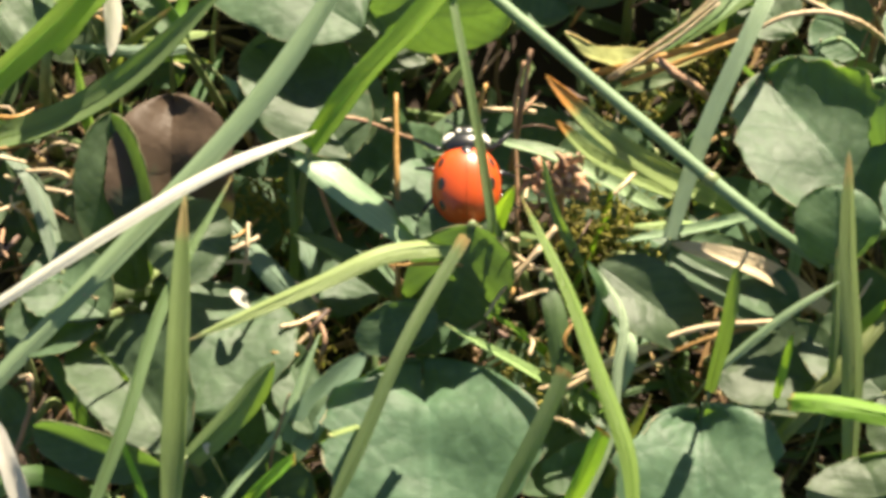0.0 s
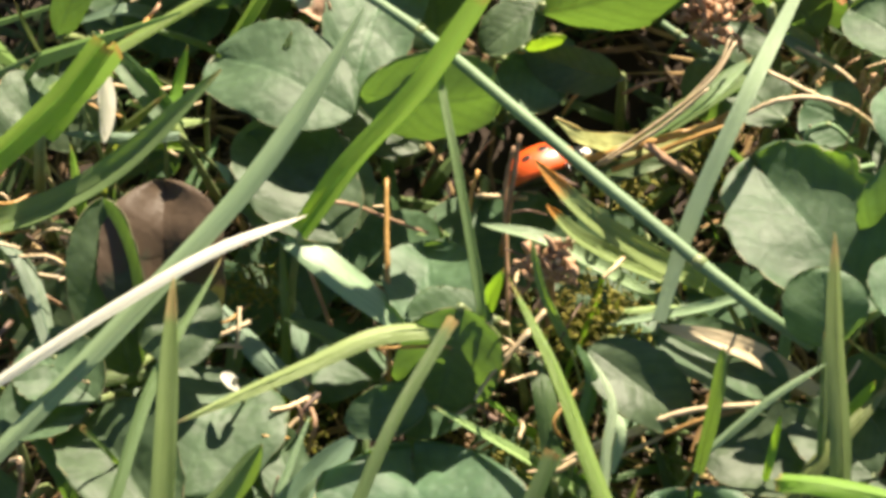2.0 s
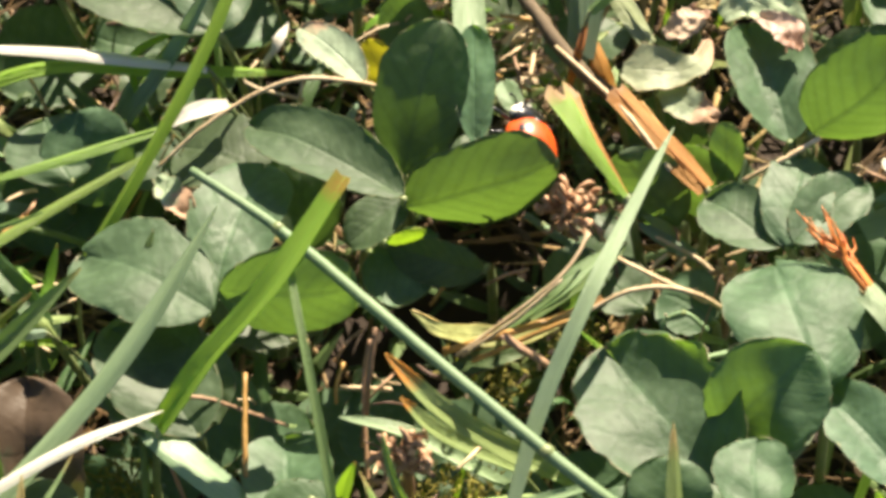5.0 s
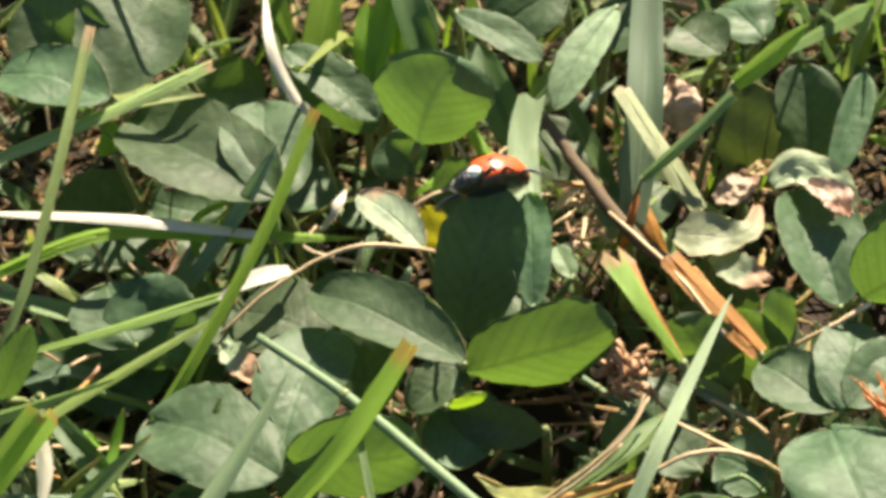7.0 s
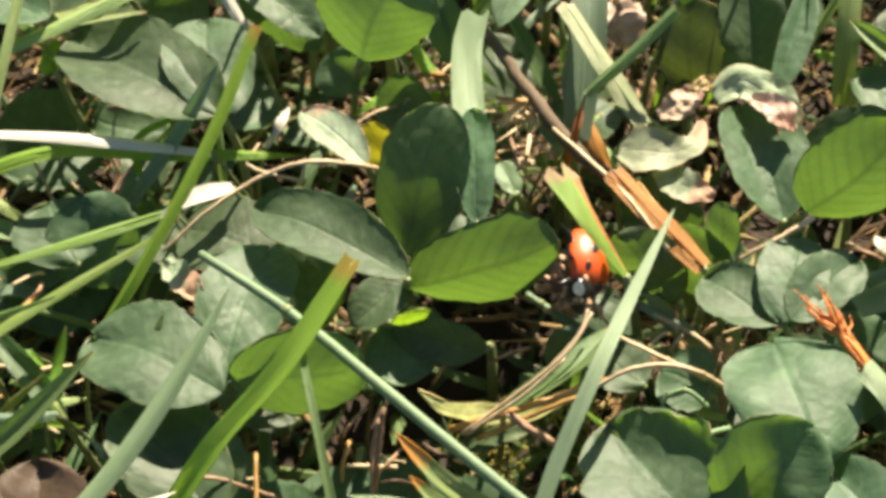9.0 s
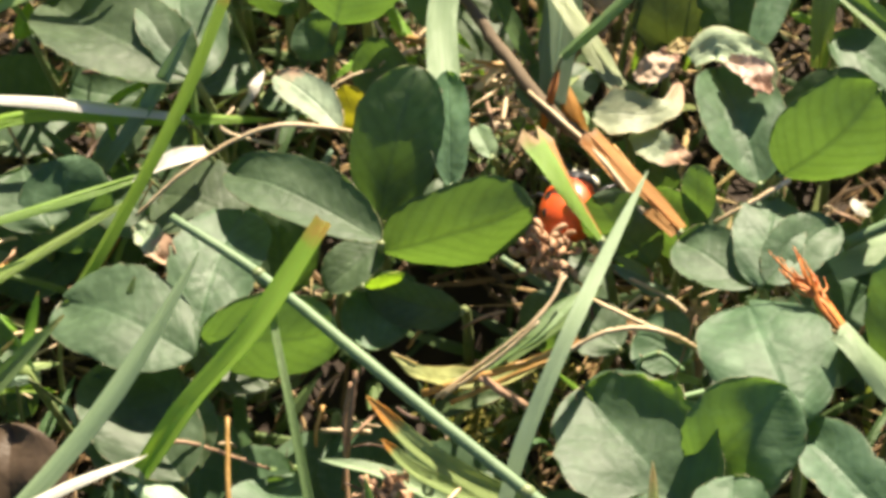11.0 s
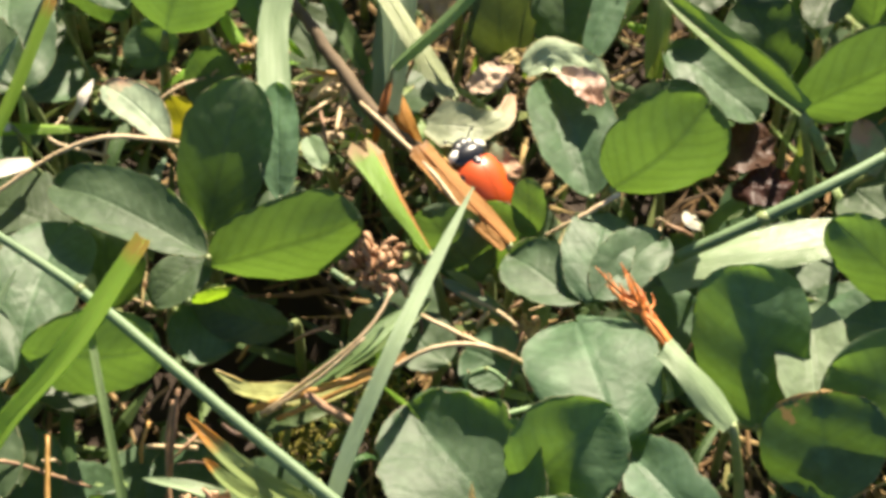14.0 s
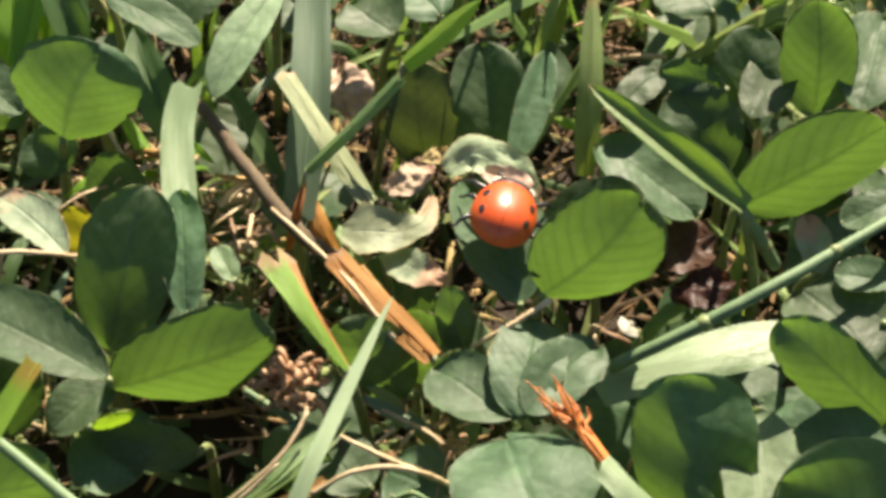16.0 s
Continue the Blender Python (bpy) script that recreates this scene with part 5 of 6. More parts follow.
straw([(-27.6, 7.4, 2.9), (-28.0, 7.1, 3.6), (-29.0, 7.3, 3.2)], 0.42, 'brown')
straw([(-34.5, 7.1, 1.9), (-35.6, 6.6, 3.6), (-37.2, 7.9, 2.1)], 0.19, 'brown')
straw([(-28.8, 1.7, 3.1), (-29.3, 0.4, 3.6), (-30.2, -0.1, 3.0)], 0.45, 'dark')
straw([(-28.7, 3.9, 4.0), (-28.3, 3.0, 3.8), (-27.9, 2.5, 2.5)], 0.27, 'gold')
straw([(-30.0, 4.5, 1.6), (-30.5, 4.1, 3.7), (-31.4, 5.3, 3.4)], 0.19, 'straw')
straw([(-26.9, 4.1, 2.3), (-27.7, 3.5, 3.6), (-28.7, 4.0, 2.7)], 0.31, 'straw')
straw([(-25.6, 3.8, 1.7), (-26.5, 3.5, 3.6), (-27.9, 5.1, 2.5)], 0.34, 'brown')
straw([(-29.7, 4.6, 3.5), (-29.5, 4.0, 3.3), (-28.8, 3.4, 3.5)], 0.19, 'straw')
straw([(-30.0, 2.4, 2.6), (-29.7, 0.7, 3.6), (-29.1, -0.3, 3.7)], 0.34, 'brown')
straw([(3.1, -1.2, 6.1), (2.4, -1.3, 6.8), (2.0, -0.6, 5.8)], 0.33, 'dark')
straw([(9.7, 4.7, 5.1), (9.0, 2.6, 6.3), (8.3, 0.8, 6.3)], 0.19, 'dark')
straw([(7.4, 0.6, 4.6), (5.8, 0.0, 6.4), (4.5, 1.2, 6.0)], 0.30, 'straw')
straw([(6.9, -1.9, 6.7), (6.0, -2.0, 6.3), (4.9, -2.8, 6.9)], 0.29, 'straw')
straw([(4.3, 0.2, 4.5), (4.7, -2.0, 6.8), (4.5, -2.6, 6.6)], 0.33, 'gold')
straw([(7.5, -0.2, 4.8), (6.6, -0.1, 6.1), (5.5, 0.0, 5.9)], 0.22, 'straw')
straw([(5.6, 1.0, 5.3), (4.3, -0.1, 6.4), (3.5, -0.1, 5.3)], 0.26, 'brown')
straw([(5.3, 0.7, 5.9), (3.9, -0.9, 6.7), (3.1, -1.7, 6.1)], 0.33, 'straw')
straw([(4.9, 2.1, 5.8), (3.6, 2.2, 6.2), (2.1, 2.7, 5.8)], 0.37, 'straw')
straw([(4.5, -3.7, 3.2), (3.8, -3.2, 3.1), (3.0, -2.8, 3.9)], 0.45, 'dark')
straw([(4.5, -0.9, 1.6), (3.6, -2.1, 3.8), (3.3, -2.4, 3.2)], 0.22, 'straw')
straw([(3.9, -1.3, 2.2), (2.4, -3.2, 3.7), (1.3, -3.4, 2.1)], 0.26, 'straw')
straw([(5.9, -3.3, 2.9), (6.2, -4.0, 3.3), (6.0, -5.1, 3.5)], 0.41, 'straw')
straw([(-13.2, 2.8, 4.9), (-13.1, 0.7, 4.6), (-13.3, -0.3, 3.5)], 0.30, 'straw')
straw([(-12.5, 2.2, 4.1), (-13.5, 1.3, 4.5), (-14.8, 0.5, 4.5)], 0.41, 'straw')
straw([(-12.3, 0.7, 2.9), (-13.6, -0.1, 4.8), (-15.6, -0.2, 4.2)], 0.34, 'straw')
straw([(-12.8, 4.0, 3.3), (-13.8, 1.8, 4.9), (-15.3, 1.5, 4.2)], 0.26, 'gold')
straw([(9.4, 5.3, 6.0), (8.1, 5.9, 6.2), (6.5, 6.9, 5.8)], 0.41, 'dark')
straw([(13.0, 8.6, 6.1), (11.7, 6.4, 6.9), (10.9, 5.5, 6.8)], 0.37, 'straw')
straw([(11.0, 8.7, 5.1), (10.2, 7.7, 6.9), (9.3, 9.3, 5.4)], 0.41, 'brown')
straw([(8.3, 8.2, 5.3), (7.3, 6.8, 6.7), (6.8, 6.1, 6.8)], 0.19, 'brown')
straw([(7.2, 6.0, 6.2), (5.7, 7.1, 6.3), (4.2, 8.0, 5.8)], 0.23, 'dark')
straw([(8.8, 9.1, 6.5), (7.7, 7.5, 6.7), (6.8, 6.4, 6.5)], 0.26, 'brown')
straw([(-8.2, -1.8, 3.1), (-8.9, -1.2, 3.2), (-9.8, -0.6, 3.4)], 0.34, 'straw')
straw([(-8.5, -5.4, 2.3), (-9.5, -6.0, 3.4), (-10.8, -6.1, 3.8)], 0.22, 'gold')
straw([(-7.5, -2.4, 2.5), (-8.2, -3.9, 3.3), (-9.3, -5.2, 3.1)], 0.41, 'straw')
straw([(-7.6, -2.2, 2.7), (-9.1, -3.4, 3.1), (-10.4, -4.3, 3.9)], 0.45, 'straw')
straw([(-7.4, -2.6, 3.5), (-8.3, -4.0, 3.7), (-9.1, -4.7, 2.4)], 0.37, 'dark')
straw([(4.9, -4.6, 2.6), (4.4, -4.9, 2.3), (3.6, -5.0, 1.4)], 0.30, 'gold')
straw([(9.3, -6.1, 1.7), (8.1, -6.8, 2.9), (6.7, -7.2, 3.0)], 0.33, 'straw')
straw([(9.8, -10.2, 2.8), (8.8, -9.4, 2.8), (7.5, -8.4, 1.4)], 0.44, 'straw')
straw([(4.2, -3.6, 0.7), (2.8, -5.4, 2.2), (2.0, -6.6, 2.2)], 0.33, 'brown')
straw([(6.9, -10.0, 1.4), (5.8, -11.4, 2.7), (4.1, -11.7, 2.2)], 0.40, 'straw')
straw([(8.7, 51.0, 3.7), (7.8, 50.4, 4.2), (7.3, 50.6, 3.1)], 0.42, 'dark')
straw([(8.5, 50.4, 3.1), (7.3, 49.8, 4.0), (6.2, 49.4, 4.4)], 0.46, 'gold')
straw([(3.8, 49.3, 3.0), (2.9, 48.9, 4.2), (2.4, 49.1, 4.6)], 0.25, 'gold')
straw([(3.7, 48.8, 2.6), (3.2, 48.4, 4.3), (1.8, 50.0, 3.4)], 0.42, 'straw')
straw([(5.0, 48.6, 3.4), (4.5, 47.1, 4.6), (3.8, 47.1, 3.2)], 0.25, 'straw')
straw([(5.6, 52.2, 3.3), (7.1, 50.2, 4.0), (8.6, 48.1, 4.9)], 0.50, 'brown')
straw([(9.9, 48.5, 2.6), (9.4, 47.0, 4.0), (9.2, 46.9, 3.1)], 0.41, 'brown')
straw([(8.9, 44.7, 4.9), (8.6, 42.8, 4.6), (9.0, 40.1, 4.9)], 0.24, 'brown')
straw([(8.9, 47.0, 3.5), (7.7, 45.5, 4.9), (6.3, 46.0, 4.6)], 0.49, 'brown')
straw([(17.3, 47.9, 3.0), (15.5, 47.9, 3.7), (13.9, 48.5, 3.0)], 0.42, 'gold')
straw([(15.1, 49.3, 3.0), (14.4, 47.1, 3.3), (13.3, 46.2, 2.2)], 0.46, 'straw')
straw([(17.2, 51.7, 3.9), (17.0, 50.3, 3.4), (17.0, 48.4, 2.7)], 0.25, 'dark')
straw([(13.8, 47.1, 1.8), (13.0, 44.6, 4.0), (11.5, 43.2, 4.0)], 0.29, 'straw')
straw([(14.3, 47.4, 1.7), (14.3, 44.6, 3.2), (14.1, 42.3, 3.6)], 0.45, 'straw')
straw([(9.8, 51.6, 1.8), (9.4, 48.8, 3.7), (8.7, 49.4, 2.2)], 0.33, 'brown')
straw([(12.2, 47.2, 2.2), (10.5, 45.7, 3.0), (9.0, 44.3, 2.9)], 0.37, 'brown')
straw([(12.6, 41.6, 2.4), (11.5, 42.3, 3.2), (10.2, 44.1, 2.8)], 0.49, 'brown')
straw([(14.1, 41.7, 2.7), (12.5, 41.5, 3.7), (11.1, 43.7, 2.4)], 0.41, 'gold')
straw([(13.5, 43.1, 3.9), (11.7, 43.2, 3.0), (10.1, 42.0, 4.0)], 0.21, 'straw')
straw([(14.6, 44.1, 2.7), (13.2, 43.9, 3.0), (12.1, 44.4, 2.4)], 0.25, 'brown')
straw([(24.8, 25.4, 4.5), (24.3, 25.0, 4.4), (23.5, 24.4, 4.0)], 0.34, 'straw')
straw([(17.6, 26.2, 3.4), (17.5, 24.8, 4.4), (17.7, 23.2, 4.9)], 0.42, 'straw')
straw([(25.6, 26.5, 4.5), (25.4, 27.3, 5.0), (24.6, 29.0, 3.0)], 0.27, 'brown')
straw([(24.1, 26.4, 3.3), (22.9, 26.6, 4.1), (22.2, 27.6, 3.7)], 0.27, 'gold')
straw([(21.9, 25.5, 2.8), (21.3, 25.5, 4.2), (20.0, 26.8, 4.4)], 0.38, 'gold')
straw([(2.4, 24.5, -0.3), (1.9, 23.4, 0.9), (0.8, 24.8, -1.0)], 0.39, 'dark')
straw([(6.6, 24.7, -0.4), (6.3, 24.0, 0.8), (5.3, 24.5, -0.7)], 0.27, 'brown')
straw([(0.4, 21.9, 0.0), (-0.3, 21.9, 0.9), (-1.8, 23.7, -0.2)], 0.19, 'dark')
straw([(9.4, 26.2, -0.3), (8.5, 24.9, 0.0), (7.6, 23.5, -0.5)], 0.39, 'gold')
straw([(15.6, 19.7, -0.7), (14.1, 19.4, 0.9), (12.8, 21.5, -0.4)], 0.30, 'brown')
straw([(15.3, 25.1, 0.1), (15.4, 23.5, 0.1), (15.2, 21.7, 0.9)], 0.23, 'straw')
straw([(32.5, 27.5, 3.7), (30.6, 26.4, 4.2), (29.0, 25.9, 3.9)], 0.23, 'straw')
straw([(27.0, 27.4, 3.0), (25.8, 25.1, 4.2), (25.2, 24.6, 3.3)], 0.42, 'straw')
straw([(31.2, 24.1, 2.9), (30.7, 23.5, 4.1), (29.7, 23.5, 3.8)], 0.23, 'brown')
straw([(28.5, 26.2, 4.7), (27.7, 25.7, 4.5), (27.0, 25.3, 3.3)], 0.23, 'brown')
straw([(21.0, 25.8, 3.6), (21.2, 24.3, 4.1), (21.3, 23.0, 3.8)], 0.31, 'dark')
straw([(-23.5, 23.2, 3.0), (-25.1, 21.8, 3.1), (-26.3, 20.6, 3.9)], 0.21, 'dark')
straw([(-22.6, 29.6, 1.7), (-23.0, 26.7, 3.8), (-24.2, 25.2, 4.0)], 0.38, 'gold')
straw([(-24.2, 22.2, 3.3), (-25.3, 22.5, 3.8), (-26.9, 23.8, 3.3)], 0.29, 'brown')
straw([(-23.5, 18.3, 3.9), (-25.1, 19.2, 3.3), (-26.3, 19.7, 3.5)], 0.33, 'gold')
straw([(-25.0, 21.5, 3.0), (-26.5, 22.0, 3.5), (-27.3, 22.5, 4.0)], 0.29, 'straw')
straw([(-22.2, 29.1, 3.3), (-22.3, 27.8, 3.9), (-23.2, 27.4, 3.1)], 0.34, 'brown')
straw([(-26.5, 27.2, 1.7), (-26.0, 24.6, 3.0), (-26.1, 23.1, 2.2)], 0.21, 'straw')
straw([(-25.0, 28.3, 4.5), (-26.6, 29.2, 4.7), (-28.5, 30.9, 3.6)], 0.26, 'brown')
straw([(-27.1, 33.0, 4.0), (-28.0, 31.7, 4.8), (-28.6, 30.3, 4.8)], 0.26, 'straw')
straw([(-27.3, 33.8, 4.9), (-27.3, 32.2, 4.6), (-27.2, 31.7, 3.3)], 0.30, 'brown')
straw([(-22.1, 29.7, 3.7), (-22.9, 29.3, 4.0), (-24.1, 28.0, 4.5)], 0.34, 'straw')
straw([(-16.5, 49.7, -1.4), (-18.2, 48.8, 0.6), (-20.4, 49.7, -0.6)], 0.55, 'dark')
straw([(-17.3, 42.4, 0.9), (-18.3, 40.9, 0.5), (-18.9, 38.4, 0.8)], 0.32, 'dark')
straw([(-19.6, 39.1, 0.3), (-20.6, 39.4, 0.9), (-22.5, 41.9, -0.3)], 0.27, 'straw')
straw([(-19.7, 53.1, -0.2), (-21.7, 51.5, 0.9), (-23.6, 52.1, -0.6)], 0.51, 'brown')
straw([(-17.2, 46.7, -1.1), (-19.2, 45.5, 0.4), (-20.8, 45.1, 0.7)], 0.32, 'brown')
straw([(-9.1, 44.6, 0.5), (-10.4, 44.2, 0.2), (-11.2, 44.3, -0.7)], 0.36, 'straw')
straw([(5.6, 40.1, 5.6), (4.1, 40.6, 5.8), (2.6, 41.0, 5.3)], 0.35, 'dark')
straw([(5.1, 41.0, 5.4), (3.8, 41.2, 5.6), (2.6, 41.7, 5.0)], 0.26, 'gold')
straw([(3.3, 41.7, 4.6), (2.0, 40.2, 5.9), (0.6, 40.1, 5.7)], 0.35, 'dark')
straw([(12.5, 45.6, 3.3), (13.2, 42.1, 4.3), (13.6, 39.8, 4.2)], 0.35, 'brown')
straw([(15.9, 47.6, 4.6), (15.9, 46.4, 4.2), (16.3, 45.0, 3.7)], 0.45, 'brown')
straw([(14.1, 47.7, 2.6), (12.9, 45.6, 4.1), (11.8, 45.7, 3.4)], 0.36, 'straw')
straw([(16.5, 41.9, 3.7), (15.9, 42.3, 4.3), (15.2, 43.2, 3.8)], 0.44, 'straw')
straw([(16.2, 47.1, 3.8), (15.6, 45.5, 4.6), (14.4, 44.8, 3.5)], 0.27, 'straw')
straw([(39.9, 34.4, 3.3), (38.8, 33.7, 5.0), (38.4, 33.9, 4.7)], 0.24, 'straw')
straw([(41.3, 33.2, 3.6), (40.4, 32.9, 4.7), (39.2, 33.5, 4.7)], 0.43, 'brown')
straw([(39.2, 34.5, 4.3), (38.4, 33.8, 4.1), (38.3, 33.7, 3.9)], 0.24, 'brown')
straw([(38.9, 34.8, 3.6), (38.8, 32.8, 4.1), (39.1, 32.5, 3.2)], 0.28, 'straw')
straw([(40.4, 65.6, 1.7), (39.7, 64.5, 3.0), (38.5, 63.8, 3.2)], 0.44, 'gold')
straw([(43.5, 68.0, 1.5), (42.0, 65.6, 3.4), (41.4, 65.2, 3.7)], 0.31, 'brown')
straw([(45.0, 64.9, 2.6), (44.7, 64.4, 3.6), (44.1, 65.8, 3.1)], 0.31, 'straw')
straw([(43.3, 62.9, 1.6), (42.0, 61.5, 3.3), (40.9, 62.0, 3.1)], 0.22, 'brown')
straw([(45.5, 60.7, 3.1), (43.7, 60.4, 3.6), (41.5, 60.8, 2.8)], 0.48, 'straw')
straw([(2.8, 20.9, -0.1), (2.1, 18.5, 2.0), (1.3, 17.5, 1.2)], 0.32, 'brown')
straw([(5.5, 15.0, 1.3), (3.4, 15.2, 1.0), (1.8, 15.3, 0.8)], 0.44, 'straw')
straw([(6.1, 15.1, 1.9), (4.8, 15.8, 1.1), (4.0, 16.6, 0.6)], 0.20, 'straw')
straw([(1.9, 16.9, 1.6), (1.5, 15.0, 1.3), (1.5, 14.2, 0.3)], 0.36, 'gold')
straw([(5.7, 17.8, -0.4), (4.9, 15.3, 1.6), (3.9, 14.3, 1.1)], 0.28, 'brown')
straw([(9.1, 14.4, 4.0), (8.3, 14.3, 4.7), (7.4, 15.4, 4.0)], 0.39, 'dark')
straw([(11.4, 9.5, 3.9), (10.0, 9.5, 4.4), (8.7, 9.5, 4.8)], 0.31, 'straw')
straw([(5.2, 8.6, 2.6), (5.1, 5.8, 4.8), (5.1, 5.3, 4.1)], 0.30, 'straw')
straw([(6.9, 12.7, 2.9), (5.7, 11.9, 4.6), (4.5, 11.9, 4.2)], 0.19, 'dark')
straw([(10.5, 13.9, 4.9), (11.0, 13.6, 4.6), (11.1, 12.5, 4.6)], 0.27, 'straw')
straw([(11.0, 11.6, 3.1), (9.6, 11.6, 4.9), (8.3, 13.4, 3.8)], 0.19, 'brown')
straw([(7.3, 9.1, 3.1), (6.9, 7.6, 4.9), (6.6, 6.9, 4.8)], 0.42, 'brown')
straw([(37.7, 17.8, 1.9), (36.4, 15.7, 3.2), (35.2, 15.6, 2.0)], 0.28, 'dark')
straw([(41.4, 12.8, 2.6), (40.1, 13.5, 3.1), (38.2, 14.1, 3.8)], 0.19, 'gold')
straw([(39.9, 14.0, 2.5), (38.6, 11.9, 3.9), (37.4, 10.9, 2.6)], 0.27, 'dark')
straw([(39.6, 9.9, 3.4), (39.0, 10.1, 3.0), (38.1, 9.9, 2.6)], 0.35, 'straw')
straw([(39.2, 13.1, 1.9), (37.7, 12.9, 3.1), (36.1, 13.7, 2.9)], 0.43, 'gold')
straw([(-7.9, -6.3, 2.0), (-7.4, -5.0, 4.0), (-8.2, -2.9, 3.0)], 0.41, 'brown')
straw([(16.3, -4.3, 5.0), (13.1, -5.9, 4.0), (9.9, -7.1, 3.0)], 0.37, 'straw')
straw([(10.3, -1.0, 5.0), (8.2, -4.5, 5.0), (9.5, -5.0, 3.0)], 0.33, 'gold')
straw([(14.8, 24.0, 4.0), (13.2, 22.7, 5.0), (11.7, 22.4, 4.0)], 0.32, 'brown')
withered_leaf((21.4, 50.7, 7.0), (21.0, 54.1, 11.0), 4.1, (0.00, -0.76, 0.65), 'pinkdry')

leaf_scrap([(21.1, 38.6, 9.3), (22.9, 38.3, 9.8), (25.2, 38.3, 9.8), (26.8, 39.2, 9.8), (27.4, 41.7, 9.3)], [1.2, 3.9, 3.4, 2.2, 1.6, 0.6], 'palefade', "pale dying clover leaf curled into a hook, browned at the rim", 0.35)
leaf_scrap([(23.9, 37.4, 8.5), (26.0, 35.7, 9.0), (28.3, 35.1, 8.5)], [0.9, 2.5, 2.4, 0.7], 'palebrown', "dying scrap of a clover leaf, pale green and pinkish tan", 0.4)
leaf_scrap([(24.2, 43.5, 7.6), (26.0, 44.4, 8.2), (27.3, 45.7, 8.4)], [1.0, 2.3, 2.2, 1.0], 'pinkdry', "crisp pinkish curled leaf end", 0.5)
leaf_scrap([(26.6, 44.7, 9.5), (27.9, 45.4, 9.5), (29.0, 44.7, 9.5)], [0.6, 1.5, 0.7], 'dry', "small curled brown leaf crumb", 0.5)
leaf_scrap([(28.3, 43.4, 10.2), (30.2, 44.4, 10.8), (32.5, 43.2, 10.8), (33.9, 41.3, 10.4), (33.6, 40.0, 9.8)], [1.2, 2.9, 3.0, 2.4, 1.0], 'palefade', "withered clover leaf rolled over, pink-brown at its end", 0.6)
leaf_scrap([(30.9, 42.5, 11.2), (32.8, 41.2, 11.6), (33.8, 39.3, 11.4)], [0.7, 2.0, 2.4, 0.9], 'pinkdry', "wrinkled pinkish dead end of a clover leaf", 0.5)
leaf_scrap([(7.1, 16.3, 9.5), (9.0, 15.9, 8.0), (11.5, 17.4, 5.0), (14.8, 17.3, 5.5), (17.9, 18.3, 6.5), (20.3, 19.7, 7.0)], [0.15, 1.1, 1.7, 1.3, 0.9, 0.6], 'tornblade', "torn tan and green blade lying over straws", 0.25)
leaf_scrap([(9.6, 15.1, 4.0), (12.4, 15.5, 5.0), (15.6, 16.8, 5.0)], [0.5, 1.7, 1.5, 0.8], 'olive', "olive-green torn blade end under straws", 0.2)
leaf_scrap([(-12.0, 27.1, 9.5), (-10.7, 25.4, 9.8), (-9.0, 23.6, 9.5)], [0.8, 2.0, 2.2, 0.9], 'palebrown', "torn pale tan scrap of a leaf lying on clover", 0.5)
leaf_scrap([(43.4, 41.8, 3.5), (45.6, 41.2, 4.6), (47.6, 42.4, 4.2)], [2.0, 4.6, 4.2, 1.2], 'darkdead', "dark reddish-brown dead leaf low in the shade", 0.9)
leaf_scrap([(44.6, 38.3, 3.0), (46.9, 37.9, 4.0), (49.0, 39.0, 3.6)], [1.4, 3.6, 3.0, 1.0], 'darkdead', "dark reddish-brown dead leaf low in the shade", 0.9)


def sunny_tuft(x0, x1, y0, y1, count, seed):
    """Short bright blades and straws that catch the sun down in a gap."""
    r = random.Random(seed)
    for k in range(count):
        x, y, z = r.uniform(x0, x1), r.uniform(y0, y1), r.uniform(-1, 4)
        a, size = r.uniform(-0.5, 0.9) + (3.14 if r.random() < 0.5 else 0), r.uniform(2.5, 6)
        d = Vector((math.cos(a), math.sin(a), 0)) * size
        points = [(x, y, z), (x + d.x * 0.5, y + d.y * 0.5, z + r.uniform(0.4, 1.4)), (x + d.x, y + d.y, z + r.uniform(-0.3, 1.2))]
        if k % 3:
            grass_blade(points, r.uniform(0.5, 0.95), r.choice(("lime", "palegreen", "husk", "palegreen")))
        else:
            straw(points, r.uniform(0.25, 0.45), "straw")


sunny_tuft(3.0, 8.0, 46.0, 51.5, 12, 5)
sunny_tuft(11.0, 16.0, 40.0, 49.0, 14, 6)
sunny_tuft(-25.0, -20.0, 15.0, 24.0, 12, 8)
for place in range(16):
    tangle = random.Random(300 + place)
    x, y, z = tangle.uniform(-34, -25.5), tangle.uniform(3.5, 11), tangle.uniform(2.5, 6)
    straw([(x, y, z), (x + tangle.uniform(1.2, 2.6), y + tangle.uniform(-0.8, 0.8), z + 0.5), (x + tangle.uniform(3, 5), y + tangle.uniform(-1.5, 1.5), z)], tangle.uniform(0.22, 0.42), tangle.choice(('straw', 'straw', 'gold')))


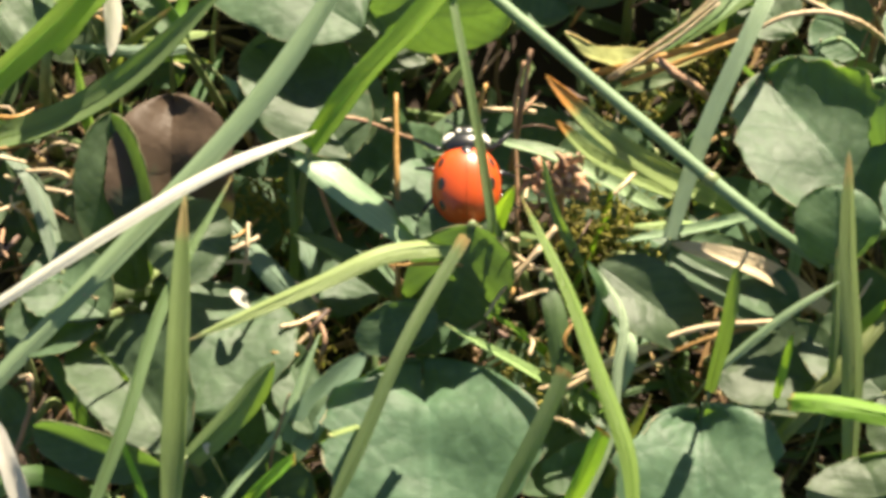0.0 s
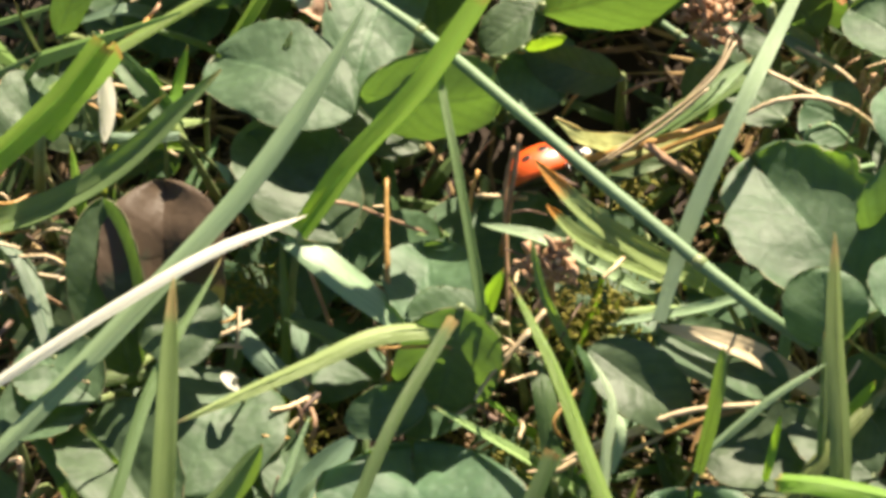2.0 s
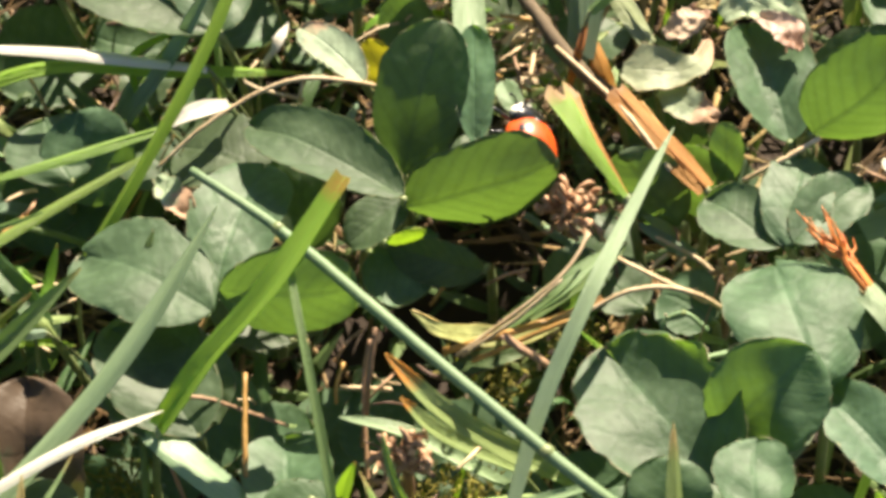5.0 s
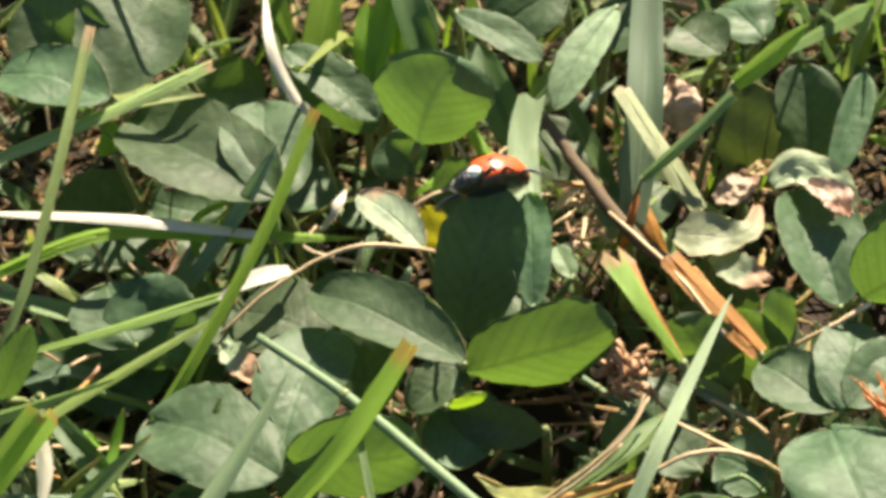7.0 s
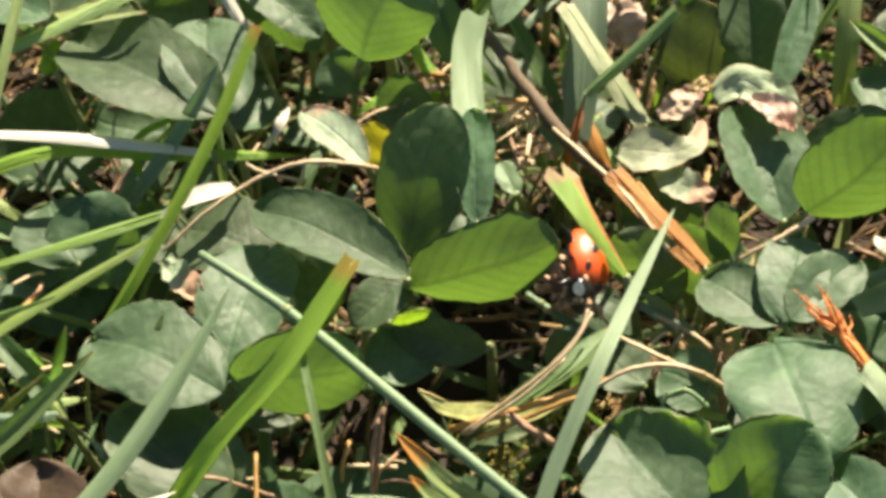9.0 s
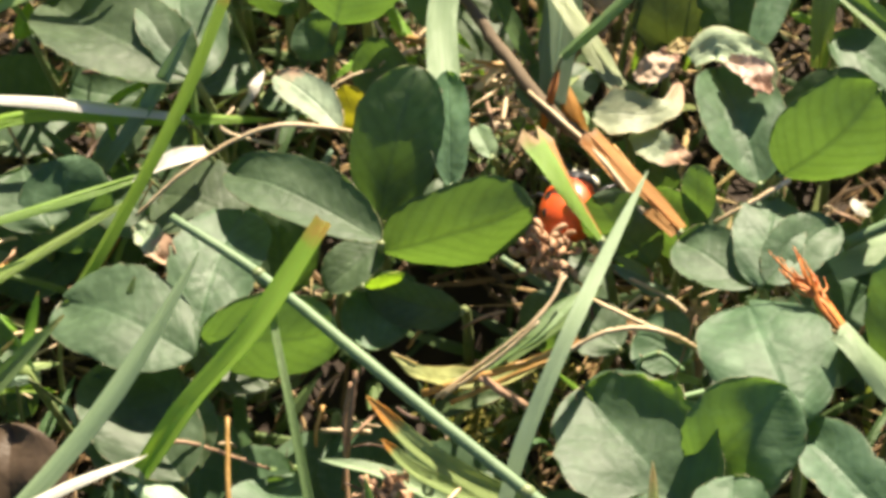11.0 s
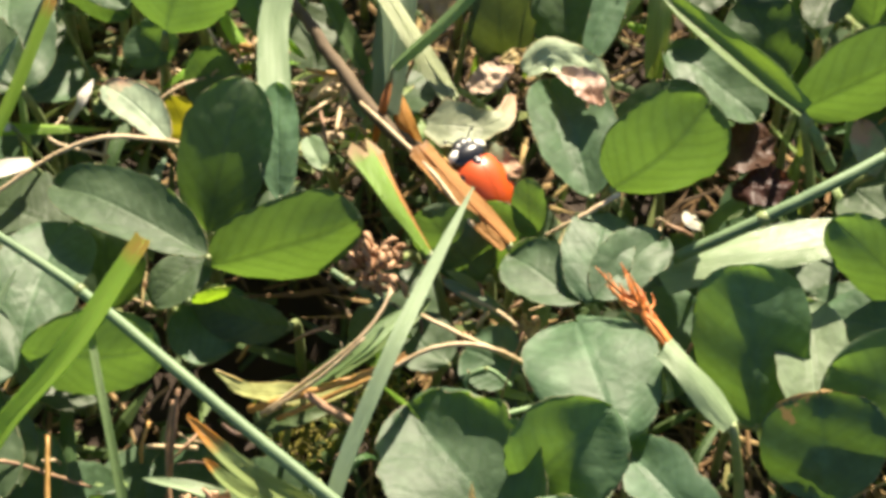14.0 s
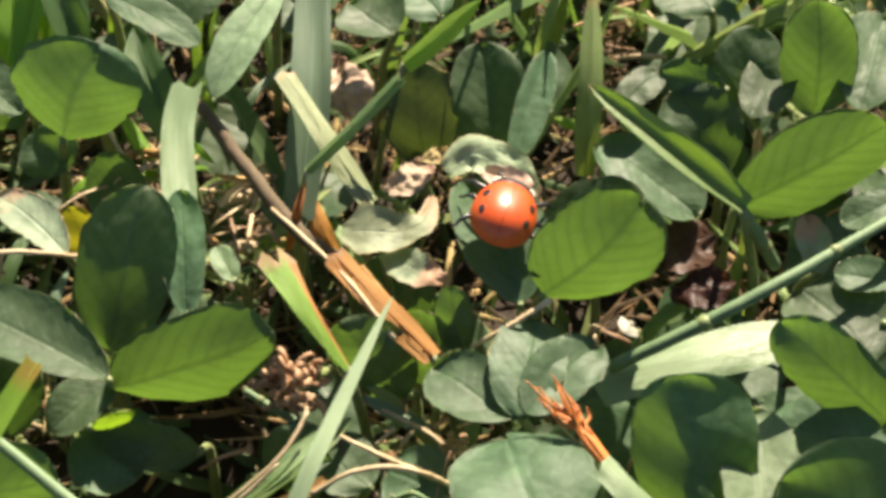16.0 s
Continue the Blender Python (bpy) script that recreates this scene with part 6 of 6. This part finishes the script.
def understorey():
    """Lower leaves and shoots in the shade of the upper ones."""
    r = random.Random(21)
    for _ in range(120):
        x, y, z = r.uniform(X0, X1), r.uniform(Y0, Y1 + 22), r.uniform(-5.5, -0.5)
        if (Vector((x, y, 0)) * MM - HOLLOW).xy.length < 0.0095:
            continue
        a, size = r.uniform(0, 6.28), r.uniform(5.5, 9.5)
        d = Vector((math.cos(a), math.sin(a), r.uniform(-0.2, 0.2))) * size
        clover_leaf("clover", [((x, y, z), (x + d.x, y + d.y, z + d.z), size * r.uniform(0.7, 0.95), (r.uniform(-0.5, 0.5), r.uniform(-0.7, 0.2), 0.8), 14, 10, 0.05)])
    for _ in range(80):
        x, y = r.uniform(X0, X1), r.uniform(Y0, Y1 + 18)
        if (Vector((x, y, 0)) * MM - HOLLOW).xy.length < 0.0095:
            continue
        a, size = r.uniform(0, 6.28), r.uniform(7, 16)
        d, top = Vector((math.cos(a), math.sin(a), 0)) * size, r.uniform(-4, 2)
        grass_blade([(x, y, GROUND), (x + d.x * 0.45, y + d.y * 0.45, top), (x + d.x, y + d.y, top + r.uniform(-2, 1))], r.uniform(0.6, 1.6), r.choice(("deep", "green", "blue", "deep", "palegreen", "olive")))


understorey()


# where the ladybird goes, so that its way stays open
OPEN_WAY = [(1.2, 5.5, 8.0), (1.1, 6.5, 8.0), (1.5, 10.3, 8.0), (6.8, 14.4, 6.0), (7.3, 17.0, 6.0), (10.9, 19.6, 5.0), (16.5, 25.4, 5.0), (12.7, 37.6, 11.0), (6.6, 41.1, 13.0), (8.1, 40.7, 13.0), (11.5, 39.6, 13.0), (15.1, 36.6, 9.0), (18.9, 29.1, 7.0), (18.0, 27.6, 7.0), (20.9, 34.8, 7.0), (25.3, 34.4, 7.0), (25.1, 34.5, 8.0), (26.2, 36.1, 11.0), (25.1, 35.9, 12.0), (27.4, 37.2, 13.0), (32.2, 37.8, 13.0)]


def fine_sward():
    """Slender blades and straws that come up between the leaves."""
    r = random.Random(77)
    made = 0
    while made < 150:
        x, y = r.uniform(X0 - 2, X1 + 2), r.uniform(Y0, Y1 + 10)
        a, size = r.gauss(1.1, 1.0) + (3.14 if r.random() < 0.35 else 0), r.uniform(8, 19)
        d, top = Vector((math.cos(a), math.sin(a), 0)) * size * r.uniform(0.35, 0.9), r.uniform(2, 9.5)
        places = [Vector((x, y, 0)) + d * q for q in (0, 0.5, 1)]
        if any(abs(p.x - w[0]) < 4.5 and -9 < w[1] - p.y < 6 for w in OPEN_WAY for p in places) or (places[1] * MM - HOLLOW).xy.length < 0.009:
            continue
        bend = Vector((r.uniform(-1, 1), r.uniform(-1, 1), 0)) * size * 0.12
        points = [(x, y, GROUND), tuple(places[1] + bend + Vector((0, 0, (top + GROUND) * 0.5 + 2))), (places[2].x, places[2].y, top)]
        if made % 3:
            grass_blade(points, r.uniform(0.35, 0.95), r.choice(("green", "lime", "palegreen", "olive", "green", "blue", "palegreen")), "cut" if r.random() < 0.2 else "point")
        else:
            straw(points, r.uniform(0.18, 0.4), r.choice(("straw", "gold", "brown", "straw")))
        made += 1


fine_sward()


def frayed_blade(root, tip_places):
    """The rust-red torn end of a mown blade: fibres that spread like a brush."""
    ob = new("torn_blade_end")
    ob.empty_display_size = 0.002
    ob.location = Vector(root) * MM
    r = random.Random(12)
    for k in range(3 * len(tip_places)):
        q = tip_places[k % len(tip_places)]
        d = Vector(q) - Vector(root)
        d = d * r.uniform(0.72, 1.05) + Vector((r.uniform(-0.5, 0.5), r.uniform(-0.5, 0.5), r.uniform(-0.3, 0.3)))
        trunk = (sum((Vector(p) for p in tip_places), Vector()) / len(tip_places) - Vector(root)) * 0.45
        wave = Vector((r.uniform(-0.4, 0.4), r.uniform(-0.4, 0.4), r.uniform(-0.2, 0.4)))
        start = Vector((r.uniform(-0.2, 0.2), r.uniform(-0.2, 0.2), 0))
        line = spline([tuple(start), tuple(trunk + start * 1.5), tuple(d * 0.75 + wave), tuple(d)], 14)
        thick = r.uniform(0.6, 1.1)
        bm = bmesh.new()
        tube(bm, line, [(0.20 - 0.0125 * i) * thick * MM for i in range(14)], 5)
        part("fibre", bm, M_SPARK, ob)
    return tagged(ob, "frayed rust-orange fibres at a mown blade's end", "grass blade")


frayed_blade((38.7, 18.5, 10.5), [(33.1, 23.9, 13.0), (33.9, 23.5, 12.0), (34.4, 24.5, 14.0), (35.4, 24.5, 12.5), (36.4, 23.0, 12.0), (37.0, 21.8, 11.5), (33.0, 23.5, 12.0)])


def dried_flower(centre, size, count, seed):
    """A withered clover head: curled brown florets on a short stalk."""
    r = random.Random(seed)
    ob = new("dried_clover_head")
    ob.empty_display_size = 0.002
    ob.location = Vector(centre) * MM
    for k in range(count):
        a, e = r.uniform(0, 6.28), r.uniform(-0.3, 1.3)
        d = Vector((math.cos(a) * math.cos(e), math.sin(a) * math.cos(e), math.sin(e)))
        s = d * size * r.uniform(0.15, 0.7)
        hook = Vector((r.uniform(-1, 1), r.uniform(-1, 1), r.uniform(-0.6, 0.6))) * 0.55
        end = s + d * size * r.uniform(0.3, 0.6)
        line = spline([tuple(s), tuple((s + end) * 0.5 + hook), tuple(end), tuple(end - hook * 0.9 + Vector((0, 0, r.uniform(-0.5, 0.2))))], 9)
        bm = bmesh.new()
        tube(bm, line, [MM * q * r.uniform(0.6, 1.25) for q in (0.10, 0.15, 0.21, 0.18, 0.23, 0.27, 0.22, 0.14, 0.05)], 6)
        part("floret", bm, M_FLOWER, ob)
    bm = bmesh.new()
    tube(bm, spline([(0, 0.8, GROUND - centre[2]), (0.3, 0.5, -centre[2] * 0.5), (0, 0, 0)], 8), [0.4 * MM] * 8, 6)
    part("stalk", bm, STRAW["brown"], ob)
    return tagged(ob, "withered brown clover flower head among leaves", "flower head")


dried_flower((17.5, 28.3, 5.2), 2.4, 52, 3)
dried_flower((7.1, 6.1, 6.5), 2.2, 44, 4)
dried_flower((29.2, 23.1, 5.0), 1.2, 12, 5)


def moss(centre, wide, count):
    pieces = []
    for _ in range(count):
        x, y = centre[0] + rng.gauss(0, wide), centre[1] + rng.gauss(0, wide * 0.8)
        pieces.append(strip(x, y, rng.uniform(0.2 + GROUND, centre[2]), rng.uniform(0.5, 1.3), rng.uniform(0, 6.28), rng.uniform(0.3, 1.4), rng.uniform(0.12, 0.3)))
    mass("moss", pieces, M_MOSS, "yellow-green moss tuft on the soil", "moss")


moss((10.9, 6.6, 3.0), 2.2, 700)
moss((-13.1, 6.9, 2.0), 1.3, 400)
moss((-9.8, -2.1, 2.0), 1.0, 250)
moss((6.5, -4.8, 2.0), 1.2, 250)
moss((18.4, 22.4, 2.0), 1.6, 300)
moss((12.0, 21.1, 2.0), 1.2, 250)


# ---- the ladybird ----
M_SHELL, t_, p_, o_ = nodes_of("ladybird_red")
link(t_, mix(t_, noise_of(t_, 420, 4), (0.50, 0.058, 0.007), (0.60, 0.090, 0.010)), p_.inputs["Base Color"])
p_.inputs["Roughness"].default_value, p_.inputs["Coat Weight"].default_value, p_.inputs["Coat Roughness"].default_value = 0.42, 0.3, 0.2
bump_into(t_, p_, noise_of(t_, 5000, 2), 0.12, 0.00002)
M_BLACK, t_, p_, o_ = nodes_of("ladybird_black")
link(t_, mix(t_, noise_of(t_, 900, 3), (0.006, 0.006, 0.007), (0.02, 0.019, 0.02)), p_.inputs["Base Color"])
p_.inputs["Roughness"].default_value, p_.inputs["Coat Weight"].default_value = 0.3, 0.5
bump_into(t_, p_, noise_of(t_, 4000, 2), 0.2, 0.00002)
M_CREAM, t_, p_, o_ = nodes_of("ladybird_white")
link(t_, mix(t_, noise_of(t_, 900, 3), (0.70, 0.66, 0.55), (0.82, 0.80, 0.72)), p_.inputs["Base Color"])
p_.inputs["Roughness"].default_value = 0.4


def dome(a, b, side, lift=0.0):
    """A place on a wing case: a runs from the rear to the shoulder, b from the seam to the edge."""
    body = (1 - abs(2 * a - 1) ** 2.3) ** 0.5 if 0 < a < 1 else 0.0
    wide, high = 2.32 * body, 2.35 * body ** 0.85
    q = b * math.pi / 2
    x = (wide + lift) * math.sin(q) ** 0.95 + 0.015
    return Vector((side * x, -3.4 + 5.65 * a, 0.55 + (high + lift) * math.cos(q) ** 0.9)) * MM


def spot(parent, side, a0, b0, size):
    bm = bmesh.new()
    mid = bm.verts.new(dome(a0, b0, side, 0.022))
    rings = []
    for k, g in ((1, 0.5), (2, 0.85), (3, 1.0)):
        rings.append([bm.verts.new(dome(a0 + size * g * math.cos(w) / 5.3, max(0.0, b0 + size * g * math.sin(w) * (1 + 0.1 * math.sin(3 * w)) / 4.0), side, 0.022 if k < 3 else -0.02)) for w in (math.tau * i / 16 for i in range(16))])
    for i in range(16):
        bm.faces.new((mid, rings[0][i], rings[0][(i + 1) % 16]))
        for p, q in zip(rings, rings[1:]):
            bm.faces.new((p[i], q[i], q[(i + 1) % 16], p[(i + 1) % 16]))
    bmesh.ops.recalc_face_normals(bm, faces=bm.faces)
    part("spot", bm, M_BLACK, parent, "round black spot")


def egg(bm, at, size, rot=(0, 0, 0)):
    m = Matrix.LocRotScale(Vector(at) * MM, Euler([radians(v) for v in rot]), Vector(size) * MM)
    bmesh.ops.create_uvsphere(bm, u_segments=20, v_segments=12, radius=1, matrix=m)


def make_ladybird():
    bug = new("ladybird")
    bug.empty_display_size = 0.003
    bug.scale = (0.99, 0.99, 0.99)
    for side in (-1, 1):
        bm = bmesh.new()
        rows = []
        for i in range(25):
            a = 0.5 - 0.5 * math.cos(math.pi * i / 24)
            row = [dome(a, j / 15, side) for j in range(16)]
            low = row[-1].copy()
            low.x *= 0.9
            low.z -= 0.12 * MM
            rows.append(row + [low])
        sheet(bm, rows)
        bmesh.ops.remove_doubles(bm, verts=bm.verts, dist=1e-6)
        bmesh.ops.recalc_face_normals(bm, faces=bm.faces)
        wing = part("wing_case", bm, M_SHELL, bug, "glossy orange-red wing case")
        spot(wing, side, 0.76, 0.60, 0.34)
        spot(wing, side, 0.50, 0.50, 0.42)
        spot(wing, side, 0.25, 0.56, 0.35)
    bm = bmesh.new()
    egg(bm, (0, 1.62, 2.02), (0.42, 0.52, 0.24), (-40, 0, 0))
    part("shoulder_spot", bm, M_BLACK, bug, "black spot across the seam")
    for side in (-1, 1):
        bm = bmesh.new()
        egg(bm, (side * 0.52, 1.95, 1.72), (0.17, 0.11, 0.08), (-50, side * 14, side * 20))
        part("shoulder_fleck", bm, M_CREAM, bug, "small whitish fleck")
    bm = bmesh.new()
    egg(bm, (0, -0.55, 0.62), (2.22, 2.78, 0.80))
    part("abdomen", bm, M_BLACK, bug, "flat black underside")
    bm = bmesh.new()
    egg(bm, (0, 2.12, 1.02), (1.58, 1.02, 0.92), (-28, 0, 0))
    shield = part("pronotum", bm, M_BLACK, bug, "shiny black neck shield")
    for side in (-1, 1):
        bm = bmesh.new()
        egg(bm, (side * 0.98, 2.46, 1.02), (0.66, 0.50, 0.50), (-30, 0, side * -16))
        part("corner_patch", bm, M_CREAM, shield, "white corner patch")
    bm = bmesh.new()
    egg(bm, (0, 2.92, 0.70), (0.88, 0.66, 0.58), (-35, 0, 0))
    head = part("head", bm, M_BLACK, bug)
    for side in (-1, 1):
        bm = bmesh.new()
        egg(bm, (side * 0.46, 3.10, 1.08), (0.20, 0.20, 0.13))
        part("face_patch", bm, M_CREAM, head, "white face spot")
        bm = bmesh.new()
        egg(bm, (side * 0.78, 2.96, 0.72), (0.18, 0.22, 0.22))
        part("eye", bm, M_BLACK, head)
        bm = bmesh.new()
        tube(bm, spline([(side * 0.42, 3.1, 0.66), (side * 0.8, 3.55, 0.85), (side * 1.1, 3.8, 0.85), (side * 1.35, 3.85, 0.75)], 12), [MM * q for q in (0.07, 0.06, 0.06, 0.06, 0.06, 0.06, 0.06, 0.07, 0.09, 0.12, 0.13, 0.08)], 6)
        part("antenna", bm, M_BLACK, bug)
    legs = []
    for side in (-1, 1):
        for k, (y, ahead) in enumerate(((1.9, 0.9), (0.5, 0.0), (-0.9, -1.0))):
            hip = Vector((side * 1.5, y, 0.6))
            bm = bmesh.new()
            tube(bm, spline([(0, 0, 0), (side * 0.75, ahead * 0.4, -0.05), (side * 1.25, ahead * 0.8, -0.12), (side * 1.6, ahead * 1.15, -0.55), (side * 1.85, ahead * 1.3, -0.68)], 16), [MM * q for q in [0.17] * 2 + [0.2] * 4 + [0.15] * 4 + [0.11] * 4 + [0.08] * 2], 6)
            leg = part("leg", bm, M_BLACK, bug)
            leg.location = hip * MM
            legs.append((leg, hip, side, k))
    return tagged(bug, "seven-spot ladybird with orange-red wing cases and black head", "ladybird"), legs


ladybird, ladybird_legs = make_ladybird()


def stance(x, y, z, heading, climb, lean):
    """heading: degrees clockwise from +y; climb: nose up; lean: to its right."""
    return Matrix.Translation(Vector((x, y, z)) * MM) @ Euler((0, 0, radians(-heading))).to_matrix().to_4x4() @ Euler((radians(climb), 0, 0)).to_matrix().to_4x4() @ Euler((0, radians(lean), 0)).to_matrix().to_4x4() @ Matrix.Translation((0, 0, -1.2 * MM))


def motions():
    rows = [
        (0.00, 1.2, 4.9, 9.0, -4, 22, 1),
        (0.50, 1.1, 5.9, 9.0, -8, 24, 0),
        (1.00, 1.5, 9.1, 10.0, 24, 30, -5),
        (1.20, 1.3, 10.6, 10.0, 15, 28, -3),
        (1.50, 2.2, 12.6, 5.0, 37, 2, -84),
        (1.80, 3.5, 14.8, 4.0, 60, -5, -49),
        (2.00, 6.9, 17.4, 2.0, 62, -5, -67),
        (2.30, 7.1, 17.3, 4.0, 48, 2, -53),
        (2.50, 8.0, 18.4, 4.0, 50, 4, -58),
        (2.80, 9.7, 19.5, 5.0, 51, -11, -78),
        (3.00, 10.9, 19.9, 4.5, 41, -13, -99),
        (3.20, 12.5, 22.3, 3.0, 33, -14, -46),
        (3.50, 16.3, 25.7, 2.4, 20, -10, -4),
        (3.70, 16.4, 26.8, 3.0, 0, -5, 0),
        (4.44, 15.5, 30.1, 5.5, -5, 9, 27),
        (5.17, 14.5, 33.1, 8.4, -10, 23, 55),
        (5.80, 13.7, 35.7, 11.0, -13, 35, 78),
        (6.00, 12.7, 37.6, 11.0, -19, 35, 83),
        (6.30, 10.4, 38.7, 13.5, -73, 12, 82),
        (6.50, 8.6, 38.9, 15.0, -122, 44, 62),
        (6.80, 7.1, 38.6, 15.0, -138, 24, 52),
        (6.90, 6.9, 38.7, 15.0, -126, 34, 68),
        (7.00, 7.0, 38.9, 15.0, -124, 34, 70),
        (7.30, 8.1, 39.8, 14.5, -150, 70, 44),
        (7.50, 8.1, 40.5, 14.0, -180, 88, 0),
        (7.80, 9.7, 39.4, 14.5, -214, 66, -24),
        (8.00, 11.9, 38.8, 14.5, -203, 47, -20),
        (8.30, 13.9, 36.3, 12.0, -185, 20, -56),
        (8.50, 15.1, 36.6, 9.0, -186, 5, -89),
        (8.80, 16.7, 34.1, 7.5, -180, -2, -76),
        (9.00, 18.9, 29.6, 6.3, -178, 0, -72),
        (9.20, 18.8, 28.6, 6.3, -165, -0, -37),
        (9.40, 18.3, 28.8, 5.5, -140, 3, -8),
        (9.50, 18.1, 28.9, 5.2, -128, 6, 8),
        (9.70, 17.5, 25.3, 8.0, -59, 5, 9),
        (10.39, 18.6, 29.6, 6.5, -20, 0, 4),
        (11.09, 19.7, 34.0, 5.0, 19, 0, -3),
        (11.80, 21.4, 38.5, 3.0, 59, 5, -9),
        (12.00, 22.5, 38.6, 2.6, 69, 1, -10),
        (12.30, 25.6, 34.6, 7.0, 78, -2, -10),
        (12.50, 25.5, 34.5, 7.0, 75, -3, -10),
        (13.00, 26.1, 36.2, 3.8, 41, -13, -7),
        (13.40, 24.0, 40.2, -3.5, 10, -10, -2),
        (13.55, 24.4, 40.0, -2.8, -5, -5, 1),
        (13.75, 24.7, 36.5, 4.0, -17, 10, 3),
        (14.00, 25.3, 34.1, 8.5, -34, 40, 6),
        (14.20, 24.6, 34.9, 10.5, -10, 16, 0),
        (14.50, 26.3, 35.5, 12.0, 10, 16, -1),
        (14.70, 24.0, 35.9, 12.0, 26, 12, -5),
        (15.00, 25.1, 35.6, 13.0, 38, 26, -6),
        (15.20, 27.4, 36.8, 13.0, 74, -2, 10),
        (15.50, 27.4, 37.2, 13.0, 97, 2, 20),
        (15.60, 28.2, 37.6, 13.0, 86, -4, 18),
        (15.70, 30.1, 37.2, 13.0, 68, -8, 16),
        (15.80, 31.2, 37.2, 13.0, 45, -12, 5),
        (15.90, 32.2, 37.6, 12.8, 26, -14, 14),
        (16.00, 32.4, 38.0, 12.8, 14, -14, 12),
    ]
    walk(ladybird, [(r[0], stance(*r[1:])) for r in rows])
    # tripod gait: fore and hind legs of one side step with the middle leg of the other
    for leg, hip, side, k in ladybird_legs:
        beat = 1 if (k % 2 == 0) == (side > 0) else -1
        steps = []
        for i in range(65):
            s = math.sin(i * math.pi / 2 + 0.6) * beat
            steps.append((i * 0.25, pose(*(hip * MM), rx=0, ry=-side * 7 * max(0, s), rz=side * 15 * s)))
        walk(leg, steps)


motions()
